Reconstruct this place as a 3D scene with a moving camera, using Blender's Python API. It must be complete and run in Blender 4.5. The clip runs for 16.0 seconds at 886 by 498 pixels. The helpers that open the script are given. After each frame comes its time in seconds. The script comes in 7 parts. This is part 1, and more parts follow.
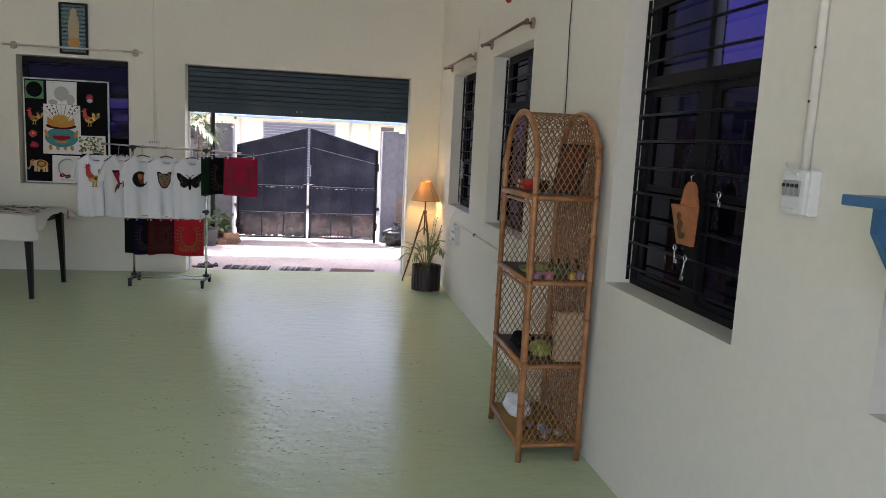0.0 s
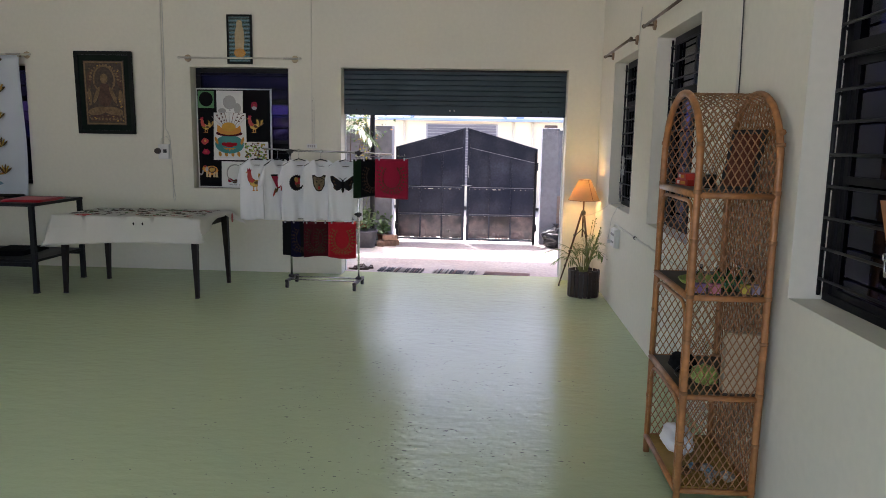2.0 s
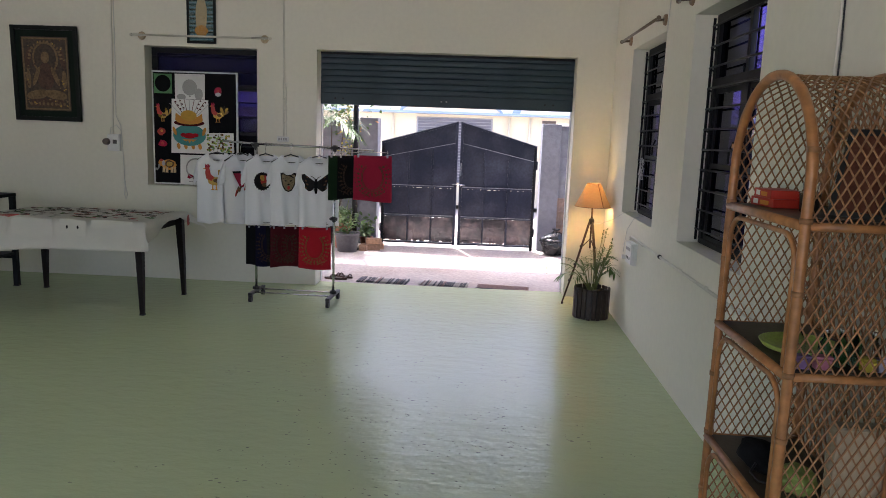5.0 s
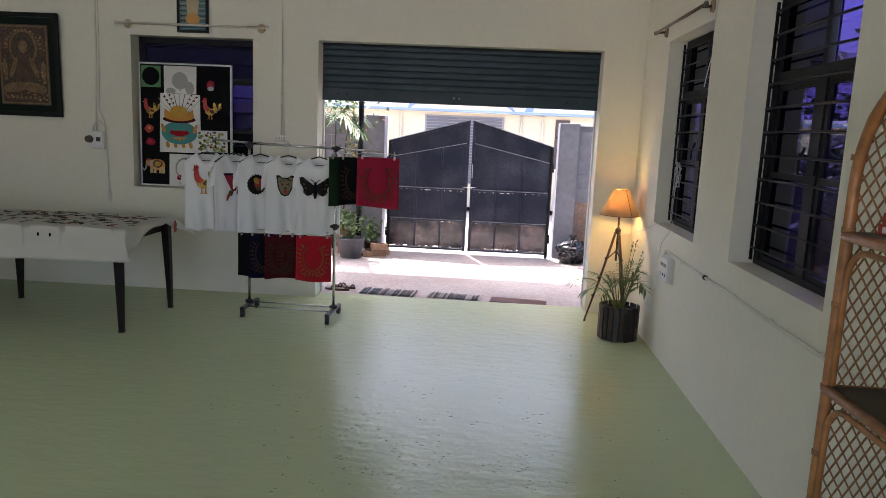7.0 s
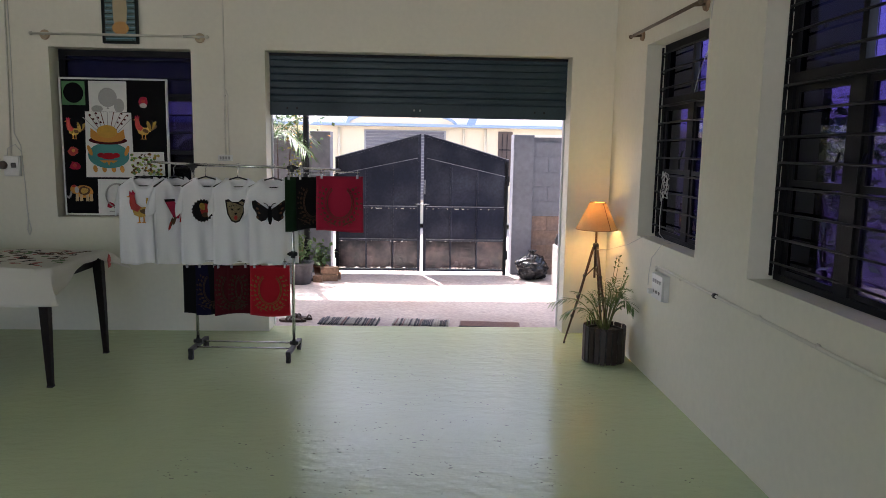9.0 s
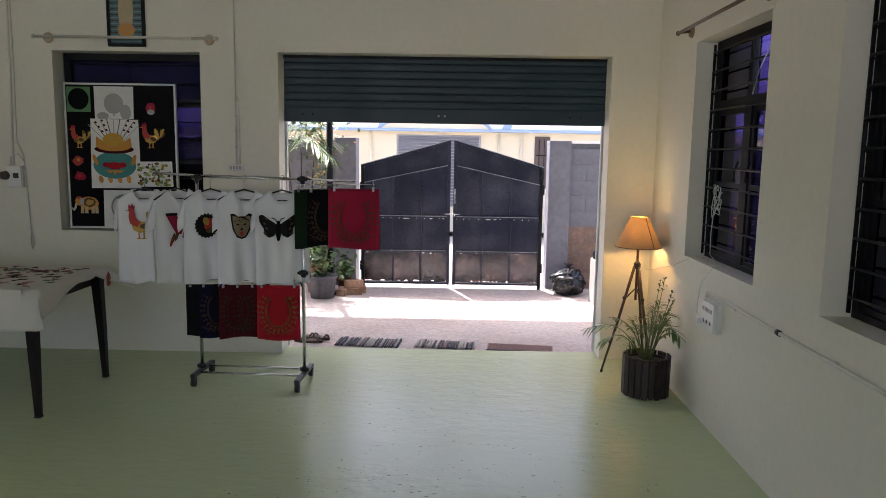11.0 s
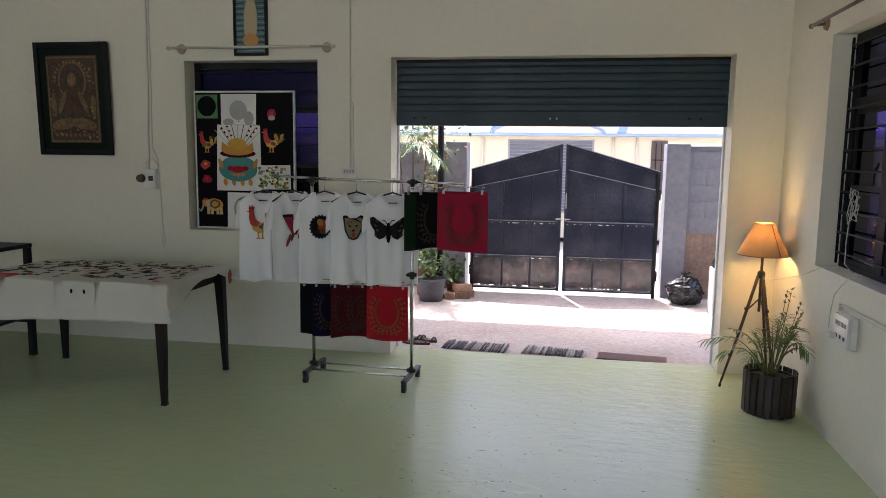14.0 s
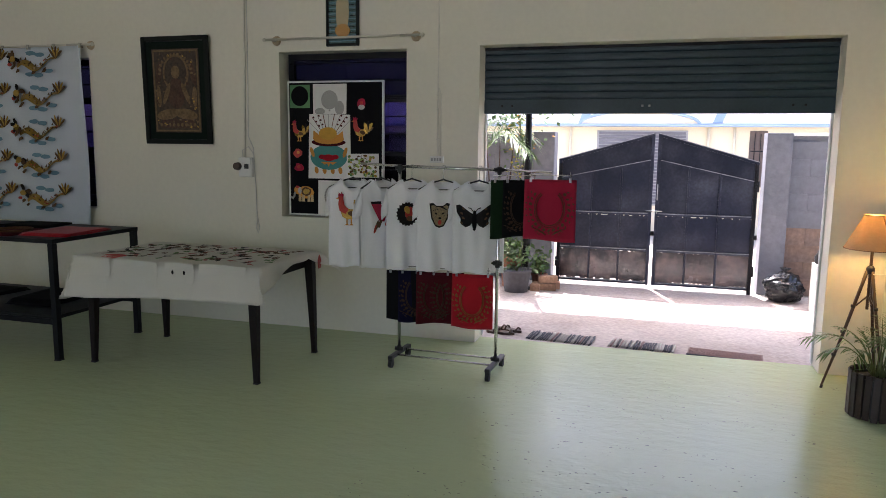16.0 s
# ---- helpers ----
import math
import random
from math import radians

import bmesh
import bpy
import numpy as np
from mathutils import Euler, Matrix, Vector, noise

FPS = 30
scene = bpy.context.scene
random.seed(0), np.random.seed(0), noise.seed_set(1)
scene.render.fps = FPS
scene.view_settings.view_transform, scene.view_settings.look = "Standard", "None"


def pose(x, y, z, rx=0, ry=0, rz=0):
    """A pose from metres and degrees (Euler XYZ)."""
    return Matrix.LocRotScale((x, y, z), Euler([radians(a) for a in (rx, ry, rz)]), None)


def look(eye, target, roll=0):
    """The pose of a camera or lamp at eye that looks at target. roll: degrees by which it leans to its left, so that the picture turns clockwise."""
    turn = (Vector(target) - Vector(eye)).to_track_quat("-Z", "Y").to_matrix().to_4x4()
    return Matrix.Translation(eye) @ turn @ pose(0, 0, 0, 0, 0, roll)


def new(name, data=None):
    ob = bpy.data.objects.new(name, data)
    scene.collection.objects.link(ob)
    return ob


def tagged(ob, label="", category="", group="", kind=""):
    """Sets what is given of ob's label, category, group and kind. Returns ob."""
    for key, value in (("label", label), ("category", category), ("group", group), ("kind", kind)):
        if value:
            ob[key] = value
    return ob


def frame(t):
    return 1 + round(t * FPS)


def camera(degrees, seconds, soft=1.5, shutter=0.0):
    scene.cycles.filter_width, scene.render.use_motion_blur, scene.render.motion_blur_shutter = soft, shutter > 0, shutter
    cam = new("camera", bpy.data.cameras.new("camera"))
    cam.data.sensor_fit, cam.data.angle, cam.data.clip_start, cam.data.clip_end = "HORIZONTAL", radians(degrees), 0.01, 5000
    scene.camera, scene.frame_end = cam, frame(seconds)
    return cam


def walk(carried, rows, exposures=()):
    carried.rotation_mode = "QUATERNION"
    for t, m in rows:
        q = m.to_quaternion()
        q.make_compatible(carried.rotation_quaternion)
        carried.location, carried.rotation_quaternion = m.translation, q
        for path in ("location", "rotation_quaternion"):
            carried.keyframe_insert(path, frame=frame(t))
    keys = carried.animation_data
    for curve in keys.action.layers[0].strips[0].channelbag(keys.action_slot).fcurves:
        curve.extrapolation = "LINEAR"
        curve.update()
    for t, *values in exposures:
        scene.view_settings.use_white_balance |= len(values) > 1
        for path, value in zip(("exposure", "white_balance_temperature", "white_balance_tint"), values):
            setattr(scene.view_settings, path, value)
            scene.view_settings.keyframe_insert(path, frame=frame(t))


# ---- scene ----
cam = camera(63.4, 16.0, soft=0.85)
PATH = [
    (0, (-1.374, -8.426, 1.578), (-1.023, -6.478, 1.29), 2.8),
    (0.5, (-1.386, -8.311, 1.573), (-1.123, -6.349, 1.287), 1.8),
    (1, (-1.337, -8.203, 1.571), (-1.264, -6.229, 1.256), 1.2),
    (1.5, (-1.227, -8.087, 1.566), (-1.267, -6.109, 1.27), 1.5),
    (2, (-1.176, -8.027, 1.549), (-1.294, -6.053, 1.247), 1.0),
    (2.5, (-1.191, -7.91, 1.536), (-1.305, -5.938, 1.222), 1.8),
    (3, (-1.226, -7.736, 1.549), (-1.323, -5.759, 1.259), 1.2),
    (3.5, (-1.215, -7.581, 1.542), (-1.313, -5.614, 1.198), -0.0),
    (3.7, (-1.205, -7.506, 1.536), (-1.366, -5.536, 1.23), 0.2),
    (5.8, (-1.235, -6.812, 1.566), (-1.285, -4.839, 1.245), 2.7),
    (6, (-1.251, -6.755, 1.559), (-1.311, -4.779, 1.253), 2.1),
    (6.5, (-1.248, -6.571, 1.567), (-1.342, -4.59, 1.31), 2.1),
    (7, (-1.291, -6.444, 1.57), (-1.399, -4.474, 1.247), 2.5),
    (7.5, (-1.409, -6.329, 1.556), (-1.388, -4.349, 1.277), 1.7),
    (8, (-1.519, -6.257, 1.56), (-1.394, -4.281, 1.279), 1.4),
    (8.5, (-1.589, -6.162, 1.544), (-1.481, -4.186, 1.252), 1.9),
    (8.7, (-1.61, -6.088, 1.549), (-1.516, -4.11, 1.266), 1.3),
    (10.8, (-1.525, -5.511, 1.594), (-1.48, -3.53, 1.324), 0.7),
    (11, (-1.49, -5.487, 1.599), (-1.516, -3.506, 1.329), 0.9),
    (11.5, (-1.5, -5.458, 1.56), (-1.598, -3.477, 1.304), 0.6),
    (12, (-1.436, -5.436, 1.571), (-1.641, -3.466, 1.293), -0.6),
    (12.5, (-1.442, -5.428, 1.579), (-1.729, -3.465, 1.319), -0.5),
    (13, (-1.448, -5.432, 1.573), (-1.778, -3.472, 1.347), 0.4),
    (13.5, (-1.485, -5.449, 1.595), (-1.822, -3.493, 1.354), 0.4),
    (14, (-1.478, -5.446, 1.578), (-1.81, -3.491, 1.32), 0.7),
    (14.5, (-1.467, -5.434, 1.569), (-1.852, -3.49, 1.296), 0.7),
    (15, (-1.472, -5.445, 1.56), (-1.905, -3.513, 1.279), 0.7),
    (15.5, (-1.484, -5.443, 1.549), (-1.971, -3.523, 1.271), 0.7),
    (16, (-1.486, -5.437, 1.543), (-2.047, -3.538, 1.263), 0.7),
]
walk(cam, [(t, look(eye, target, roll)) for t, eye, target, roll in PATH], exposures=[(0.0, 2.72, 6000, 23), (4.0, 2.66, 6000, 23), (8.0, 2.46, 6070, 21), (11.0, 2.29, 6120, 20), (13.0, 2.38, 6120, 20), (16.0, 2.58, 6100, 20)])

# ---- light ----
world = bpy.data.worlds.new("sky")
scene.world = world
world.use_nodes = True
wn = world.node_tree
sky = wn.nodes.new("ShaderNodeTexSky")
sky.sky_type = "NISHITA"
sky.sun_disc = False
sky.dust_density = 5.0
SUN_TO = Vector((-0.13, 0.42, 0.90)).normalized()
sky.sun_elevation = math.asin(SUN_TO.z)
sky.sun_rotation = math.atan2(SUN_TO.x, SUN_TO.y)
wn.links.new(sky.outputs[0], wn.nodes["Background"].inputs[0])
wn.nodes["Background"].inputs[1].default_value = 0.15

sun = new("sun", bpy.data.lights.new("sun", "SUN"))
sun.data.energy, sun.data.angle, sun.data.color = 5.0, radians(0.5), (1.0, 0.95, 0.87)
sun.matrix_world = look(SUN_TO * 30, (0, 0, 0))


def daylight(name, eye, target, width, height, watts, colour):
    lamp = new(name, bpy.data.lights.new(name, "AREA"))
    lamp.data.shape, lamp.data.size, lamp.data.size_y = "RECTANGLE", width, height
    lamp.data.energy, lamp.data.color = watts, colour
    lamp.matrix_world = look(eye, target)
    return lamp


# sky light in the openings behind the walk and in the far side wall
daylight("daylight_back", (-3.0, -11.1, 1.45), (-3.0, 0, 1.3), 3.0, 2.2, 9.2, (0.80, 0.90, 1.0))
daylight("daylight_side", (-9.1, -7.8, 1.6), (0, -7.8, 1.4), 2.6, 1.5, 1.5, (0.92, 0.96, 1.0))


BULB_GLOW = 25.0
bulb_lamp = new("bulb_light", bpy.data.lights.new("bulb_light", "POINT"))
bulb_lamp.data.energy, bulb_lamp.data.color, bulb_lamp.data.shadow_soft_size = 0.6, (1.0, 0.66, 0.13), 0.05
bulb_lamp.location = (-0.14, -0.30, 1.095)


# ---- materials ----
def material(name, colour, rough=0.6, metal=0.0, grain=40.0, vary=0.12, stain=2.0, stain_vary=0.12, bump=0.1, rand=0.0,
             stain_colour=None, gloss=0.5, sheen=0.0):
    m = bpy.data.materials.new(name)
    m.use_nodes = True
    t = m.node_tree
    b = t.nodes["Principled BSDF"]
    co = t.nodes.new("ShaderNodeTexCoord")

    def noise_at(scale, detail):
        n = t.nodes.new("ShaderNodeTexNoise")
        n.inputs["Scale"].default_value, n.inputs["Detail"].default_value = scale, detail
        t.links.new(co.outputs["Object"], n.inputs["Vector"])
        return n

    def mix(kind, fac, a, c):
        x = t.nodes.new("ShaderNodeMix")
        x.data_type, x.blend_type = "RGBA", kind
        for socket, value in ((x.inputs[0], fac), (x.inputs[6], a), (x.inputs[7], c)):
            if isinstance(value, (int, float)):
                socket.default_value = value
            elif isinstance(value, tuple):
                socket.default_value = value
            else:
                t.links.new(value, socket)
        return x.outputs[2]

    def ramp(source, lo, hi, p0=0.3, p1=0.7):
        r = t.nodes.new("ShaderNodeMapRange")
        r.inputs[1].default_value, r.inputs[2].default_value = p0, p1
        r.inputs[3].default_value, r.inputs[4].default_value = lo, hi
        t.links.new(source, r.inputs[0])
        return r.outputs[0]

    fine, broad = noise_at(grain, 6), noise_at(stain, 5)
    base = (*colour, 1)
    dark = (*[c * 0.55 for c in colour], 1) if stain_colour is None else (*stain_colour, 1)
    c1 = mix("MIX", ramp(broad.outputs[0], 0, stain_vary * 2.2, 0.42, 0.78), base, dark)
    c2 = mix("MULTIPLY", 1.0, c1, mix("MIX", ramp(fine.outputs[0], 0, 1), (1 - vary,) * 3 + (1,), (1 + vary * 0.4,) * 3 + (1,)))
    if rand:
        info = t.nodes.new("ShaderNodeObjectInfo")
        hue = t.nodes.new("ShaderNodeHueSaturation")
        t.links.new(ramp(info.outputs["Random"], 1 - rand, 1 + rand, 0, 1), hue.inputs["Value"])
        t.links.new(c2, hue.inputs["Color"])
        c2 = hue.outputs[0]
    t.links.new(c2, b.inputs["Base Color"])
    t.links.new(ramp(broad.outputs[0], max(rough - 0.08, 0.02), min(rough + 0.1, 1)), b.inputs["Roughness"])
    b.inputs["Metallic"].default_value = metal
    b.inputs["Specular IOR Level"].default_value = gloss
    if sheen:
        b.inputs["Sheen Weight"].default_value = sheen
    if bump:
        bp = t.nodes.new("ShaderNodeBump")
        bp.inputs["Strength"].default_value, bp.inputs["Distance"].default_value = bump, 0.01
        t.links.new(fine.outputs[0], bp.inputs["Height"])
        t.links.new(bp.outputs[0], b.inputs["Normal"])
    return m


PLASTER = material("plaster", (0.77, 0.745, 0.635), 0.75, grain=25, vary=0.03, stain=1.1, stain_vary=0.05, bump=0.12, stain_colour=(0.66, 0.64, 0.53))
CEILING = material("ceiling_paint", (0.75, 0.74, 0.68), 0.85, vary=0.04)
REVEAL = material("sill_plaster", (0.72, 0.73, 0.72), 0.65, grain=30, vary=0.05, bump=0.1)
SHUTTER = material("shutter_paint", (0.021, 0.046, 0.061), 0.45, gloss=0.4, grain=60, vary=0.15, stain=3, stain_vary=0.2, bump=0.05)
BLACK_STEEL = material("black_steel", (0.006, 0.006, 0.008), 0.5, gloss=0.25, grain=80, vary=0.2, bump=0.08)
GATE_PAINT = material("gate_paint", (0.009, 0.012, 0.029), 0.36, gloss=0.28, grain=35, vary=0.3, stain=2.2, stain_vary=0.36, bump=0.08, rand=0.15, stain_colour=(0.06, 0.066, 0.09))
# pale strip colour: the bright lines along the gate rails, painted in
GATE_RAIL_GLINT = material("gate_rail_glint", (0.30, 0.30, 0.32), 0.4, metal=0.3, grain=60, vary=0.5, stain=6, stain_vary=0.45)
# rusty low panels; the pinkish patches paint in the yard's reflection
GATE_RUST_GLARE = material("gate_rust_glare", (0.028, 0.023, 0.026), 0.2, metal=0.0, gloss=0.6, grain=9, vary=0.35, stain=4.0, stain_vary=0.45, bump=0.35, rand=0.2, stain_colour=(0.20, 0.135, 0.125))
CHROME = material("chrome", (0.62, 0.62, 0.63), 0.2, metal=1.0, vary=0.05, bump=0)
BRASS = material("brass", (0.55, 0.42, 0.22), 0.35, metal=0.9, vary=0.15, bump=0.02)
DARK_ROD = material("antique_rod", (0.20, 0.15, 0.11), 0.35, metal=0.8, vary=0.15, bump=0.02)
BLACK_PLASTIC = material("black_plastic", (0.016, 0.016, 0.017), 0.4, vary=0.1, bump=0.02)
WHITE_PLASTIC = material("white_plastic", (0.75, 0.75, 0.72), 0.35, vary=0.04, bump=0.02)
GREY_PLASTIC = material("grey_plastic", (0.35, 0.35, 0.34), 0.45, vary=0.06, bump=0.02)
CONDUIT = material("painted_conduit", (0.72, 0.70, 0.61), 0.5, vary=0.05, bump=0.04)
CONCRETE = material("yard_concrete", (0.47, 0.42, 0.395), 0.85, grain=30, vary=0.25, stain=1.4, stain_vary=0.3, bump=0.35, stain_colour=(0.36, 0.28, 0.245))
GREY_WALL = material("grey_wall_paint", (0.165, 0.168, 0.19), 0.7, grain=18, vary=0.16, stain=2.0, stain_vary=0.2, bump=0.6, rand=0.02)
MUD_WALL = material("bare_blocks", (0.25, 0.165, 0.12), 0.9, grain=22, vary=0.3, stain=3.5, stain_vary=0.35, bump=0.5, rand=0.12, stain_colour=(0.16, 0.14, 0.14))
CREAM = material("cream_wall", (0.75, 0.66, 0.47), 0.8, vary=0.05, stain=0.8, stain_vary=0.06)
HOUSE_WHITE = material("house_white", (0.84, 0.81, 0.75), 0.8, vary=0.04, stain=0.7, stain_vary=0.05)
HOUSE_BLUE = material("house_blue", (0.30, 0.40, 0.55), 0.7, vary=0.06)
DARK_WOOD = material("dark_wood", (0.012, 0.006, 0.005), 0.42, gloss=0.22, grain=45, vary=0.35, bump=0.06)
PLANTER_WOOD = material("planter_wood", (0.036, 0.021, 0.018), 0.45, grain=50, vary=0.35, stain=8, bump=0.12, rand=0.3)


def floor_paint():
    """Green cement paint with an uneven gloss and trowel marks."""
    m = material("green_floor_paint", (0.52, 0.605, 0.37), 0.30, grain=10, vary=0.0, stain=0.9, stain_vary=0.05, bump=0.0, stain_colour=(0.50, 0.565, 0.34), gloss=0.36)
    t = m.node_tree
    b = t.nodes["Principled BSDF"]
    co = t.nodes.new("ShaderNodeTexCoord")

    def noise_at(scale, detail, stretch=(1, 1, 1), rough=0.5):
        mp, n = t.nodes.new("ShaderNodeMapping"), t.nodes.new("ShaderNodeTexNoise")
        mp.inputs["Scale"].default_value = stretch
        n.inputs["Scale"].default_value, n.inputs["Detail"].default_value, n.inputs["Roughness"].default_value = scale, detail, rough
        t.links.new(co.outputs["Object"], mp.inputs["Vector"])
        t.links.new(mp.outputs[0], n.inputs["Vector"])
        return n.outputs[0]

    def ramp(source, p0, p1, lo, hi):
        r = t.nodes.new("ShaderNodeMapRange")
        for socket, value in zip(r.inputs[1:5], (p0, p1, lo, hi)):
            socket.default_value = value
        t.links.new(source, r.inputs[0])
        return r.outputs[0]

    dull, marks = noise_at(3.2, 6, (0.7, 1, 1), 0.6), noise_at(13.0, 4, (0.6, 1.1, 1), 0.6)
    # gloss
    t.links.remove(b.inputs["Roughness"].links[0])
    t.links.new(ramp(dull, 0.3, 0.72, 0.205, 0.262), b.inputs["Roughness"])
    # brushed on across the room: the gloss runs out along y
    along = t.nodes.new("ShaderNodeCombineXYZ")
    along.inputs[1].default_value = 1.0
    t.links.new(along.outputs[0], b.inputs["Tangent"])
    b.inputs["Anisotropic"].default_value = 0.75
    # relief: broad trowel marks, then finer ones
    last = None
    for source, strength, depth in ((dull, 0.40, 0.012), (marks, 0.60, 0.009)):
        bp = t.nodes.new("ShaderNodeBump")
        bp.inputs["Strength"].default_value, bp.inputs["Distance"].default_value = strength, depth
        t.links.new(source, bp.inputs["Height"])
        if last:
            t.links.new(last, bp.inputs["Normal"])
        last = bp.outputs[0]
    t.links.new(last, b.inputs["Normal"])
    return m


FLOOR = floor_paint()


def glass(name, colour, rough=0.0, ior=1.45):
    m = bpy.data.materials.new(name)
    m.use_nodes = True
    b = m.node_tree.nodes["Principled BSDF"]
    b.inputs["Base Color"].default_value = (*colour, 1)
    b.inputs["Roughness"].default_value = rough
    b.inputs["Transmission Weight"].default_value = 1
    b.inputs["IOR"].default_value = ior
    return m


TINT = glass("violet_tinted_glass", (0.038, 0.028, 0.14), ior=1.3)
# darker copies of the tint: film, and the dim outside put into pane colour
TINT_DARK = glass("film_and_shade_glass", (0.002, 0.002, 0.006), ior=1.2)
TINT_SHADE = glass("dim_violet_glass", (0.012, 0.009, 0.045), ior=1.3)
CLEAR = glass("clear_glass", (0.93, 0.96, 0.95))


def let_light_through(m, share, colour):
    """Thin cloth: part of the light that falls on its back shows on its face."""
    t = m.node_tree
    out, b = t.nodes["Material Output"], t.nodes["Principled BSDF"]
    tr, mx = t.nodes.new("ShaderNodeBsdfTranslucent"), t.nodes.new("ShaderNodeMixShader")
    tr.inputs[0].default_value = (*colour, 1)
    mx.inputs[0].default_value = share
    t.links.new(b.outputs[0], mx.inputs[1])
    t.links.new(tr.outputs[0], mx.inputs[2])
    t.links.new(mx.outputs[0], out.inputs[0])


# ---- mesh helpers ----
def box(bm, x0, x1, y0, y1, z0, z1):
    v = [bm.verts.new((x, y, z)) for z in (z0, z1) for x, y in ((x0, y0), (x1, y0), (x1, y1), (x0, y1))]
    for f in ((3, 2, 1, 0), (4, 5, 6, 7), (0, 1, 5, 4), (1, 2, 6, 5), (2, 3, 7, 6), (3, 0, 4, 7)):
        bm.faces.new([v[i] for i in f])


def boxed(x0, x1, y0, y1, z0, z1, bevel=0.0):
    bm = bmesh.new()
    box(bm, x0, x1, y0, y1, z0, z1)
    if bevel:
        bmesh.ops.bevel(bm, geom=bm.edges[:], offset=bevel, segments=2, affect="EDGES", profile=0.5)
    return bm


def tube(bm, points, radius, sides=8, closed=False, flat=1.0):
    """A round bar along points; radius is one number or one for each point."""
    pts = [Vector(p) for p in points]
    n = len(pts)
    radii = radius if isinstance(radius, (list, tuple)) else [radius] * n
    rings = []
    up = None
    for i, p in enumerate(pts):
        a = pts[i - 1] if (i or closed) else p
        c = pts[(i + 1) % n] if (i < n - 1 or closed) else p
        d = (c - a).normalized()
        if up is None:
            up = d.orthogonal().normalized()
        up = (up - d * up.dot(d))
        up = up.normalized() if up.length > 1e-5 else d.orthogonal().normalized()
        side = d.cross(up)
        rings.append([bm.verts.new(p + (up * math.cos(k * math.tau / sides) + side * math.sin(k * math.tau / sides) * flat) * radii[i]) for k in range(sides)])
    for i in range(n if closed else n - 1):
        r, s = rings[i], rings[(i + 1) % n]
        for k in range(sides):
            bm.faces.new((r[k], r[(k + 1) % sides], s[(k + 1) % sides], s[k]))
    if not closed:
        bm.faces.new(rings[0][::-1])
        bm.faces.new(rings[-1])


def lathe(bm, profile, sides=24, at=(0, 0, 0)):
    rings = [[bm.verts.new((at[0] + r * math.cos(k * math.tau / sides), at[1] + r * math.sin(k * math.tau / sides), at[2] + z)) for k in range(sides)] for r, z in profile]
    for r, s in zip(rings, rings[1:]):
        for k in range(sides):
            bm.faces.new((r[k], r[(k + 1) % sides], s[(k + 1) % sides], s[k]))
    bm.faces.new(rings[0][::-1])
    bm.faces.new(rings[-1])


def outline(bm, pts, y0=0.0, y1=-0.003):
    """A flat piece in the x-z plane, from y0 (its back) to y1 (its face)."""
    back = [bm.verts.new((x, y0, z)) for x, z in pts]
    face = [bm.verts.new((x, y1, z)) for x, z in pts]
    n = len(pts)
    bm.faces.new(face)
    bm.faces.new(back[::-1])
    for i in range(n):
        bm.faces.new((back[i], back[(i + 1) % n], face[(i + 1) % n], face[i]))


def disc_pts(cx, cz, rx, rz=None, n=20, wobble=0.0, seed=0):
    rng = random.Random(seed)
    rz = rx if rz is None else rz
    return [(cx + rx * (1 + wobble * rng.uniform(-1, 1)) * math.cos(i * math.tau / n), cz + rz * (1 + wobble * rng.uniform(-1, 1)) * math.sin(i * math.tau / n)) for i in range(n)]


def part(name, bm, material, parent=None, label="", smooth=False):
    bmesh.ops.recalc_face_normals(bm, faces=bm.faces[:])
    if smooth:
        for f in bm.faces:
            f.smooth = True
    mesh = bpy.data.meshes.new(name)
    bm.to_mesh(mesh)
    bm.free()
    mesh.materials.append(material)
    ob = new(name, mesh)
    if parent:
        ob.parent = parent
    return tagged(ob, label)


def rounded(name, material, parent, pts, radius, sides=8, label="", closed=False):
    bm = bmesh.new()
    tube(bm, pts, radius, sides, closed)
    return part(name, bm, material, parent, label, smooth=True)


def block(name, material, parent, x0, x1, y0, y1, z0, z1, bevel=0.002, label=""):
    return part(name, boxed(x0, x1, y0, y1, z0, z1, bevel), material, parent, label)


def thing(name, at, label, category, group="", turn=0.0):
    ob = new(name)
    ob.matrix_world = pose(*at, 0, 0, turn)
    ob.empty_display_size = 0.1
    return tagged(ob, label, category, group)


def piece(name, mesh, parent, m):
    ob = new(name, mesh)
    ob.parent = parent
    ob.matrix_basis = m
    return ob


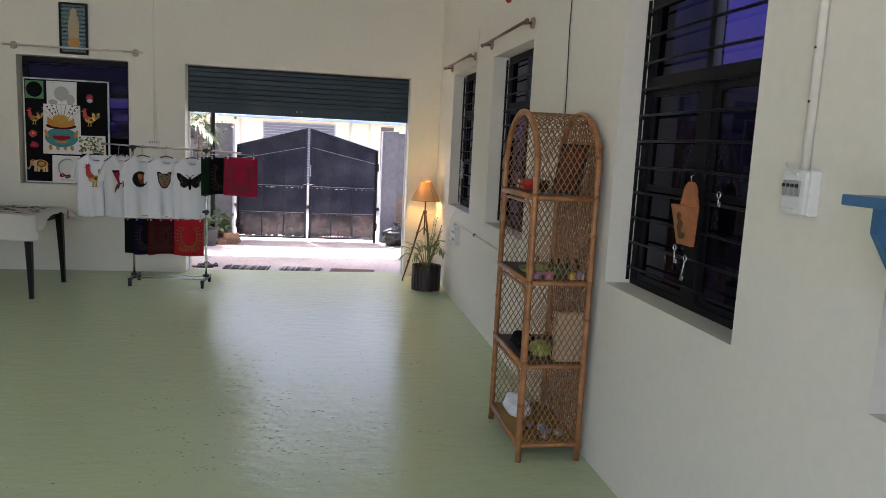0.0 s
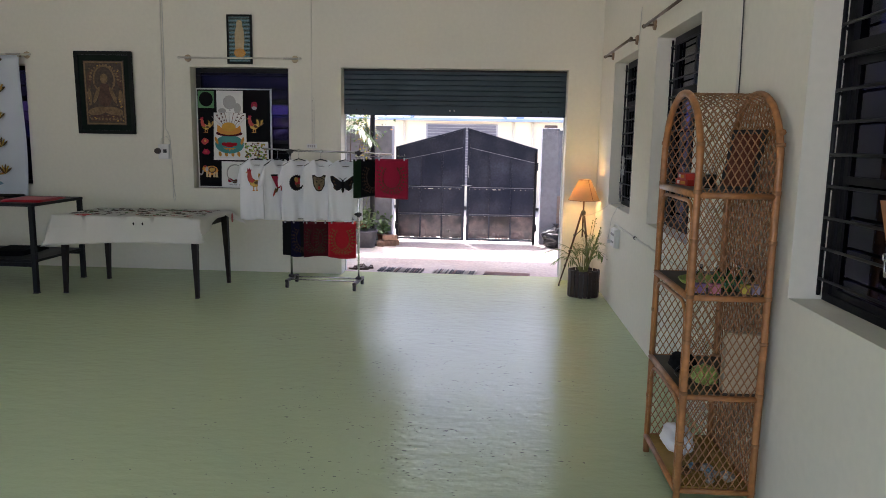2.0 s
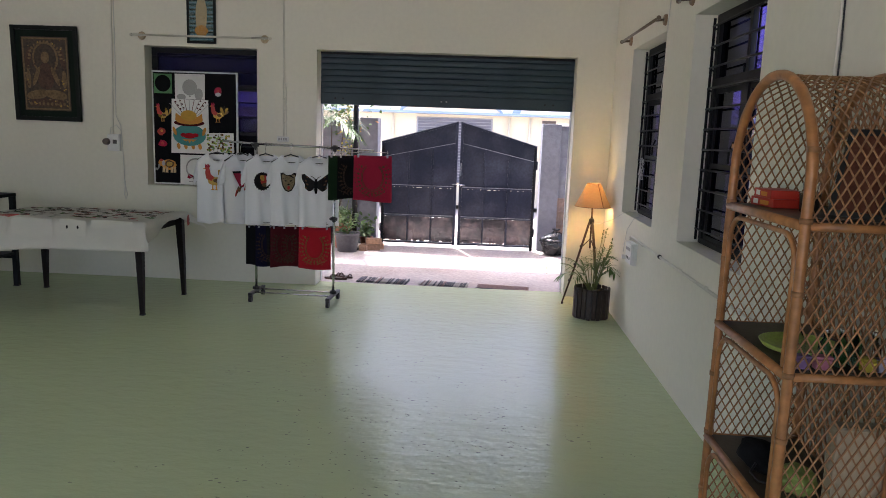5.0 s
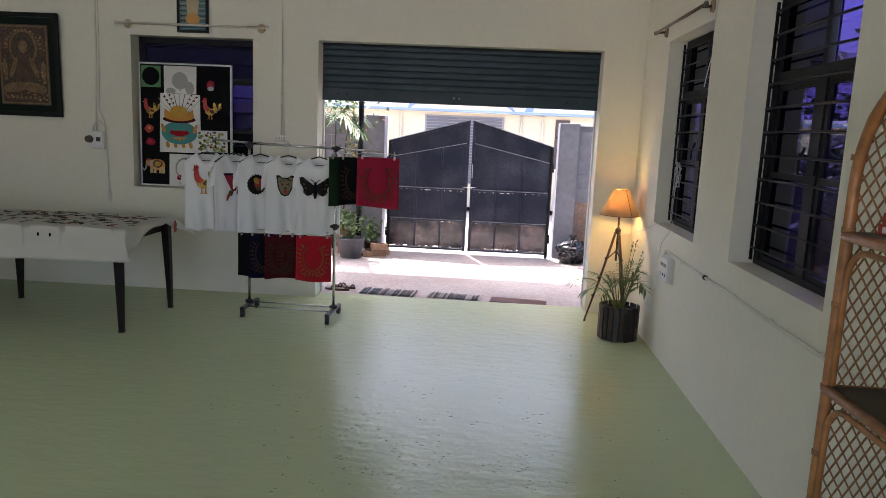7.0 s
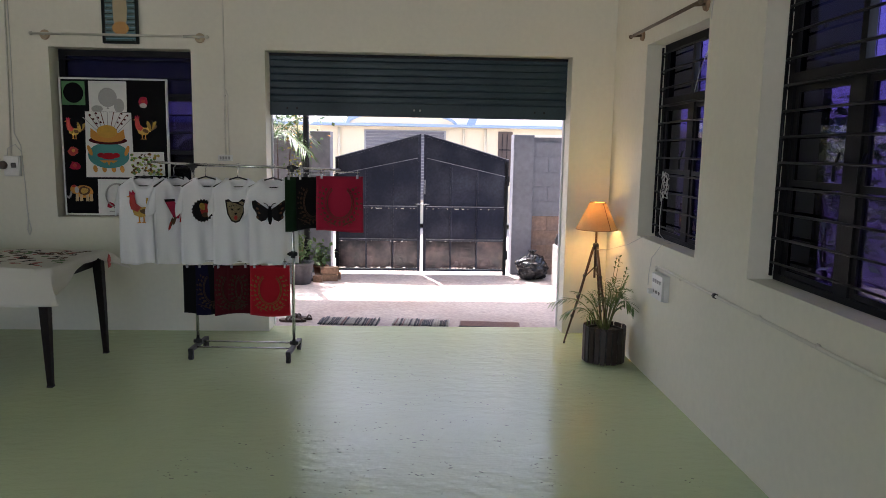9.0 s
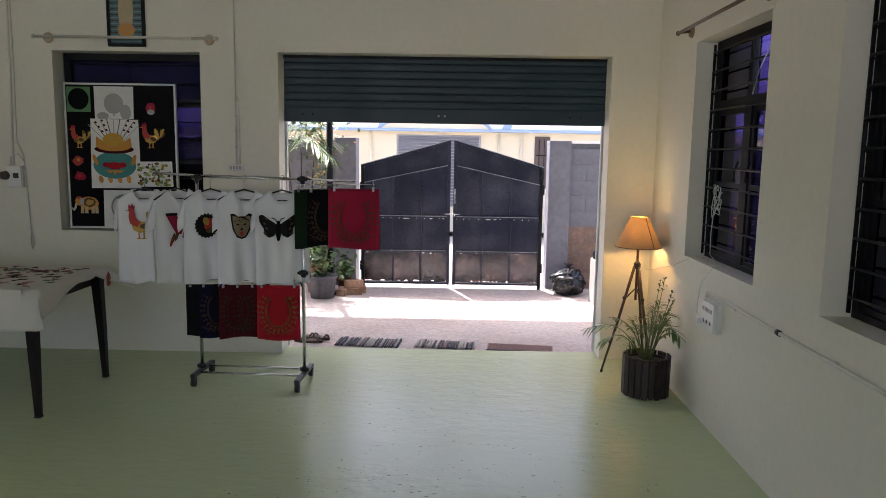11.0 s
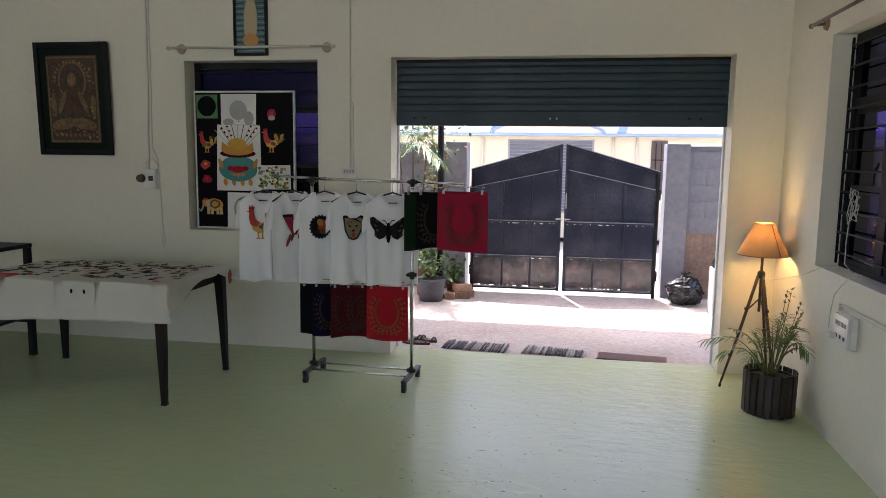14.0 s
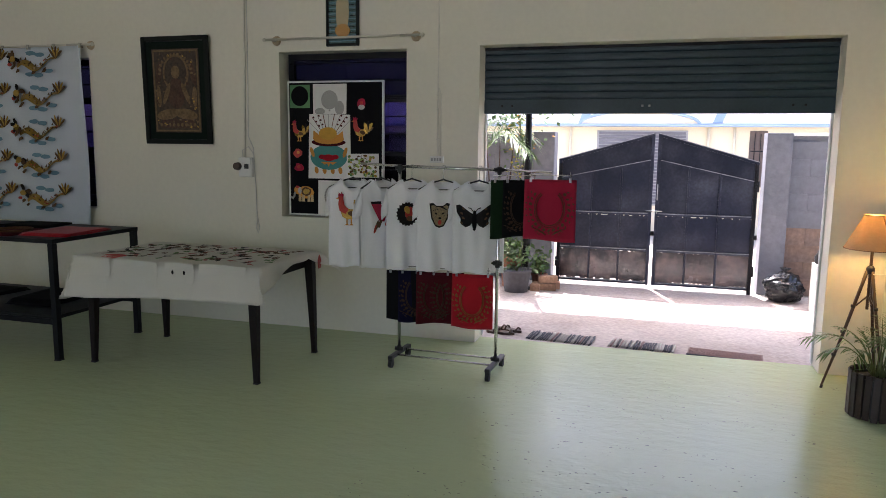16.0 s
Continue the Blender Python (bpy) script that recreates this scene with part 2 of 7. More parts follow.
# ---- the hall ----
def wall(name, along, at, thick, cuts_a, cuts_z, holes, material, label):
    """A wall along x or y, its inner face at `at`, with openings (a0, a1, z0, z1) that go through it."""
    bm = bmesh.new()
    a_s, z_s = sorted(set(cuts_a + [v for h in holes for v in h[:2]])), sorted(set(cuts_z + [v for h in holes for v in h[2:]]))

    def solid(i, j):
        if not (0 <= i < len(a_s) - 1 and 0 <= j < len(z_s) - 1):
            return False
        a, z = (a_s[i] + a_s[i + 1]) / 2, (z_s[j] + z_s[j + 1]) / 2
        return not any(h[0] < a < h[1] and h[2] < z < h[3] for h in holes)

    made = {}

    def vert(i, j, side):
        if (i, j, side) not in made:
            d = at + thick * side
            made[i, j, side] = bm.verts.new((a_s[i], d, z_s[j]) if along == "x" else (d, a_s[i], z_s[j]))
        return made[i, j, side]

    for i in range(len(a_s) - 1):
        for j in range(len(z_s) - 1):
            if not solid(i, j):
                continue
            for s in (0, 1):
                bm.faces.new([vert(i + a, j + b, s) for a, b in ((0, 0), (1, 0), (1, 1), (0, 1))])
            for di, dj, e in ((-1, 0, ((0, 0), (0, 1))), (1, 0, ((1, 0), (1, 1))), (0, -1, ((0, 0), (1, 0))), (0, 1, ((0, 1), (1, 1)))):
                if not solid(i + di, j + dj):
                    (a, b), (c, d) = e
                    bm.faces.new([vert(i + a, j + b, 0), vert(i + c, j + d, 0), vert(i + c, j + d, 1), vert(i + a, j + b, 1)])
    edges = [e for e in bm.edges if len(e.link_faces) == 2 and e.calc_face_angle(0) > 1]
    bmesh.ops.recalc_face_normals(bm, faces=bm.faces[:])
    bmesh.ops.bevel(bm, geom=edges, offset=0.012, segments=2, affect="EDGES", profile=0.5)
    return tagged(part(name, bm, material), label, "wall", kind="structure")


H = 3.8
RW = 0.03   # inner face of the right-hand wall
SILL, HEAD = 0.948, 2.305
FRONT_WINDOWS = ((-4.522, -3.407), (-7.56, -6.43))
SIDE_WINDOWS = ((-1.896, -0.815), (-3.672, -2.565), (-6.258, -5.153), (-8.05, -6.885))
DOOR = (-2.82, -0.325)
wall("wall_front", "x", 0, 0.25, [-9.25, 0.28], [-0.02, H], [(*DOOR, -0.02, 2.315)] + [(a, b, SILL, HEAD) for a, b in FRONT_WINDOWS], PLASTER, "off-white plastered front wall with shutter opening and windows")
wall("wall_right", "y", RW, 0.25, [-11.2, 0.0], [-0.02, H], [(a, b, SILL, HEAD) for a, b in SIDE_WINDOWS], PLASTER, "off-white plastered side wall with four window openings")
wall("wall_left", "y", -9.0, -0.25, [-11.2, 0.0], [-0.02, H], [(-9.2, -6.4, 0.8, 2.4)], PLASTER, "plain off-white plastered wall with one wide window opening")
wall("wall_back", "x", -11.0, -0.2, [-9.0, RW], [-0.02, H], [(-4.6, -1.4, -0.02, 2.6)], PLASTER, "plain off-white plastered back wall with a wide doorway")
tagged(block("ceiling", CEILING, None, -9.3, 0.3, -11.3, 0.3, H, H + 0.15, 0), "plain off-white ceiling", "ceiling", kind="structure")

bm = bmesh.new()
box(bm, -9.0, RW, -11.0, 0.0, -0.12, 0.0)
tagged(part("floor", bm, FLOOR), "glossy pale green painted cement floor, scuffed by the doorway", "floor", kind="structure")


def paint_chips():
    """Dark chips and scuffs of bare cement, thickest in the lane to the doorway."""
    rng = random.Random(77)
    bm = bmesh.new()
    for i in range(620):
        x, y = rng.gauss(-1.55, 0.62), -5.2 * rng.random() ** 0.8 - 0.05
        if not -3.6 < x < -0.15:
            continue
        near = [(x, y)] + [(x + rng.gauss(0, 0.05), y + rng.gauss(0, 0.035)) for _ in range(rng.choice((0, 0, 0, 2, 4)))]
        for cx, cy in near:
            n, ln = 7, rng.uniform(0.0015, 0.0038) * rng.choice((1, 1, 1, 2))
            turn = rng.gauss(0, 0.4)
            pts = []
            for k in range(n):
                u, v = ln * 1.7 * rng.uniform(0.5, 1.2) * math.cos(k * math.tau / n), ln * 0.8 * rng.uniform(0.4, 1.2) * math.sin(k * math.tau / n)
                pts.append((cx + u * math.cos(turn) - v * math.sin(turn), cy + u * math.sin(turn) + v * math.cos(turn)))
            lo, hi = [bm.verts.new((a, c, -0.001)) for a, c in pts], [bm.verts.new((a, c, 0.0007)) for a, c in pts]
            bm.faces.new(hi)
            for k in range(n):
                bm.faces.new((lo[k], lo[(k + 1) % n], hi[(k + 1) % n], hi[k]))
    return part("paint_chip", bm, BARE_CEMENT, bpy.data.objects["floor"], "dark chips and scuffs in the floor paint")


BARE_CEMENT = material("bare_cement", (0.27, 0.29, 0.21), 0.7, grain=60, vary=0.3, bump=0.1, gloss=0.25)
tagged(paint_chips(), kind="stuff")
tagged(block("door_sill", FLOOR, None, DOOR[0] + 0.001, DOOR[1] - 0.001, 0.001, 0.19, -0.1, 0.0, 0.003), "green painted threshold of the shutter opening", "threshold", kind="structure")

# ---- windows ----
def side_window(name, a0, a1, parent_label, bars=11, low=None):
    """A steel window in a reveal of the right-hand wall; built along local x, seen from local -y, then turned."""
    w = a1 - a0
    top = HEAD - SILL
    win = thing(name, (RW + 0.13, a1, SILL), parent_label, "window", turn=-90)
    win["kind"] = "structure"
    frame_bm = bmesh.new()
    for x0, x1, z0, z1 in ((0, 0.05, 0, top), (w - 0.05, w, 0, top), (0.05, w - 0.05, 0, 0.03), (0.05, w - 0.05, top - 0.05, top), (0.05, w - 0.05, top - 0.43, top - 0.37)):
        box(frame_bm, x0, x1, 0, 0.05, z0, z1)
    box(frame_bm, w / 2 - 0.045, w / 2 + 0.045, 0.002, 0.048, 0.03, top - 0.43)
    box(frame_bm, w / 2 - 0.02, w / 2 + 0.02, 0.002, 0.048, top - 0.37, top - 0.05)
    part("window_frame", frame_bm, BLACK_STEEL, win)
    for s, (x0, x1) in enumerate(((0.052, w / 2 - 0.047), (w / 2 + 0.047, w - 0.052))):
        leaf = bmesh.new()
        for a, b, c, d in ((x0, x0 + 0.03, 0.032, top - 0.432), (x1 - 0.03, x1, 0.032, top - 0.432), (x0 + 0.03, x1 - 0.03, 0.032, 0.055), (x0 + 0.03, x1 - 0.03, top - 0.46, top - 0.432), (x0 + 0.03, x1 - 0.03, 0.46, 0.49)):
            box(leaf, a, b, 0.012, 0.04, c, d)
        sash = part("sash", leaf, BLACK_STEEL, win)
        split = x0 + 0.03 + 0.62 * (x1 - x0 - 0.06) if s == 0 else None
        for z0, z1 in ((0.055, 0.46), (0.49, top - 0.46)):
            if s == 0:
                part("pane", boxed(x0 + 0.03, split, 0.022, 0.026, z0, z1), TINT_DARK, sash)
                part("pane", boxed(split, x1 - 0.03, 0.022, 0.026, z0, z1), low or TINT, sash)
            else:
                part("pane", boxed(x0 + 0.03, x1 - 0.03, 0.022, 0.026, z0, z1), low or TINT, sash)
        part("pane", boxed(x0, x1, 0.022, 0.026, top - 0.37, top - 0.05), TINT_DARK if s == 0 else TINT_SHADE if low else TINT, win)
        rounded("latch", BLACK_STEEL, sash, [(x1 - 0.04 if s == 0 else x0 + 0.04, 0.0, 0.62), (x1 - 0.04 if s == 0 else x0 + 0.04, -0.02, 0.56), (x1 - 0.04 if s == 0 else x0 + 0.04, -0.02, 0.50)], 0.007)
    for i in range(bars):
        z = 0.09 + i * (top - 0.16) / (bars - 1)
        rounded("grille_bar", BLACK_STEEL, win, [(0.004, 0.0, z - 0.012), (0.012, -0.024, z - 0.004), (0.03, -0.031, z), (w / 2, -0.031, z + 0.004), (w - 0.03, -0.031, z), (w - 0.012, -0.024, z - 0.004), (w - 0.004, 0.0, z - 0.012)], 0.0065, 6)
    for x in (0.012, w - 0.012):
        rounded("grille_upright", BLACK_STEEL, win, [(x, -0.02, 0.02), (x, -0.02, top - 0.02)], 0.009, 6)
    return win


# last two windows: the dark view outside is put into the pane colour
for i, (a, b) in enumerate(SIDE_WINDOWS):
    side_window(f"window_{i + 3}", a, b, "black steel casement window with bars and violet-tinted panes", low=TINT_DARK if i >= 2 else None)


def front_window(name, x0, x1):
    w, top = x1 - x0, HEAD - SILL
    win = thing(name, (x0, 0.16, SILL), "black steel window with violet-tinted panes and thin bars", "window")
    win["kind"] = "structure"
    fb = bmesh.new()
    for a, b, c, d in ((0, 0.05, 0, top), (w - 0.05, w, 0, top), (0.05, w - 0.05, 0, 0.05), (0.05, w - 0.05, top - 0.05, top), (0.05, w - 0.05, top - 0.40, top - 0.34), (w / 2 - 0.03, w / 2 + 0.03, 0.05, top - 0.40), (0.05, w - 0.05, 0.52, 0.56)):
        box(fb, a, b, 0, 0.05, c, d)
    part("window_frame", fb, BLACK_STEEL, win)
    # panes darkened in colour for the shaded view under the canopy
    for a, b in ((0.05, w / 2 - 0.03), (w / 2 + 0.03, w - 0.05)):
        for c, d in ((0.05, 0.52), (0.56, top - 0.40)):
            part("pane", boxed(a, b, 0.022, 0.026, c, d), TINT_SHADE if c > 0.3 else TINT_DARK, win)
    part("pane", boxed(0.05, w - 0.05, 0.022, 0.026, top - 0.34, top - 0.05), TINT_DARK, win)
    for i in range(9):
        z = 0.12 + i * (top - 0.2) / 8
        rounded("grille_bar", BLACK_STEEL, win, [(0.01, -0.012, z), (w - 0.01, -0.012, z)], 0.006, 6)


for i, (a, b) in enumerate(FRONT_WINDOWS):
    front_window(f"window_{i + 1}", a, b)


# ---- rolling shutter in the doorway ----
def rolling_shutter():
    sh = thing("rolling_shutter", (DOOR[0], 0.17, 1.81), "dark teal steel rolling shutter, rolled most of the way up", "shutter")
    w = DOOR[1] - DOOR[0]
    z, i = 0.111, 0
    mesh = None
    while z < 0.50:
        if mesh is None:
            bm = bmesh.new()
            prof = [(0.008, 0.0), (0.001, 0.003), (-0.002, 0.016), (-0.003, 0.032), (-0.002, 0.048), (0.003, 0.0565), (0.008, 0.0585)]
            a = [bm.verts.new((0.004, y, zz)) for y, zz in prof]
            b = [bm.verts.new((w - 0.004, y, zz)) for y, zz in prof]
            for k in range(len(prof) - 1):
                bm.faces.new((a[k], b[k], b[k + 1], a[k + 1]))
            first = part("slat", bm, SHUTTER, sh)
            mesh = first.data
            first.matrix_basis = pose(0, 0, z)
        else:
            piece("slat", mesh, sh, pose(0, 0, z))
        z += 0.057
    bar = block("bottom_bar", SHUTTER, sh, 0.004, w - 0.004, -0.008, 0.014, 0, 0.113, 0.006)
    for x in (0.14, 0.22, w / 2 - 0.05, w / 2 + 0.0, w - 0.28, w - 0.2):
        block("lock_lug", GREY_PLASTIC if abs(x - w / 2) < 0.1 else BLACK_STEEL, bar, x, x + 0.016, -0.014, -0.008, 0.05, 0.066, 0.003)
    for x in (0.002, w - 0.014):
        block("guide_rail", REVEAL, sh, x, x + 0.012, 0.03, 0.075, -1.80, 0.5, 0.002)
    # the roll above the opening
    bm = bmesh.new()
    tube(bm, [(0.01, 0.16, 0.62), (w - 0.01, 0.16, 0.62)], 0.15, 20)
    part("roll", bm, SHUTTER, sh, smooth=True)
    # black strip drawn in place of the dark ragged gap at the top
    block("hood", BLACK_STEEL, sh, 0.005, w - 0.005, -0.02, 0.02, 0.482, 0.503, 0.002, "black sheet strip with a ragged top")


rolling_shutter()

# ---- outside ----
G0, G1 = -0.012, -0.055   # the yard falls from the threshold to the gate
bm = bmesh.new()
box(bm, DOOR[0] + 0.002, DOOR[1] - 0.002, 0.19, 0.25, -0.3, G0)
box(bm, -60, 60, 0.25, 3.2, -0.3, G0)
for v in bm.verts:
    if v.co.z > -0.1 and v.co.y > 1:
        v.co.z = G1 - 0.002
tagged(part("yard", bm, CONCRETE), "stained cement yard before the shutter", "yard", kind="structure")
ASPHALT = material("road_dust", (0.33, 0.29, 0.25), 0.9, grain=20, vary=0.2, stain=0.6, stain_vary=0.2, bump=0.3)
bm = bmesh.new()
s = 400
vv = [bm.verts.new(p) for p in ((-s, -s, -0.14), (s, -s, -0.14), (s, s, -0.14), (-s, s, -0.14))]
bm.faces.new(vv)
tagged(part("ground", bm, ASPHALT), "dusty pale road and ground", "ground", kind="structure")
bm = bmesh.new()
box(bm, -60, 60, 3.2, 8.6, -0.3, G1 - 0.006)
tagged(part("road", bm, ASPHALT), "dusty pale lane beyond the gate", "road", kind="structure")


def canopy():
    c = thing("canopy", (-1.6, 0.26, 2.62), "corrugated sheet canopy over the yard on steel purlins", "canopy")
    bm = bmesh.new()
    n = 140
    rows = []
    for i in range(n + 1):
        x = -5.0 + i * 8.0 / n
        dz = 0.012 * math.sin(i * math.pi / 2)
        rows.append([bm.verts.new((x, y, 0.25 - 0.08 * y + dz + t)) for y, t in ((0, 0), (2.40, 0), (2.40, 0.004), (0, 0.004))])
    for r, q in zip(rows, rows[1:]):
        for k in range(4):
            bm.faces.new((r[k], r[(k + 1) % 4], q[(k + 1) % 4], q[k]))
    part("sheet", bm, HOUSE_WHITE, c)
    for y in (0.1, 1.05, 2.0):
        block("purlin", BLACK_STEEL, c, -5.0, 3.0, y - 0.02, y + 0.02, 0.17 - 0.08 * y, 0.228 - 0.08 * y)


canopy()
pole = thing("canopy_post", (-2.885, 2.62, G1 + 0.002), "black round steel post of the canopy", "post")
rounded("shaft", BLACK_STEEL, pole, [(0, 0, 0.01), (0, 0, 2.69)], 0.036, 14)
block("base_plate", BLACK_STEEL, pole, -0.08, 0.08, -0.08, 0.08, 0, 0.012)


def gate_leaf(sign, at_x):
    g = thing("gate_leaf", (at_x, 3.14, G1 + 0.012), "black sheet-steel gate leaf with a sloping top, scuffed and rusty below", "gate", "leaves of the yard gate")
    w = 1.085
    # local x runs from the meeting stile (0) to the hinge (w), mirrored by sign
    X = lambda u: sign * u

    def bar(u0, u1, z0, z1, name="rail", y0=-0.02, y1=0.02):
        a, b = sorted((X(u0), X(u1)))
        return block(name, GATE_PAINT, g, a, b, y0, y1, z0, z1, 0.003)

    def slope(u0, z0, u1, z1, r=0.018):
        bm = bmesh.new()
        a, b = [], []
        for u, z, out in ((u0, z0, a), (u1, z1, b)):
            for y, dz in ((-0.024, -r), (0.02, -r), (0.02, r), (-0.024, r)):
                out.append(bm.verts.new((X(u), y, z + dz)))
        for k in range(4):
            bm.faces.new((a[k], a[(k + 1) % 4], b[(k + 1) % 4], b[k]))
        bm.faces.new(a)
        bm.faces.new(b)
        rail = part("rail", bm, GATE_PAINT, g)
        # pale strip painted as the line of light along this rail
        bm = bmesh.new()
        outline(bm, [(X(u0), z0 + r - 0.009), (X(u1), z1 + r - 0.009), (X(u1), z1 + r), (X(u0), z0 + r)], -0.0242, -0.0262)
        part("worn_edge", bm, GATE_RAIL_GLINT, rail)

    top = lambda u: 1.765 - 0.31 * u / w
    mid = lambda u: 1.475 - 0.235 * u / w
    bar(0.012, 0.05, 0.03, 1.76, "stile")
    bar(w - 0.04, w, 0.03, 1.46, "stile")
    slope(0.012, top(0), w, top(w))
    slope(0.05, mid(0.05), w - 0.04, mid(w - 0.04), 0.014)
    rails = (0.05, 0.435, 0.855)
    for z in rails:
        rail = bar(0.05, w - 0.04, z - 0.016, z + 0.016)
        # same painted line of light on the level rails
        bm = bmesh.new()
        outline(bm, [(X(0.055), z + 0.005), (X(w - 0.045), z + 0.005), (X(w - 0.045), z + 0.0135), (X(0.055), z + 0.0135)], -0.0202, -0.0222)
        part("worn_edge", bm, GATE_RAIL_GLINT, rail)
    us = (0.05, 0.365, 0.70, w - 0.04)
    for u in us[1:3]:
        bar(u - 0.011, u + 0.011, 0.066, mid(u) - 0.014, "stile", -0.018, 0.01)
    rng = random.Random(7 + int(sign))
    for k in range(3):
        u0, u1 = us[k], us[k + 1]
        for zi, (z0, z1) in enumerate(((0.06, 0.43), (0.44, 0.85), (0.86, None))):
            pts = []
            n = 14
            for i in range(n + 1):
                u = u0 + (u1 - u0) * i / n
                drop = rng.choice((0, 0, 0, 0.012, 0.02)) if zi == 0 else 0.0
                pts.append((X(u), z0 + drop))
            for i in range(n, -1, -1):
                u = u0 + (u1 - u0) * i / n
                drop = rng.choice((0, 0, 0, 0.014, 0.020)) if zi == 0 else rng.choice((0, 0, 0, 0, 0.02, 0.024)) if zi == 1 else 0.0
                pts.append((X(u), (z1 - drop) if z1 else mid(u)))
            bm = bmesh.new()
            outline(bm, pts, 0.008, 0.005)
            part("panel", bm, GATE_RUST_GLARE if zi == 0 else GATE_PAINT, g)
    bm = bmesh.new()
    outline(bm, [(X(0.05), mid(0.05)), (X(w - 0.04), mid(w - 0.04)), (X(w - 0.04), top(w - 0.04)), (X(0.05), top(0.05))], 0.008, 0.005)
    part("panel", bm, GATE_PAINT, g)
    for z in (0.25, 1.2):
        rounded("hinge", BLACK_STEEL, g, [(X(w + 0.005), 0.0, z - 0.06), (X(w + 0.005), 0.0, z + 0.06)], 0.014)
    if sign > 0:
        rounded("bolt", CHROME, g, [(-0.09, -0.034, 0.895), (0.09, -0.034, 0.895)], 0.008)
        rounded("bolt_handle", CHROME, g, [(0.03, -0.034, 0.895), (0.03, -0.06, 0.87)], 0.006)
        rounded("drop_bolt", GREY_PLASTIC, g, [(0.03, -0.03, 1.02), (0.03, -0.03, 1.20)], 0.006)
    return g


gate_leaf(-1, -1.512)
gate_leaf(1, -1.500)
for x0, x1 in ((-2.925, -2.665), (-0.345, -0.085)):
    p = thing("gate_pier", ((x0 + x1) / 2, 3.33, G1), "grey painted plastered gate pier", "pier", "gate piers")
    block("shaft", GREY_WALL, p, -0.13, 0.13, -0.14, 0.14, 0, 1.80, 0.008)
    block("hinge_post", BLACK_STEEL, p, -0.02 + (0.22 if x0 < -2 else -0.22), 0.02 + (0.22 if x0 < -2 else -0.22), -0.21, -0.17, 0, 1.47 if x0 > -2 else 1.44, 0.003)


def block_wall(name, x0, x1, y, rough_from=None):
    """A wall of painted blocks; each block is a piece."""
    wl = thing(name, (x0, y, G1), "grey painted block wall of the yard, bare and brown low down", "wall")
    wl["kind"] = "structure"
    block("core", GREY_WALL, wl, 0, x1 - x0, 0.012, 0.19, 0, 1.77, 0.0)
    bm = bmesh.new()
    box(bm, -0.1993, 0.1993, 0, 0.03, -0.0945, 0.0945)
    bmesh.ops.bevel(bm, geom=bm.edges[:], offset=0.0025, segments=1, affect="EDGES")
    meshes = {}
    for m in (GREY_WALL, MUD_WALL):
        me = bpy.data.meshes.new("block")
        bm.to_mesh(me)
        me.materials.append(m)
        meshes[m] = me
    bm.free()
    rng = random.Random(3)
    for j in range(9):
        x = 0.2 - (0.2 if j % 2 else 0)
        while x < x1 - x0 + 0.1:
            if x - 0.2 > -0.21 and x + 0.2 < x1 - x0 + 0.21:
                low = rough_from is not None and j < rough_from and rng.random() < (0.95 if j < rough_from - 1 else 0.6)
                piece("block", meshes[MUD_WALL if low else GREY_WALL], wl, pose(x, -0.012 + rng.uniform(-0.0015, 0.0015), 0.095 + j * 0.19, 0, 0, rng.uniform(-0.5, 0.5)))
            x += 0.40
    block("coping", HOUSE_WHITE, wl, 0, x1 - x0, -0.03, 0.22, 1.77, 1.80, 0.004)


block_wall("yard_wall_1", -0.08, 1.72, 3.28, 4)
block_wall("yard_wall_2", -6.0, -2.93, 3.30)
tagged(block("yard_wall_3", GREY_WALL, None, -30, -6.001, 3.3, 3.5, G1, 1.74, 0), "grey painted yard wall", "wall", kind="structure")
tagged(block("yard_wall_4", GREY_WALL, None, 1.73, 30, 3.3, 3.5, G1, 1.74, 0), "grey painted yard wall", "wall", kind="structure")
LEDGE = material("ledge_cement", (0.40, 0.38, 0.35), 0.85, vary=0.2, bump=0.3)
tagged(block("ledge", LEDGE, None, 0.05, 0.75, 0.9, 2.45, G1, 0.45, 0.01), "low cement ledge beside the yard", "ledge", kind="structure")


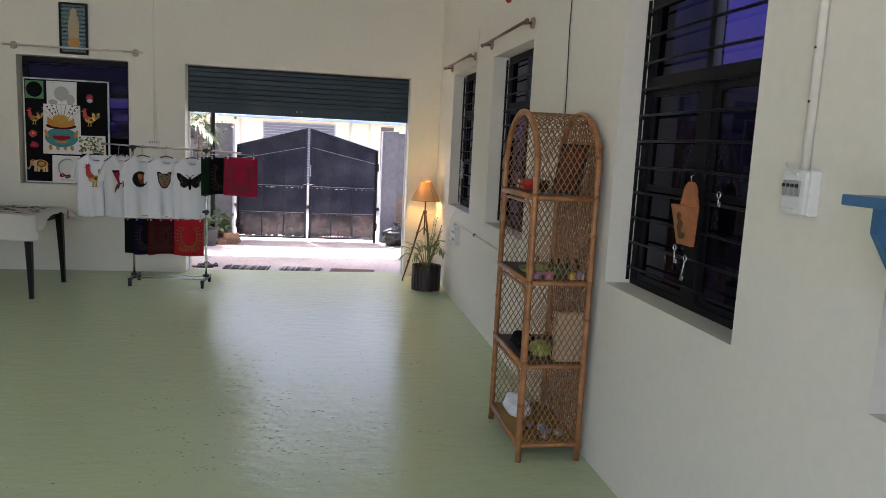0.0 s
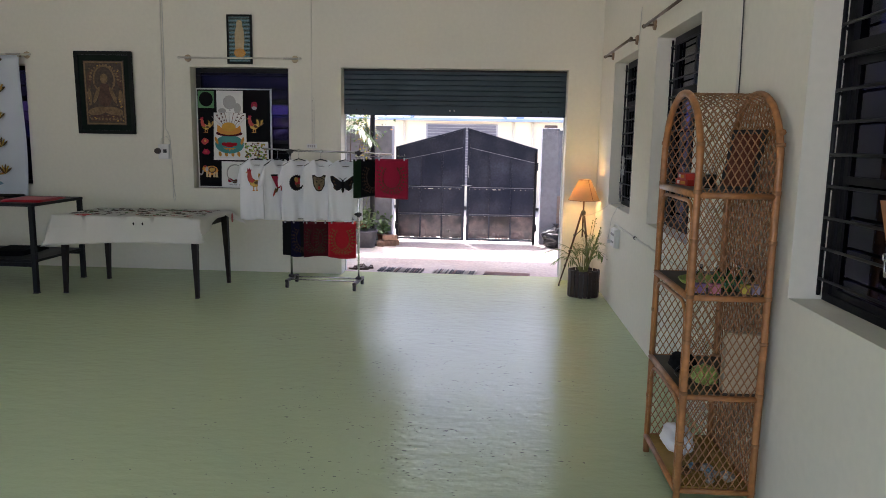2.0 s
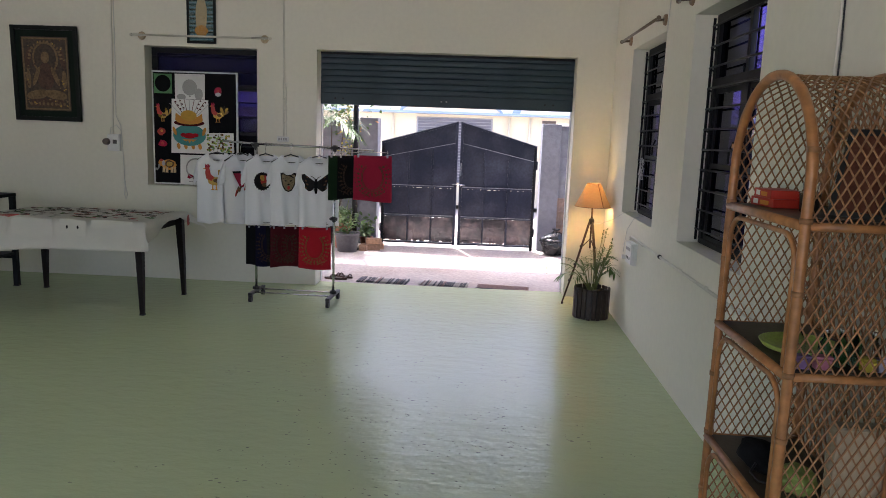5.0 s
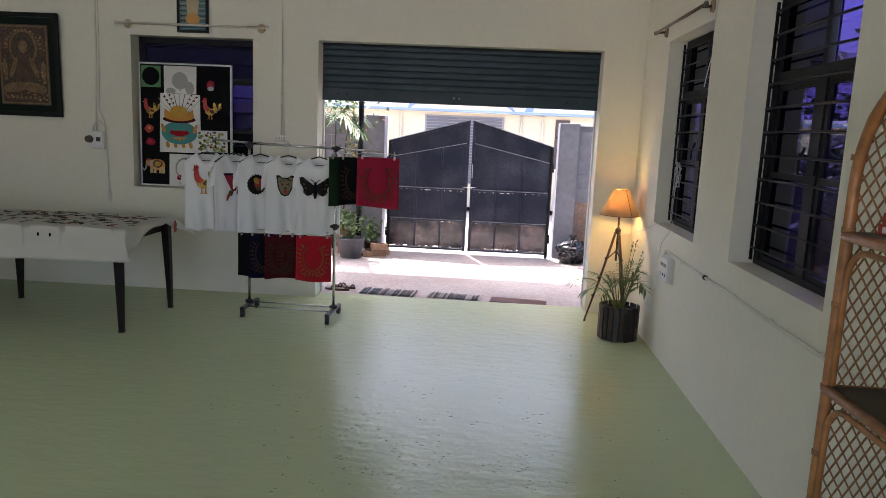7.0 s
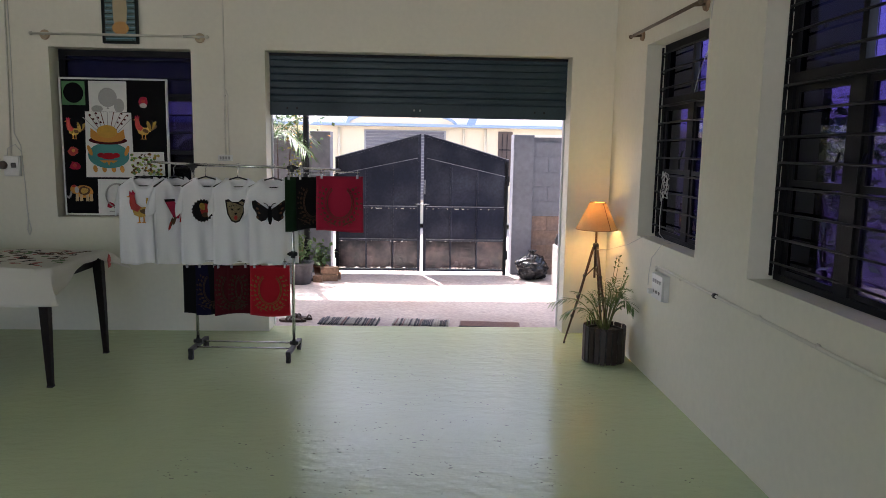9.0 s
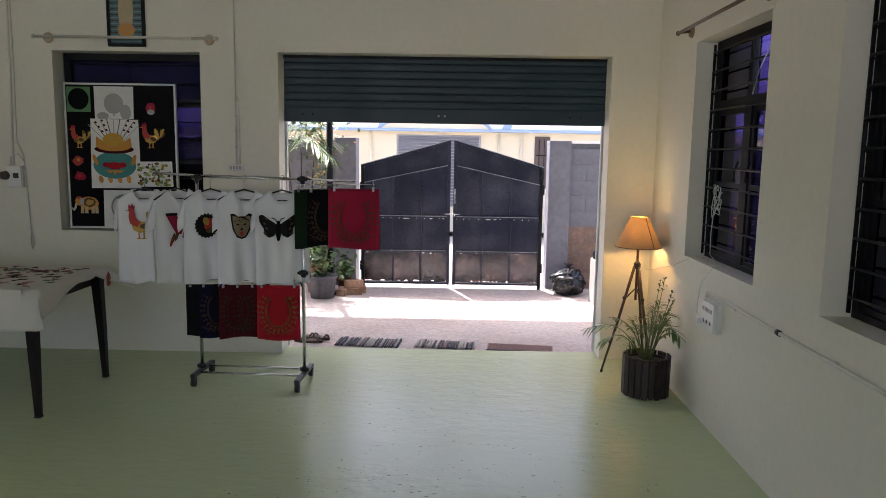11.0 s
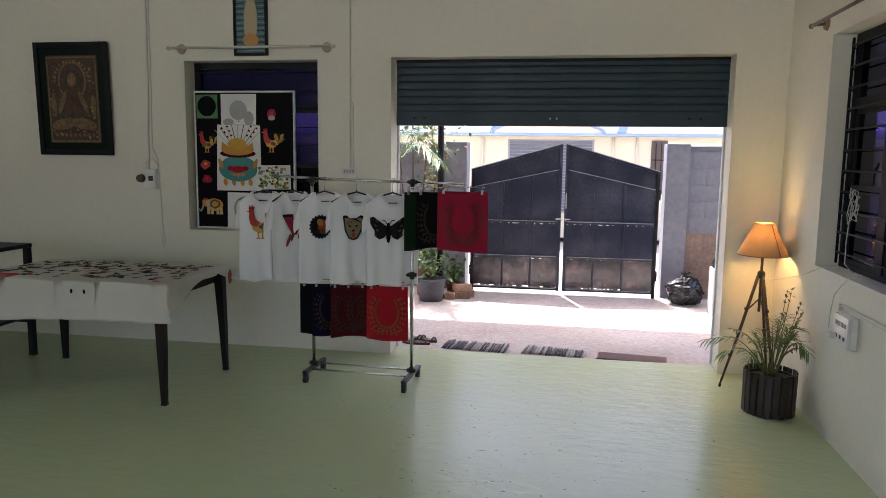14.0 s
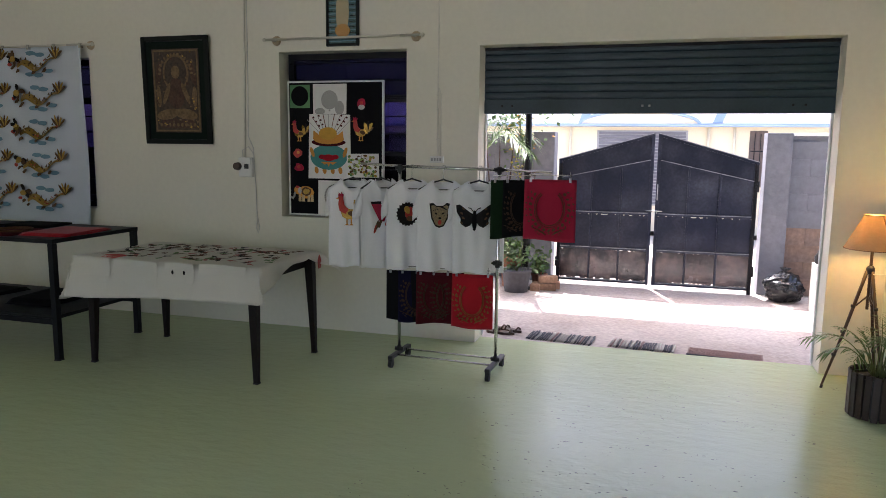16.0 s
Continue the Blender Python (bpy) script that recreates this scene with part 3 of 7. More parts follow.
def house():
    h = thing("house", (0, 9.0, -0.016), "cream house across the lane with blue bands and a white parapet", "house")
    block("wall", CREAM, h, -12, 9, 0, 6, 0, 2.02, 0)
    block("parapet", HOUSE_WHITE, h, -12, 9, -0.15, 6, 2.05, 3.5, 0.01)
    block("band", HOUSE_BLUE, h, -12, 9, -0.22, 0.1, 2.0, 2.05, 0.004)
    bm = bmesh.new()
    pts = [(-1.87 + 1.1 * math.cos(a), -0.19, 2.03 + 0.26 * math.sin(a)) for a in [math.pi * i / 24 for i in range(25)]]
    tube(bm, pts, 0.028, 6)
    part("arch_band", bm, HOUSE_BLUE, h)
    bm = bmesh.new()
    outline(bm, [(x, z) for x, _, z in pts], -0.151, -0.175)
    part("arch_panel", bm, CREAM, h)
    for x in (-3.0, -0.55):
        bm = bmesh.new()
        s = 0.16
        outline(bm, [(x, 2.06), (x + 0.17, 2.06), (x + 0.17 + s, 2.5), (x + s, 2.5)], -0.151, -0.17)
        part("blue_stripe", bm, HOUSE_BLUE, h)
    win = block("window", GREY_PLASTIC, h, -2.64, -0.96, -0.03, 0.0, 0.5, 1.93, 0.004)
    SL = material("slat_grey", (0.16, 0.16, 0.18), 0.5)
    for i in range(22):
        block("slat", SL, win, -2.60, -1.0, -0.05, -0.03, 0.53 + i * 0.063, 0.58 + i * 0.063, 0.003)
    BR = material("brown_shutter", (0.10, 0.07, 0.055), 0.6)
    w2 = block("window", BR, h, 0.12, 0.42, -0.03, 0.0, 0.9, 1.93, 0.004)
    for x in (0.2, 0.3):
        block("bar", BLACK_STEEL, w2, x, x + 0.012, -0.045, -0.03, 0.95, 1.88, 0.001)
    block("bar", BLACK_STEEL, w2, 0.14, 0.40, -0.045, -0.03, 1.55, 1.57, 0.001)
    for x in (-3.15, -0.6, -0.15):
        rounded("downpipe", CREAM, h, [(x, -0.05, 0.2), (x, -0.05, 1.98)], 0.025)


house()
tagged(block("neighbour_wall", LEDGE, None, 3.4, 3.6, -14, 3.2, -0.14, 2.1, 0), "pale wall of the neighbouring plot", "wall", kind="structure")

# ---- materials of the things ----
RATTAN = material("rattan_cane", (0.43, 0.185, 0.06), 0.38, grain=30, vary=0.3, stain=7, stain_vary=0.3, bump=0.12, stain_colour=(0.16, 0.07, 0.028))
LATTICE = material("rattan_strip", (0.33, 0.155, 0.058), 0.5, grain=40, vary=0.3, stain=6, stain_vary=0.3, bump=0.08, stain_colour=(0.24, 0.12, 0.05))
SHELF_PLY = material("shelf_ply", (0.06, 0.045, 0.03), 0.45, vary=0.2)
MUSTARD = material("mustard_lining", (0.36, 0.21, 0.035), 0.55, vary=0.15)
COTTON = material("white_cotton", (0.92, 0.92, 0.93), 0.85, grain=120, vary=0.04, stain_vary=0.02, bump=0.15, sheen=0.2)
let_light_through(COTTON, 0.14, (0.88, 0.88, 0.88))
CLOTH_CREAM = material("cream_tablecloth", (0.74, 0.71, 0.64), 0.85, grain=150, vary=0.05, stain=5, stain_vary=0.03, bump=0.15, sheen=0.2)
let_light_through(CLOTH_CREAM, 0.2, (0.75, 0.72, 0.64))
CLIP_STEEL = material("clip_steel", (0.30, 0.30, 0.31), 0.35, metal=0.9, vary=0.1)
DRAGON_CLOTH = material("pale_blue_cloth", (0.62, 0.67, 0.74), 0.8, grain=140, vary=0.05, stain_vary=0.03, bump=0.12)
RED_FELT = material("red_felt", (0.42, 0.012, 0.022), 0.8, gloss=0.12, grain=160, vary=0.15, bump=0.12, sheen=0.2)
CRIMSON = material("crimson_felt", (0.36, 0.015, 0.045), 0.8, gloss=0.12, grain=160, vary=0.15, bump=0.12, sheen=0.2)
MAROON = material("maroon_felt", (0.075, 0.008, 0.012), 0.8, gloss=0.12, grain=160, vary=0.15, bump=0.12)
BLACK_FELT = material("black_felt", (0.008, 0.008, 0.009), 0.9, gloss=0.12, grain=160, vary=0.2, bump=0.12)
NAVY_FELT = material("navy_felt", (0.008, 0.007, 0.026), 0.85, gloss=0.12, grain=160, vary=0.15, bump=0.12)
GREEN_FELT = material("green_felt", (0.012, 0.030, 0.012), 0.85, gloss=0.12, grain=160, vary=0.15, bump=0.12)
GOLD = material("gold_thread", (0.50, 0.31, 0.06), 0.3, metal=0.6, grain=220, vary=0.35, bump=0.3)
OCHRE_THREAD = material("ochre_thread", (0.26, 0.115, 0.03), 0.6, gloss=0.2, grain=200, vary=0.3, bump=0.2)
BRONZE = material("bronze_thread", (0.12, 0.062, 0.028), 0.6, gloss=0.2, grain=200, vary=0.3, bump=0.25)
SCARLET = material("scarlet_sequin", (0.45, 0.03, 0.02), 0.35, metal=0.2, grain=220, vary=0.35, bump=0.3)
ORANGE = material("orange_print", (0.62, 0.27, 0.03), 0.6, grain=120, vary=0.1)
TEAL = material("teal_print", (0.05, 0.26, 0.25), 0.6, grain=120, vary=0.1)
SKY_PRINT = material("blue_print", (0.16, 0.30, 0.40), 0.6, grain=120, vary=0.1)
SILVER_PRINT = material("silver_sequin", (0.42, 0.41, 0.39), 0.4, metal=0.3, grain=200, vary=0.25, bump=0.3)
LEAF_PRINT = material("green_print", (0.10, 0.22, 0.06), 0.6, grain=120, vary=0.1)
BROWN_PRINT = material("brown_print", (0.14, 0.05, 0.03), 0.6, gloss=0.12, grain=120, vary=0.2)
DARK_PRINT = material("dark_print", (0.012, 0.010, 0.010), 0.6, gloss=0.12, grain=120, vary=0.2)
PINK_LACE = material("red_lace", (0.60, 0.10, 0.09), 0.7, grain=150, vary=0.15)
LIME = material("lime_print", (0.38, 0.50, 0.12), 0.4, grain=120, vary=0.2)
PAPER = material("white_paper", (0.78, 0.77, 0.74), 0.7, vary=0.03, bump=0.02)
FRAME_DARK = material("dark_frame", (0.011, 0.014, 0.012), 0.45, gloss=0.15, grain=60, vary=0.15, bump=0.03)
TANJORE = material("brown_relief", (0.075, 0.047, 0.03), 0.5, metal=0.2, grain=45, vary=0.45, stain=14, stain_vary=0.35, bump=0.5, stain_colour=(0.05, 0.035, 0.03))
TANJORE_LIGHT = material("ochre_relief", (0.21, 0.135, 0.06), 0.45, metal=0.3, grain=60, vary=0.4, stain=18, stain_vary=0.3, bump=0.5)
TANJORE_RED = material("russet_relief", (0.095, 0.045, 0.028), 0.5, metal=0.2, grain=60, vary=0.4, stain=18, stain_vary=0.3, bump=0.5)
AQUA = material("aqua_art", (0.05, 0.13, 0.125), 0.35, grain=30, vary=0.2)
CREAM_ART = material("cream_art", (0.55, 0.40, 0.20), 0.4, grain=40, vary=0.2)
KEY_WOOD = material("orange_wood", (0.42, 0.165, 0.06), 0.45, grain=35, vary=0.2, bump=0.06)
BLUE_PAINT = material("blue_wood_paint", (0.055, 0.15, 0.27), 0.4, grain=40, vary=0.12, bump=0.06)
RUBBER = material("rubber", (0.012, 0.012, 0.012), 0.6, vary=0.1)
SOIL = material("soil", (0.03, 0.022, 0.015), 0.95, vary=0.3, bump=0.6)
PALM = material("palm_leaf", (0.085, 0.165, 0.04), 0.45, grain=40, vary=0.25, bump=0.05, rand=0.15)
PALM_STEM = material("palm_stem", (0.13, 0.16, 0.045), 0.5, grain=40, vary=0.2)
LAMP_WOOD = material("lamp_wood", (0.055, 0.026, 0.014), 0.4, grain=50, vary=0.25, bump=0.05)
WIRE = material("white_wire", (0.62, 0.61, 0.57), 0.5, vary=0.04, bump=0)


def lampshade():
    m = bpy.data.materials.new("lampshade_cloth")
    m.use_nodes = True
    t = m.node_tree
    t.nodes.remove(t.nodes["Principled BSDF"])
    co, n = t.nodes.new("ShaderNodeTexCoord"), t.nodes.new("ShaderNodeTexNoise")
    n.inputs["Scale"].default_value = 60
    t.links.new(co.outputs["Object"], n.inputs["Vector"])
    cr = t.nodes.new("ShaderNodeMix")
    cr.data_type = "RGBA"
    cr.inputs[6].default_value, cr.inputs[7].default_value = (0.53, 0.38, 0.22, 1), (0.61, 0.46, 0.29, 1)
    t.links.new(n.outputs[0], cr.inputs[0])
    d, tr, mx = t.nodes.new("ShaderNodeBsdfDiffuse"), t.nodes.new("ShaderNodeBsdfTranslucent"), t.nodes.new("ShaderNodeMixShader")
    mx.inputs[0].default_value = 0.3
    t.links.new(cr.outputs[2], d.inputs[0])
    t.links.new(cr.outputs[2], tr.inputs[0])
    t.links.new(d.outputs[0], mx.inputs[1])
    t.links.new(tr.outputs[0], mx.inputs[2])
    t.links.new(mx.outputs[0], t.nodes["Material Output"].inputs[0])
    return m


SHADE = lampshade()


def sheet(bm, nu, nv, f, thick=0.002):
    """A soft sheet: f(u, v) gives its place, u and v from 0 to 1; thick sets its back off along y."""
    g = [[Vector(f(i / nu, j / nv)) for j in range(nv + 1)] for i in range(nu + 1)]
    a = [[bm.verts.new(p) for p in r] for r in g]
    b = [[bm.verts.new(p + Vector((0, thick, -thick * 0.3))) for p in r] for r in g]
    for i in range(nu):
        for j in range(nv):
            bm.faces.new((a[i][j], a[i + 1][j], a[i + 1][j + 1], a[i][j + 1]))
            bm.faces.new((b[i][j], b[i][j + 1], b[i + 1][j + 1], b[i + 1][j]))
    rim = [(i, 0) for i in range(nu)] + [(nu, j) for j in range(nv)] + [(i, nv) for i in range(nu, 0, -1)] + [(0, j) for j in range(nv, 0, -1)]
    for p, q in zip(rim, rim[1:] + rim[:1]):
        bm.faces.new((a[p[0]][p[1]], b[p[0]][p[1]], b[q[0]][q[1]], a[q[0]][q[1]]))


def patch(parent, name, material, pts, y=0.0, thick=0.002, label=""):
    bm = bmesh.new()
    outline(bm, pts, y, y - thick)
    return part(name, bm, material, parent, label)


def ellipse(parent, material, cx, cz, rx, rz, y, tilt=0.0, name="motif", n=14, wobble=0.0, thick=0.002):
    c, s = math.cos(radians(tilt)), math.sin(radians(tilt))
    pts = [(cx + x * c - z * s, cz + x * s + z * c) for x, z in disc_pts(0, 0, rx, rz, n, wobble, int(1000 * abs(cx + cz)))]
    return patch(parent, name, material, pts, y, thick)


def rooster(parent, cx, cz, s, y, flip=1, body=SCARLET, tail=GOLD):
    """A cockerel that faces local -x (flip 1), about s across."""
    P = lambda *pts: [(cx + flip * x * s, cz + z * s) for x, z in pts]
    for k, (tilt, ln) in enumerate(((-62, 0.20), (-38, 0.26), (-12, 0.27), (14, 0.22))):
        a = radians(tilt)
        ellipse(parent, (BRONZE, tail, DARK_PRINT, tail)[k], cx + flip * (0.24 - 0.55 * ln * math.sin(a)) * s, cz + (-0.02 + 0.55 * ln * math.cos(a)) * s, 0.075 * s, ln * s, y - 0.0003 * k, flip * tilt, "tail_plume", 10, 0.12)
    patch(parent, "body", tail, P((-0.26, 0.02), (-0.20, -0.16), (-0.04, -0.24), (0.14, -0.20), (0.28, -0.02), (0.22, 0.06), (0.02, 0.05), (-0.10, 0.12)), y - 0.0016)
    patch(parent, "neck", body, P((-0.28, 0.00), (-0.10, -0.08), (0.00, 0.04), (-0.12, 0.16), (-0.16, 0.34), (-0.30, 0.36), (-0.32, 0.18)), y - 0.0036)
    ellipse(parent, body, cx - flip * 0.24 * s, cz + 0.37 * s, 0.085 * s, 0.08 * s, y - 0.0038, 0, "head", 10)
    patch(parent, "comb", CRIMSON, P((-0.32, 0.42), (-0.30, 0.52), (-0.25, 0.46), (-0.21, 0.54), (-0.17, 0.46), (-0.13, 0.48), (-0.16, 0.40)), y - 0.0040)
    patch(parent, "beak", ORANGE, P((-0.31, 0.38), (-0.40, 0.34), (-0.31, 0.33)), y - 0.0042)
    ellipse(parent, BRONZE, cx + flip * 0.08 * s, cz - 0.07 * s, 0.11 * s, 0.075 * s, y - 0.0038, flip * -15, "wing", 10, 0.15)
    for dx in (-0.06, 0.06):
        patch(parent, "leg", ORANGE, P((dx - 0.018, -0.22), (dx + 0.018, -0.22), (dx + 0.018, -0.36), (dx + 0.06, -0.40), (dx - 0.08, -0.40), (dx - 0.018, -0.36)), y - 0.0012)


def elephant(parent, cx, cz, s, y):
    ellipse(parent, ORANGE, cx + 0.05 * s, cz, 0.34 * s, 0.24 * s, y, 0, "body", 16, 0.03)
    ellipse(parent, BRONZE, cx + 0.08 * s, cz + 0.03 * s, 0.20 * s, 0.17 * s, y - 0.0012, 0, "saddle_cloth", 12, 0.12)
    ellipse(parent, GOLD, cx + 0.08 * s, cz + 0.03 * s, 0.13 * s, 0.11 * s, y - 0.0034, 0, "saddle_pattern", 10, 0.25)
    ellipse(parent, ORANGE, cx - 0.30 * s, cz + 0.08 * s, 0.14 * s, 0.16 * s, y - 0.0008, 0, "head", 12, 0.05)
    ellipse(parent, SILVER_PRINT, cx - 0.20 * s, cz + 0.06 * s, 0.08 * s, 0.13 * s, y - 0.0025, 0, "ear", 10, 0.05)
    ellipse(parent, SCARLET, cx - 0.30 * s, cz + 0.20 * s, 0.09 * s, 0.05 * s, y - 0.0025, 0, "head_cloth", 10, 0.1)
    bm = bmesh.new()
    tube(bm, [(cx - 0.40 * s, y - 0.002, cz), (cx - 0.44 * s, y - 0.002, cz - 0.16 * s), (cx - 0.50 * s, y - 0.002, cz - 0.24 * s), (cx - 0.58 * s, y - 0.002, cz - 0.18 * s)], 0.04 * s, 6)
    part("trunk", bm, SILVER_PRINT, parent)
    for dx in (-0.20, -0.05, 0.18, 0.32):
        patch(parent, "leg", CREAM_ART, [(cx + (dx - 0.06) * s, cz - 0.36 * s), (cx + (dx + 0.06) * s, cz - 0.36 * s), (cx + (dx + 0.05) * s, cz - 0.1 * s), (cx + (dx - 0.05) * s, cz - 0.1 * s)], y - 0.0004)


# ---- rattan shelf ----
def rattan_shelf():
    x0, x1, y0, y1 = -0.350, -0.008, -5.095, -4.515   # front, back, near side, far side
    spring, rad = 1.475, (y1 - y0) / 2
    cy = (y0 + y1) / 2
    sh = thing("rattan_shelf", (0, cy, 0), "arched honey-brown rattan shelf with woven lattice sides", "shelf")
    w = rad

    def hoop(x, r=w, z0=0.0, spring_z=spring):
        pts = [(x, -r, z0 + k * (spring_z - z0) / 6) for k in range(7)]
        pts += [(x, -r * math.cos(a), spring_z + r * math.sin(a)) for a in [math.pi * k / 20 for k in range(1, 20)]]
        return pts + [(x, r, spring_z - k * (spring_z - z0) / 6) for k in range(7)]

    for x in (x0 + 0.016, x1 - 0.016):
        bm = bmesh.new()
        path = hoop(x)
        tube(bm, path, [0.0150 + (0.0014 if i % 5 == 2 else 0) for i in range(len(path))], 10)
        part("hoop", bm, RATTAN, sh, smooth=True)
    for x in (x0 + 0.016, x1 - 0.016):
        for z in (0.30, 0.52, 0.74, 0.93, 1.16, 1.36, 1.55):
            for s in (-1, 1):
                bm = bmesh.new()
                tube(bm, [(x, s * w, z - 0.008), (x, s * w, z + 0.008)], 0.0172, 10)
                part("binding", bm, LATTICE, sh, smooth=True)
    levels = (0.085, 0.50, 0.925, 1.345)
    for i, z in enumerate(levels):
        for x in (x0 + 0.012, x1 - 0.012):
            rounded("rail", RATTAN, sh, [(x, -w, z), (x, 0, z + 0.001), (x, w, z)], 0.0145)
        for s in (-1, 1):
            rounded("rail", RATTAN, sh, [(x0 + 0.02, s * w, z), (x1 - 0.02, s * w, z)], 0.0125)
        board = block("shelf_board", MUSTARD if i == 0 else SHELF_PLY, sh, x0 + 0.02, x1 - 0.02, -w + 0.015, w - 0.015, z + 0.004, z + 0.013, 0.001)
        if i == 0:
            tagged(board, "mustard-lined bottom board")
        if i:
            zb, r = levels[i - 1] + 0.02, 0.085
            ins = w - 0.032
            pts = [(x0 + 0.012, -ins, zb)] + [(x0 + 0.012, -ins + r - r * math.cos(a), z - 0.03 - r + r * math.sin(a)) for a in [math.pi / 2 * k / 6 for k in range(7)]]
            pts += [(x0 + 0.012, -p[1], p[2]) for p in pts[::-1]]
            rounded("brace", RATTAN, sh, pts, 0.0085)
    rounded("rail", RATTAN, sh, [(x1 - 0.012, -w, 1.60), (x1 - 0.012, w, 1.60)], 0.0125)

    # woven strips of the sides and the vault, laid along the hoop's outline
    length = 2 * (spring - 0.09) + math.pi * w

    def at(x, s):
        if s < spring - 0.09:
            return (x, -w, 0.09 + s)
        s2 = s - (spring - 0.09)
        if s2 < math.pi * w:
            return (x, -w * math.cos(s2 / w), spring + w * math.sin(s2 / w))
        return (x, w, spring - (s2 - math.pi * w))

    xa, xb = x0 + 0.03, x1 - 0.03
    span = xb - xa
    slope = 1.75
    for way, off in ((1, -0.0015), (-1, 0.0015)):
        bm = bmesh.new()
        s = -span * slope
        while s < length:
            a, b = max(s, 0.0), min(s + span * slope, length)
            if b - a > 0.02:
                n = max(2, int((b - a) / 0.06))
                pts = []
                for k in range(n + 1):
                    q = a + (b - a) * k / n
                    u = (q - s) / slope
                    p = at(xa + u if way > 0 else xb - u, q)
                    pts.append((p[0], p[1] + off, p[2]))
                tube(bm, pts, 0.0029, 4)
            s += 0.052
        tagged(part("lattice_side", bm, LATTICE, sh), "woven rattan lattice of the sides", kind="stuff")
    # lattice of the back
    x = x1 - 0.01
    for way, off in ((1, -0.0015), (-1, 0.0015)):
        bm = bmesh.new()
        c = -w - 2.0
        while c < w + 2.0:
            run = []
            for k in range(61):
                z = 0.09 + k * (spring + w - 0.09) / 60
                y = c + way * (z - 0.9) / slope
                lim = w if z < spring else math.sqrt(max(w * w - (z - spring) ** 2, 0))
                if abs(y) < lim:
                    run.append((x + off, y, z))
            if len(run) > 1:
                tube(bm, [run[0], run[len(run) // 2], run[-1]] if len(run) > 2 else run, 0.0029, 4)
            c += 0.037
        tagged(part("lattice_back", bm, LATTICE, sh), "woven rattan lattice of the back", kind="stuff")
    return sh, cy


_, SHELF_Y = rattan_shelf()
L1, L2, L3, L4 = 0.099, 0.514, 0.939, 1.359   # tops of the shelf boards


def red_box(at, turn, label, w=0.14, d=0.10, h=0.028):
    b = thing("cardboard_box", at, label, "box", "boxes on the rattan shelf", turn)
    block("carton", material("red_card", (0.44, 0.03, 0.015), 0.45, vary=0.08, bump=0.02), b, -w / 2, w / 2, -d / 2, d / 2, 0, h, 0.002)
    block("label", PAPER, b, -w / 2 + 0.02, -w / 2 + 0.05, -d / 2 - 0.0012, -d / 2, 0.006, 0.022, 0.0)
    block("yellow_panel", ORANGE, b, -0.01, w / 2 - 0.03, -d / 2 - 0.0012, -d / 2, 0.006, h - 0.008, 0.0)


red_box((-0.230, SHELF_Y + 0.17, L4), -84, "red cardboard box lying on the upper shelf", 0.15, 0.10)
red_box((-0.230, SHELF_Y + 0.165, L4 + 0.0285), -90, "red and yellow cardboard box stacked on another")

cup = thing("steel_cup", (-0.210, SHELF_Y - 0.02, L4), "small brushed steel cup with trinkets in it", "cup")
bm = bmesh.new()
lathe(bm, [(0.020, 0), (0.026, 0.004), (0.032, 0.06), (0.033, 0.062), (0.029, 0.06), (0.023, 0.012)], 18)
part("bowl", bm, CHROME, cup, smooth=True)
for i in range(4):
    rounded("stick", CHROME, cup, [(0.008 * math.cos(i * 1.6), 0.008 * math.sin(i * 1.6), 0.012), (0.024 * math.cos(i * 1.6), 0.024 * math.sin(i * 1.6), 0.092)], 0.003, 6)

pf = thing("leaning_picture", (-0.150, SHELF_Y - 0.17, L4), "dark framed picture leaning on the upper shelf", "picture", turn=-60)
back = bmesh.new()
box(back, -0.085, 0.085, 0.0, 0.012, 0, 0.26)
bmesh.ops.rotate(back, verts=back.verts[:], cent=(0, 0, 0), matrix=Matrix.Rotation(radians(-14), 3, "X"))
part("backing", back, BLACK_PLASTIC, pf)
face = bmesh.new()
box(face, -0.065, 0.065, -0.003, -0.0005, 0.02, 0.24)
bmesh.ops.rotate(face, verts=face.verts[:], cent=(0, 0, 0), matrix=Matrix.Rotation(radians(-14), 3, "X"))
part("picture_face", face, BROWN_PRINT, pf)

plate = thing("black_tray", (-0.210, SHELF_Y - 0.10, L4), "flat black lacquer tray under the cup", "tray")
bm = bmesh.new()
lathe(bm, [(0.02, -0.0005), (0.075, 0.0005), (0.078, 0.004), (0.07, 0.0035)], 24, (0, -0.06, 0.0))
part("dish", bm, BLACK_PLASTIC, plate, smooth=True)

tray = thing("green_tray", (-0.200, SHELF_Y - 0.05, L3), "lime green plastic tray on the middle shelf", "tray")
bm = bmesh.new()
lathe(bm, [(0.09, 0), (0.105, 0.004), (0.118, 0.022), (0.121, 0.022), (0.108, 0.002 + 0.003), (0.02, 0.004)], 28)
part("dish", bm, LIME, tray, smooth=True)

TEAL_GLASS = glass("teal_glass", (0.25, 0.62, 0.60))


def bottle(x, y, z, mat, h=0.11, r=0.018):
    b = thing("glass_bottle", (x, y, z), "small teal glass bottle with a silver cap" if mat is TEAL_GLASS else "small clear glass bottle with a silver cap", "bottle", "bottles on the rattan shelf")
    bm = bmesh.new()
    lathe(bm, [(r * 0.8, 0), (r, 0.004), (r, h * 0.6), (r * 0.45, h * 0.75), (r * 0.42, h * 0.88)], 14)
    part("body", bm, mat, b, smooth=True)
    bm = bmesh.new()
    lathe(bm, [(r * 0.5, h * 0.88), (r * 0.52, h), (r * 0.3, h * 1.01)], 12)
    part("cap", bm, CHROME, b, smooth=True)


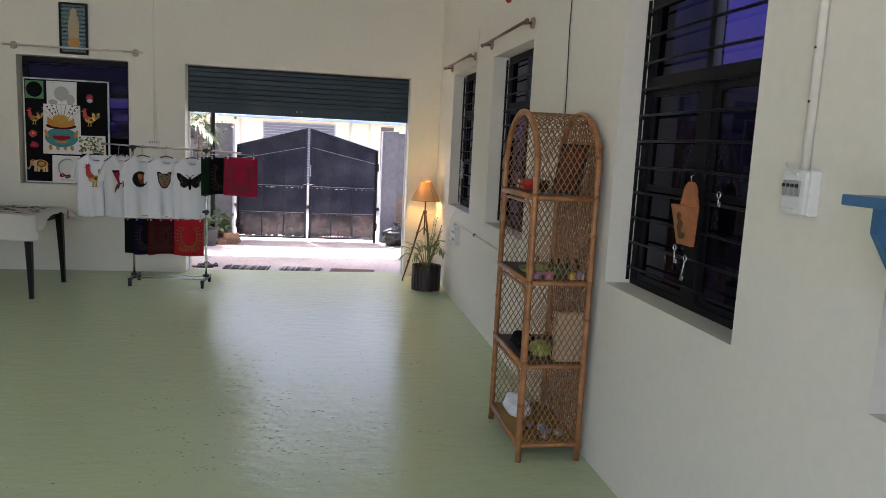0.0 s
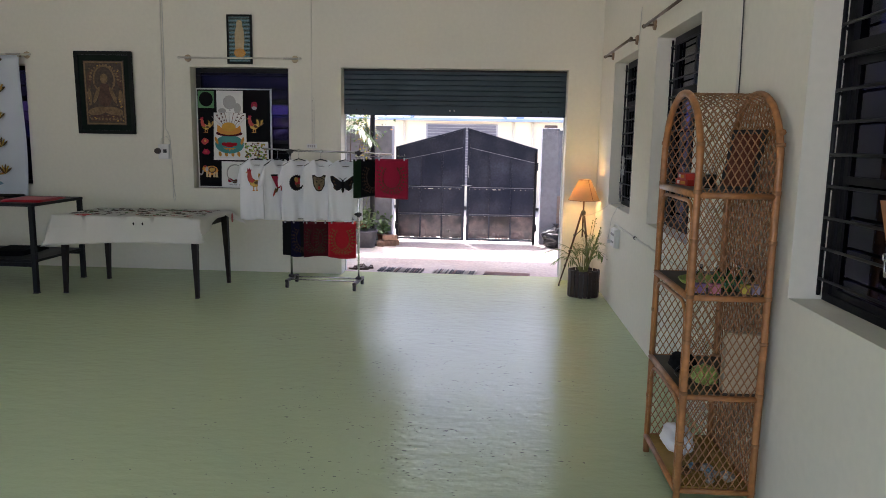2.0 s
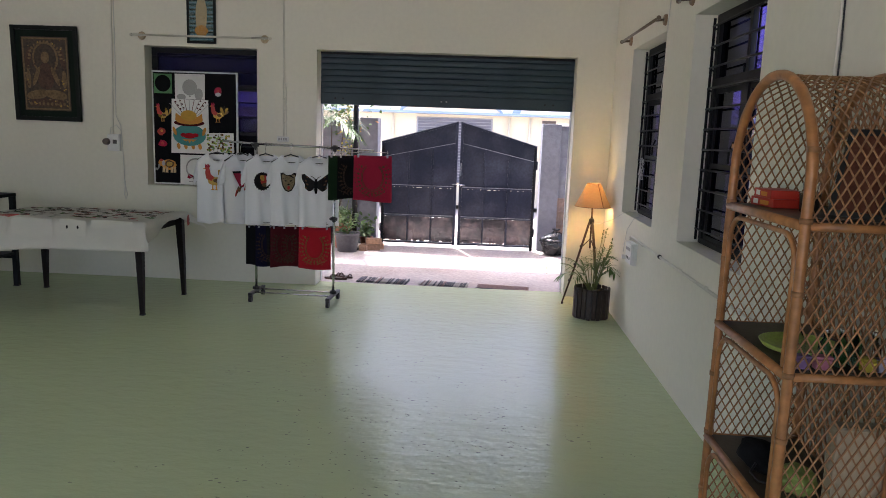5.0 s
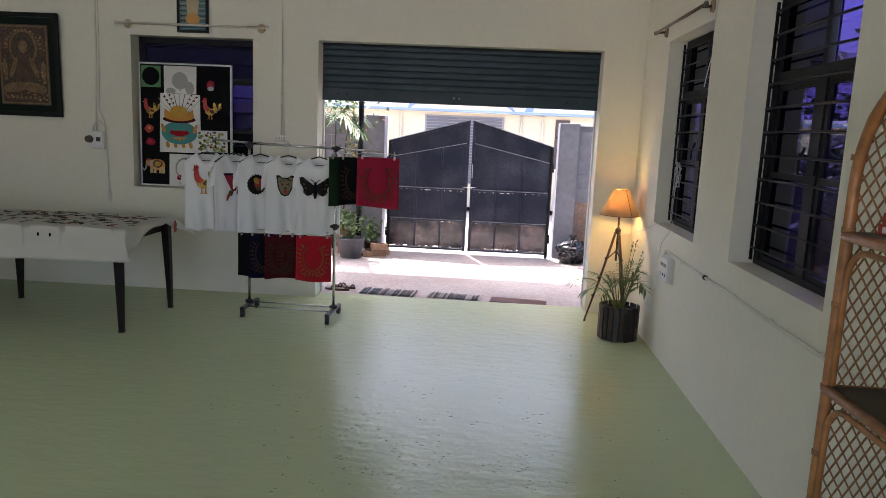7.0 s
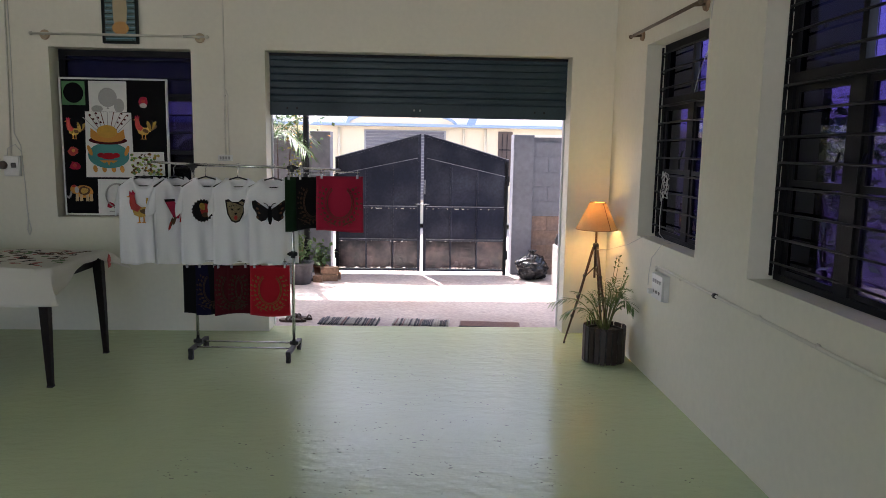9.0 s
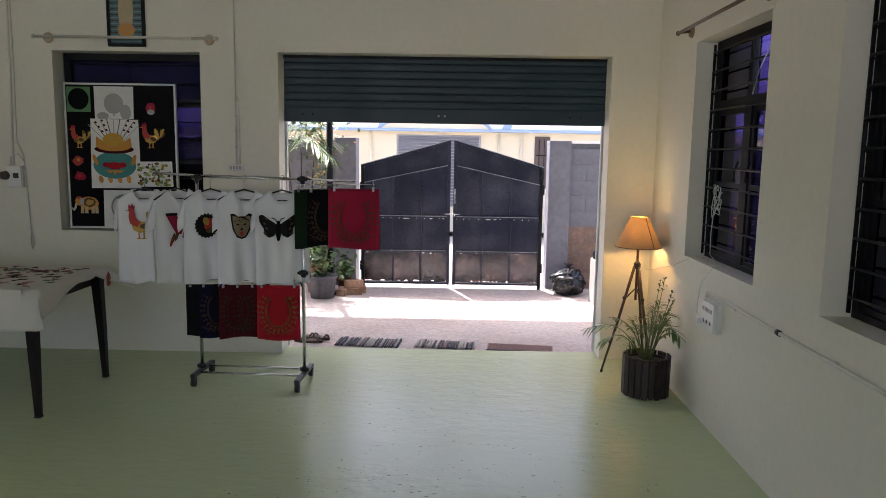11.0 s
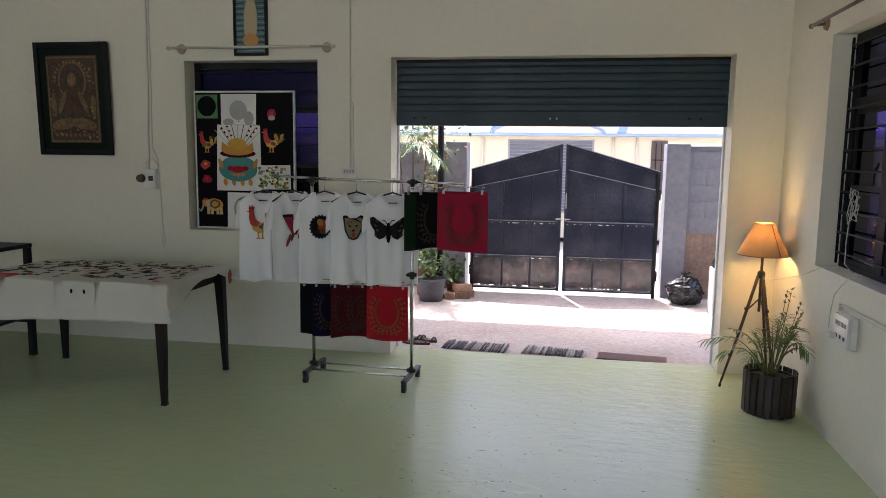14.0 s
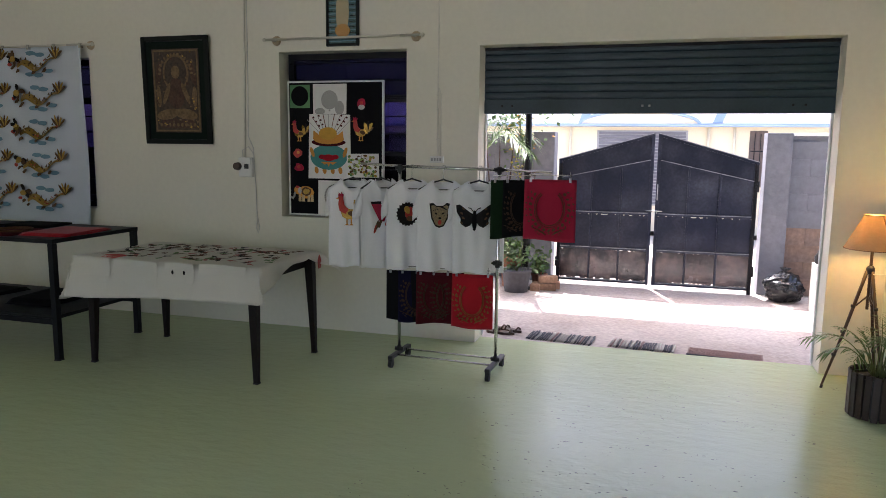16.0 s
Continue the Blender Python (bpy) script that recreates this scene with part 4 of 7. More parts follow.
for x, y, m in ((-0.15, -0.19, TEAL_GLASS), (-0.20, -0.21, TEAL_GLASS), (-0.12, -0.23, CLEAR), (-0.25, -0.22, TEAL_GLASS), (-0.31, -0.19, CLEAR)):
    bottle(x + 0.04, SHELF_Y + y, L3, m)
for k, (x, c) in enumerate(((-0.33, "mauve"), (-0.27, "pink"), (-0.14, "yellow"), (-0.11, "lilac"))):
    box_ = thing("trinket_box", (x + 0.045, SHELF_Y - 0.245, L3), f"tiny {c} trinket box on the middle shelf", "box", "trinkets on the rattan shelf")
    hue = {"mauve": (0.30, 0.18, 0.40), "pink": (0.60, 0.22, 0.32), "yellow": (0.60, 0.50, 0.06), "lilac": (0.55, 0.48, 0.62)}[c]
    block("body", material(c + "_card", hue, 0.5), box_, -0.022, 0.022, -0.015, 0.015, 0, 0.03, 0.003)
    block("lid", material(c + "_lid", tuple(v * 0.8 for v in hue), 0.5), box_, -0.024, 0.024, -0.017, 0.017, 0.0302, 0.04, 0.003)

shade_card = thing("paper_bag", (-0.090, SHELF_Y - 0.235, L2), "cream paper bag standing on the lower shelf", "bag")
bm = bmesh.new()
box(bm, -0.075, 0.075, -0.03, 0.03, 0, 0.26)
bmesh.ops.bevel(bm, geom=bm.edges[:], offset=0.006, segments=1, affect="EDGES")
part("body", bm, material("cream_paper", (0.52, 0.43, 0.30), 0.75, vary=0.12), shade_card)
rounded("handle", LATTICE, shade_card, [(-0.03, -0.031, 0.24), (-0.03, -0.033, 0.30), (0.03, -0.033, 0.30), (0.03, -0.031, 0.24)], 0.003, 6)

shoe = thing("dark_pouch", (-0.250, SHELF_Y + 0.03, L2), "crumpled dark cloth pouch on the lower shelf", "pouch")
bm = bmesh.new()
bmesh.ops.create_icosphere(bm, subdivisions=3, radius=1)
for v in bm.verts:
    k = 1 + 0.25 * noise.noise(v.co * 2.3)
    v.co = Vector((v.co.x * 0.06 * k, v.co.y * 0.10 * k, max(v.co.z * 0.045 * k + 0.035, 0)))
part("body", bm, BLACK_FELT, shoe, smooth=True)
rounded("cord", BLACK_PLASTIC, shoe, [(-0.03, -0.06, 0.05), (-0.06, -0.08, 0.015), (-0.05, -0.12, 0.004), (0.0, -0.14, 0.004)], 0.004, 6)

lime = thing("lime_pouch", (-0.20, SHELF_Y - 0.12, L2), "crumpled lime green cloth pouch on the lower shelf", "pouch")
bm = bmesh.new()
bmesh.ops.create_icosphere(bm, subdivisions=4, radius=1)
for v in bm.verts:
    k = 1 + 0.25 * noise.noise(v.co * 1.9 + Vector((4, 0, 1))) + 0.10 * noise.noise(v.co * 6)
    v.co = Vector((v.co.x * 0.055 * k, v.co.y * 0.08 * k, max(v.co.z * 0.04 * k + 0.032, 0)))
part("body", bm, LIME, lime, smooth=True)
rounded("drawstring", LATTICE, lime, [(-0.05, 0.03, 0.045), (-0.062, 0.06, 0.02), (-0.05, 0.085, 0.004)], 0.0025, 6)

towel = thing("white_cloth_roll", (-0.230, SHELF_Y + 0.12, L1), "rumpled white cloth on the bottom shelf", "cloth")
bm = bmesh.new()
bmesh.ops.create_icosphere(bm, subdivisions=4, radius=1)
for v in bm.verts:
    k = 1 + 0.22 * noise.noise(v.co * 2.0) + 0.1 * noise.noise(v.co * 6)
    v.co = Vector((v.co.x * 0.07 * k, v.co.y * 0.13 * k, max(v.co.z * 0.06 * k + 0.05, 0)))
part("body", bm, COTTON, towel, smooth=True)
for i in range(9):
    rng = random.Random(40 + i)
    o = thing("wrapped_trinket", (-0.09 - 0.2 * rng.random(), SHELF_Y - 0.10 - 0.16 * rng.random(), L1), rng.choice(("small silver foil-wrapped trinket", "small blue and white wrapped trinket", "small brown paper-wrapped trinket")), "trinket", "trinkets on the bottom shelf")
    bm = bmesh.new()
    bmesh.ops.create_icosphere(bm, subdivisions=2, radius=1)
    r = rng.uniform(0.016, 0.03)
    for v in bm.verts:
        k = 1 + 0.35 * noise.noise(v.co * 2.5 + Vector((i, 0, 0)))
        v.co = Vector((v.co.x * r * k, v.co.y * r * k, max(v.co.z * r * 0.8 * k + r * 0.7, 0)))
    part("body", bm, {"silver": SILVER_PRINT, "blue": SKY_PRINT, "brown": BRONZE}[o["label"].split()[1]], o)

# ---- right wall fittings ----
def curtain_rod(at, length, turn, rod, disc, label, group=""):
    r = thing("curtain_rod", at, label, "curtain rod", group, turn)
    rounded("rod", rod, r, [(-0.07, -0.07, 0), (length + 0.07, -0.07, 0)], 0.0105, 10)
    for x in (0, length):
        bm = bmesh.new()
        bmesh.ops.create_cone(bm, cap_ends=True, segments=20, radius1=0.04, radius2=0.034, depth=0.016, matrix=pose(x, -0.009, 0, 90))
        b = part("bracket", bm, disc, r)
        rounded("arm", rod, b, [(x, -0.016, 0.0), (x, -0.075, -0.006)], 0.009)
    for x in (-0.075, length + 0.075):
        bm = bmesh.new()
        bmesh.ops.create_uvsphere(bm, u_segments=10, v_segments=8, radius=0.016, matrix=Matrix.Translation((x, -0.07, 0)))
        part("finial", bm, rod, r, smooth=True)


DISC_WOOD = material("disc_wood", (0.30, 0.19, 0.11), 0.5, grain=40, vary=0.2)
curtain_rod((RW, -0.71, 2.385), 1.14, -90, DARK_ROD, DISC_WOOD, "bare antique-brown curtain rod on wooden discs", "side wall curtain rods")
curtain_rod((RW, -2.485, 2.408), 1.155, -90, DARK_ROD, DISC_WOOD, "bare antique-brown curtain rod on wooden discs", "side wall curtain rods")
PALE_ROD = material("pale_rod", (0.66, 0.63, 0.54), 0.3, metal=0.3, vary=0.05)
DISC_PALE = material("pale_disc_wood", (0.52, 0.41, 0.26), 0.5, grain=40, vary=0.2)
curtain_rod((-4.54, 0, 2.395), 1.21, 0, PALE_ROD, DISC_PALE, "bare cream curtain rod on pale wooden discs", "front wall curtain rods")
curtain_rod((-7.70, 0, 2.41), 1.30, 0, PALE_ROD, DISC_PALE, "cream curtain rod with a printed cloth hung from it", "front wall curtain rods")


def switch_board(at, turn, w, h, d, rows, label, name="switch_board"):
    s = thing(name, at, label, "switch board", "", turn)
    block("back_box", WHITE_PLASTIC, s, -w / 2, w / 2, -d * 0.7, 0, 0, h, 0.004)
    plate = block("face_plate", WHITE_PLASTIC, s, -w / 2 + 0.004, w / 2 - 0.004, -d, -d * 0.7, 0.004, h - 0.004, 0.003)
    for z, n, kind in rows:
        for i in range(n):
            x = (i - (n - 1) / 2) * (w * 0.8 / n)
            if kind == "switch":
                block("rocker", GREY_PLASTIC, plate, x - w * 0.28 / n, x + w * 0.28 / n, -d - 0.004, -d, z - 0.012, z + 0.012, 0.002)
            else:
                block("socket", BLACK_PLASTIC, plate, x - 0.010, x + 0.010, -d - 0.001, -d, z - 0.010, z + 0.010, 0.002)
    return s


board = switch_board((RW, -1.43, 0.60), -90, 0.20, 0.17, 0.05, ((0.12, 4, "switch"), (0.05, 3, "socket")), "white plastic switch board with four switches and sockets")
block("plug", WHITE_PLASTIC, board, -0.085, -0.045, -0.085, -0.052, 0.03, 0.06, 0.004)
fuse = switch_board((RW, -6.555, 1.425), -90, 0.105, 0.13, 0.05, (), "white plastic fuse box with a row of breakers", "fuse_box")
for i in range(4):
    block("breaker", GREY_PLASTIC, fuse, -0.042 + i * 0.019, -0.025 + i * 0.019, -0.055, -0.05, 0.055, 0.10, 0.002)
    block("lever", BLACK_PLASTIC, fuse, -0.039 + i * 0.019, -0.029 + i * 0.019, -0.060, -0.055, 0.08, 0.09, 0.001)
for z in (0.014, 0.118):
    block("clip_edge", WHITE_PLASTIC, fuse, -0.05, 0.02, -0.056, -0.05, z - 0.005, z + 0.005, 0.002)
rounded("loose_wire", WIRE, fuse, [(-0.01, -0.03, 0.13), (-0.025, -0.04, 0.142), (-0.045, -0.045, 0.136), (-0.052, -0.045, 0.148)], 0.0022, 6)

cond = thing("conduit", (RW, 0.07, -0.022), "cream painted conduit clipped along the side wall", "conduit")
rounded("pipe", CONDUIT, cond, [(-0.010, -1.36, 0.80), (-0.010, -1.40, 0.823), (-0.010, -2.31, 0.815), (-0.010, -4.4, 0.805)], 0.0095)
rounded("drop_pipe", CONDUIT, cond, [(-0.010, -1.36, 0.79), (-0.010, -1.36, 0.825)], 0.0095)
rounded("joint", BLACK_PLASTIC, cond, [(-0.010, -2.295, 0.8155), (-0.010, -2.325, 0.8145)], 0.0145)
for y in (-1.8, -2.8, -3.3, -3.8):
    rounded("clip", CONDUIT, cond, [(-0.010, y, 0.816), (-0.010, y - 0.012, 0.816)], 0.0125)
c2 = thing("conduit", (RW, 0.012, 0), "white painted pipe rising from the fuse box", "conduit")
rounded("pipe", CONDUIT, c2, [(-0.014, -6.56, 1.54), (-0.014, -6.56, 2.4), (-0.014, -6.555, H - 0.01)], 0.0135)
for z in (1.9, 1.75, 2.6):
    rounded("screw", BLACK_PLASTIC, c2, [(-0.026, -6.56, z), (-0.029, -6.56, z)], 0.004, 6)
c3 = thing("wall_wire", (RW, -0.03, 0), "thin grey wire cover running up the side wall", "wire")
rounded("trunking", CONDUIT, c3, [(-0.007, -4.36, 1.0), (-0.007, -4.35, H - 0.01)], 0.008, 6)
rounded("wire", BLACK_PLASTIC, c3, [(-0.006, -4.383, 1.2), (-0.006, -4.378, 1.9), (-0.012, -4.37, 2.25), (-0.006, -4.36, 2.45)], 0.0032, 6)

orn = thing("red_ornament", (0.0, -3.04, 2.64), "small red hanging ornament on the wall", "ornament")
bm = bmesh.new()
bmesh.ops.create_uvsphere(bm, u_segments=12, v_segments=8, radius=0.024, matrix=Matrix.Translation((0, 0, 0.025)))
part("bead", bm, SCARLET, orn, smooth=True)
rounded("thread", BLACK_PLASTIC, orn, [(0, 0, 0.045), (0.02, 0, 0.3)], 0.002, 6)

# key holder and keys hung on the third window's grille
kh = thing("key_holder", (RW + 0.065, -5.775, 1.225), "orange wooden wall pocket with a dark carved figure panel", "key holder", turn=-90)
bm = bmesh.new()
outline(bm, [(-0.055, 0.0), (0.055, 0.0), (0.066, 0.16)] + [(0.05 * math.cos(a), 0.20 + 0.055 * math.sin(a)) for a in [math.pi * k / 10 for k in range(11)]] + [(-0.066, 0.16)], 0.006, -0.006)
part("back_board", bm, KEY_WOOD, kh)
bm = bmesh.new()
v = [bm.verts.new(p) for p in ((-0.055, -0.012, 0), (0.055, -0.012, 0), (0.066, -0.045, 0.16), (-0.066, -0.045, 0.16), (-0.055, -0.0062, 0), (0.055, -0.0062, 0), (0.066, -0.0062, 0.16), (-0.066, -0.0062, 0.16))]
for f in ((0, 1, 2, 3), (0, 4, 5, 1), (1, 5, 6, 2), (0, 3, 7, 4), (2, 6, 7, 3), (4, 7, 6, 5)):
    bm.faces.new([v[i] for i in f])
pocket = part("pocket", bm, KEY_WOOD, kh)
for cx, cz, rx, rz in ((0, 0.115, 0.014, 0.02), (0, 0.075, 0.022, 0.03), (0.004, 0.04, 0.026, 0.014)):
    bm = bmesh.new()
    outline(bm, disc_pts(cx, cz, rx, rz, 10, 0.15, int(cz * 900)), -0.016 - cz * 0.21, -0.019 - cz * 0.21)
    part("relief", bm, BRONZE, pocket)
rounded("hook", CHROME, kh, [(0, 0, 0.25), (0.0, -0.004, 0.275), (0.006, 0.01, 0.285), (0.0, 0.022, 0.276)], 0.003, 6)


def key(y, z, length, tilt, label):
    k = thing("key", (RW + 0.06, y, z), label, "key", "keys on the window grille", -90)
    bm = bmesh.new()
    tube(bm, [(0.011 * math.cos(a), 0, -0.012 + 0.011 * math.sin(a)) for a in [math.tau * i / 12 for i in range(12)]], 0.0042, 6, True)
    part("bow", bm, CHROME, k, smooth=True)
    s = math.sin(radians(tilt))
    rounded("shank", CHROME, k, [(0, 0, -0.022), (s * length, 0, -length)], 0.004, 6)
    block("bit", CHROME, k, s * length, s * length + 0.016, -0.002, 0.002, -length, -length + 0.018, 0.001)


key(-5.70, 1.215, 0.075, 5, "small bright steel key hanging on the grille")
key(-5.79, 1.185, 0.105, -12, "long steel key hanging below the pocket")
key(-5.99, 1.455, 0.055, 0, "small bright steel key hanging on the grille")

ws = thing("wall_shelf", (RW + 0.085, -7.0, 1.32), "blue painted wooden shelf on a slanted bracket", "shelf")
block("board", BLUE_PAINT, ws, -0.335, -0.02, -0.95, 0, 0.168, 0.192, 0.003)
for y in (-0.045, -0.85):
    bm = bmesh.new()
    outline(bm, [(-0.02, -0.30), (-0.02, 0.168), (-0.29, 0.168), (-0.29, 0.11)], y, y - 0.02)
    part("bracket", bm, BLUE_PAINT, ws)

# tangled white wire at the first side window, and the lamp's lead
tw = thing("tangled_wire", (RW, 0, 0), "tangled thin white wire on the window sill", "wire")
rng = random.Random(12)
rounded("lead", WIRE, tw, [(-0.008, -1.99, 2.62), (-0.006, -1.93, 2.33), (0.03, -1.85, 2.16), (0.07, -1.62, 2.05), (0.072, -1.55, 1.93)], 0.003, 6)
loop = []
for i in range(46):
    a = i * 0.83
    loop.append((0.066 + rng.uniform(-0.012, 0.006), -1.16 + 0.055 * math.cos(a) + rng.uniform(-0.02, 0.02), 1.33 + 0.08 * math.sin(a * 0.83) + rng.uniform(-0.03, 0.03)))
rounded("coil", WIRE, tw, loop, 0.0022, 5)
rounded("tail", WIRE, tw, [loop[-1], (0.06, -1.10, 1.12), (0.055, -1.12, 1.0), (0.05, -1.25, 0.968), (0.06, -1.38, 0.97), (0.03, -1.42, 0.972), (-0.006, -1.36, 0.955), (-0.035, -1.26, 0.85), (-0.045, -1.25, 0.74), (-0.06, -1.29, 0.67)], 0.0026, 6)
rounded("lead_to_lamp", WIRE, tw, [(0.055, -1.12, 0.975), (0.02, -1.0, 0.968), (-0.006, -0.93, 0.948), (-0.06, -0.8, 0.88), (-0.12, -0.5, 0.80), (-0.165, -0.31, 0.77)], 0.0022, 6)

# ---- lamp and planter in the corner ----
def tripod_lamp():
    cx, cy = -0.14, -0.30
    lp = thing("floor_lamp", (cx, cy, 0), "tripod floor lamp with a glowing tan cloth shade", "lamp")
    for fx, fy in ((-0.234, -0.033), (0.088, -0.21), (0.135, 0.19)):
        leg = rounded("leg", LAMP_WOOD, lp, [(fx, fy, 0.012), (fx * 0.55, fy * 0.55, 0.37), (fx * 0.08, fy * 0.08, 0.79)], [0.0075, 0.0105, 0.0115], 8)
        rounded("foot", RUBBER, leg, [(fx, fy, 0.0), (fx * 0.98, fy * 0.98, 0.02)], 0.009, 8)
        for k in (0.30, 0.52, 0.72):
            z = 0.012 + (1 - k) * 0.78
            rounded("collar", BLACK_PLASTIC, leg, [(fx * (0.08 + 0.92 * k), fy * (0.08 + 0.92 * k), z - 0.009), (fx * (0.08 + 0.92 * k), fy * (0.08 + 0.92 * k), z + 0.009)], 0.0145, 8)
        rounded("strut", LAMP_WOOD, lp, [(fx * 0.36, fy * 0.36, 0.545), (0, 0, 0.63)], 0.005, 6)
    rounded("centre_post", LAMP_WOOD, lp, [(0, 0, 0.54), (0, 0, 0.955)], 0.0095, 10)
    bm = bmesh.new()
    lathe(bm, [(0.018, 0.77), (0.026, 0.78), (0.026, 0.81), (0.015, 0.825)], 14)
    part("hub", bm, BLACK_PLASTIC, lp, smooth=True)
    rounded("switch_knob", BLACK_PLASTIC, lp, [(-0.012, 0, 0.93), (-0.04, -0.01, 0.925)], 0.009)
    bm = bmesh.new()
    lathe(bm, [(0.014, 0.955), (0.018, 0.96), (0.018, 0.998), (0.01, 1.0)], 12)
    part("socket", bm, BLACK_PLASTIC, lp, smooth=True)
    bm = bmesh.new()
    n = 40
    prof = ((0.165, 0.935), (0.062, 1.150))
    rings = []
    for d in (0, -0.002):
        for r, z in prof:
            rings.append([bm.verts.new(((r + d) * math.cos(k * math.tau / n), (r + d) * math.sin(k * math.tau / n), z)) for k in range(n)])
    for a, b in ((0, 1), (3, 2), (0, 2), (1, 3)):
        for k in range(n):
            bm.faces.new((rings[a][k], rings[a][(k + 1) % n], rings[b][(k + 1) % n], rings[b][k]))
    sh = part("shade", bm, SHADE, lp, "tan cloth shade, lit from within", smooth=False)
    for r, z in ((0.165, 0.935), (0.062, 1.150)):
        rounded("rim", material("shade_trim", (0.22, 0.13, 0.07), 0.7), sh, [(r * math.cos(k * math.tau / 32), r * math.sin(k * math.tau / 32), z) for k in range(32)], 0.0028, 6, closed=True)
    for a in (-1.1,):
        rounded("seam", material("seam_tape", (0.25, 0.14, 0.07), 0.7), sh, [(0.167 * math.cos(a), 0.167 * math.sin(a), 0.937), (0.0645 * math.cos(a), 0.0645 * math.sin(a), 1.148)], 0.003, 6)
    bulb_m = bpy.data.materials.new("bulb_glow")
    bulb_m.use_nodes = True
    b = bulb_m.node_tree.nodes["Principled BSDF"]
    b.inputs["Emission Color"].default_value = (1.0, 0.62, 0.22, 1)
    b.inputs["Emission Strength"].default_value = BULB_GLOW
    bm = bmesh.new()
    lathe(bm, [(0.010, 1.0), (0.014, 1.012), (0.028, 1.035), (0.030, 1.055), (0.018, 1.078), (0.004, 1.083)], 16)
    part("bulb", bm, bulb_m, lp, "glowing warm bulb", smooth=True)
    return lp


tripod_lamp()


def planter():
    pl = thing("planter", (-0.175, -0.795, 0), "round planter of dark upright wooden slats", "planter")
    bm = bmesh.new()
    lathe(bm, [(0.137, 0.012), (0.142, 0.02), (0.142, 0.242), (0.132, 0.242), (0.132, 0.222), (0.01, 0.226)], 28)
    tub = part("tub", bm, BLACK_PLASTIC, pl, smooth=False)
    bm = bmesh.new()
    lathe(bm, [(0.131, 0.2265), (0.10, 0.237), (0.01, 0.241)], 20)
    part("soil", bm, SOIL, pl)
    bm = bmesh.new()
    box(bm, -0.0175, 0.0175, -0.012, 0.0, 0, 0.268)
    bmesh.ops.bevel(bm, geom=bm.edges[:], offset=0.002, segments=1, affect="EDGES")
    first = part("slat", bm, PLANTER_WOOD, pl)
    n = 22
    for i in range(n):
        a = i * 360 / n
        rng = random.Random(i)
        m = Matrix.Rotation(radians(a), 4, "Z") @ pose(0, -0.1445, rng.uniform(0, 0.006), rng.uniform(-1, 1), rng.uniform(-1.2, 1.2), 0)
        if i == 0:
            first.matrix_basis = m
        else:
            piece("slat", first.data, pl, m)
    return pl


planter()


def frond(parent, base, tip, lift, leaflets, length, seed, start=0.35):
    """One arching stem with pairs of narrow leaflets."""
    rng = random.Random(seed)
    b, t = Vector(base), Vector(tip)
    path = []
    for i in range(13):
        k = i / 12
        p = b.lerp(t, k)
        p.z += lift * math.sin(math.pi * k) * (1 - 0.3 * k)
        path.append(p)
    stem = rounded("stem", PALM_STEM, parent, path, [0.0042 - 0.0028 * i / 12 for i in range(13)], 5)
    bm = bmesh.new()
    for i in range(leaflets):
        k = start + (1 - start) * (i + 0.5) / leaflets
        j = min(int(k * 12), 11)
        p = path[j].lerp(path[j + 1], k * 12 - j)
        d = (path[j + 1] - path[j]).normalized()
        side = d.cross(Vector((0, 0, 1)))
        side = side.normalized() if side.length > 0.05 else Vector((1, 0, 0))
        for s in (-1, 1):
            ln = length * (0.55 + 0.6 * math.sin(math.pi * (0.15 + 0.75 * (k - start) / (1 - start)))) * rng.uniform(0.8, 1.15)
            out = (d * rng.uniform(0.5, 0.9) + side * s * rng.uniform(0.6, 1.0) + Vector((0, 0, rng.uniform(-0.2, 0.25)))).normalized()
            w = 0.0055 * rng.uniform(0.8, 1.2)
            across = out.cross(Vector((0, 0, 1)))
            across = across.normalized() if across.length > 0.05 else side
            pts = []
            for q, wd in ((0, 0.3), (0.35, 1.0), (0.7, 0.75), (1.0, 0.03)):
                c = p + out * ln * q + Vector((0, 0, -0.35 * ln * q * q))
                pts.append((bm.verts.new(c - across * w * wd), bm.verts.new(c + Vector((0, 0, 0.0015 * wd))), bm.verts.new(c + across * w * wd)))
            for a, c in zip(pts, pts[1:]):
                bm.faces.new((a[0], a[1], c[1], c[0]))
                bm.faces.new((a[1], a[2], c[2], c[1]))
    tagged(part("leaf", bm, PALM, stem), kind="stuff")


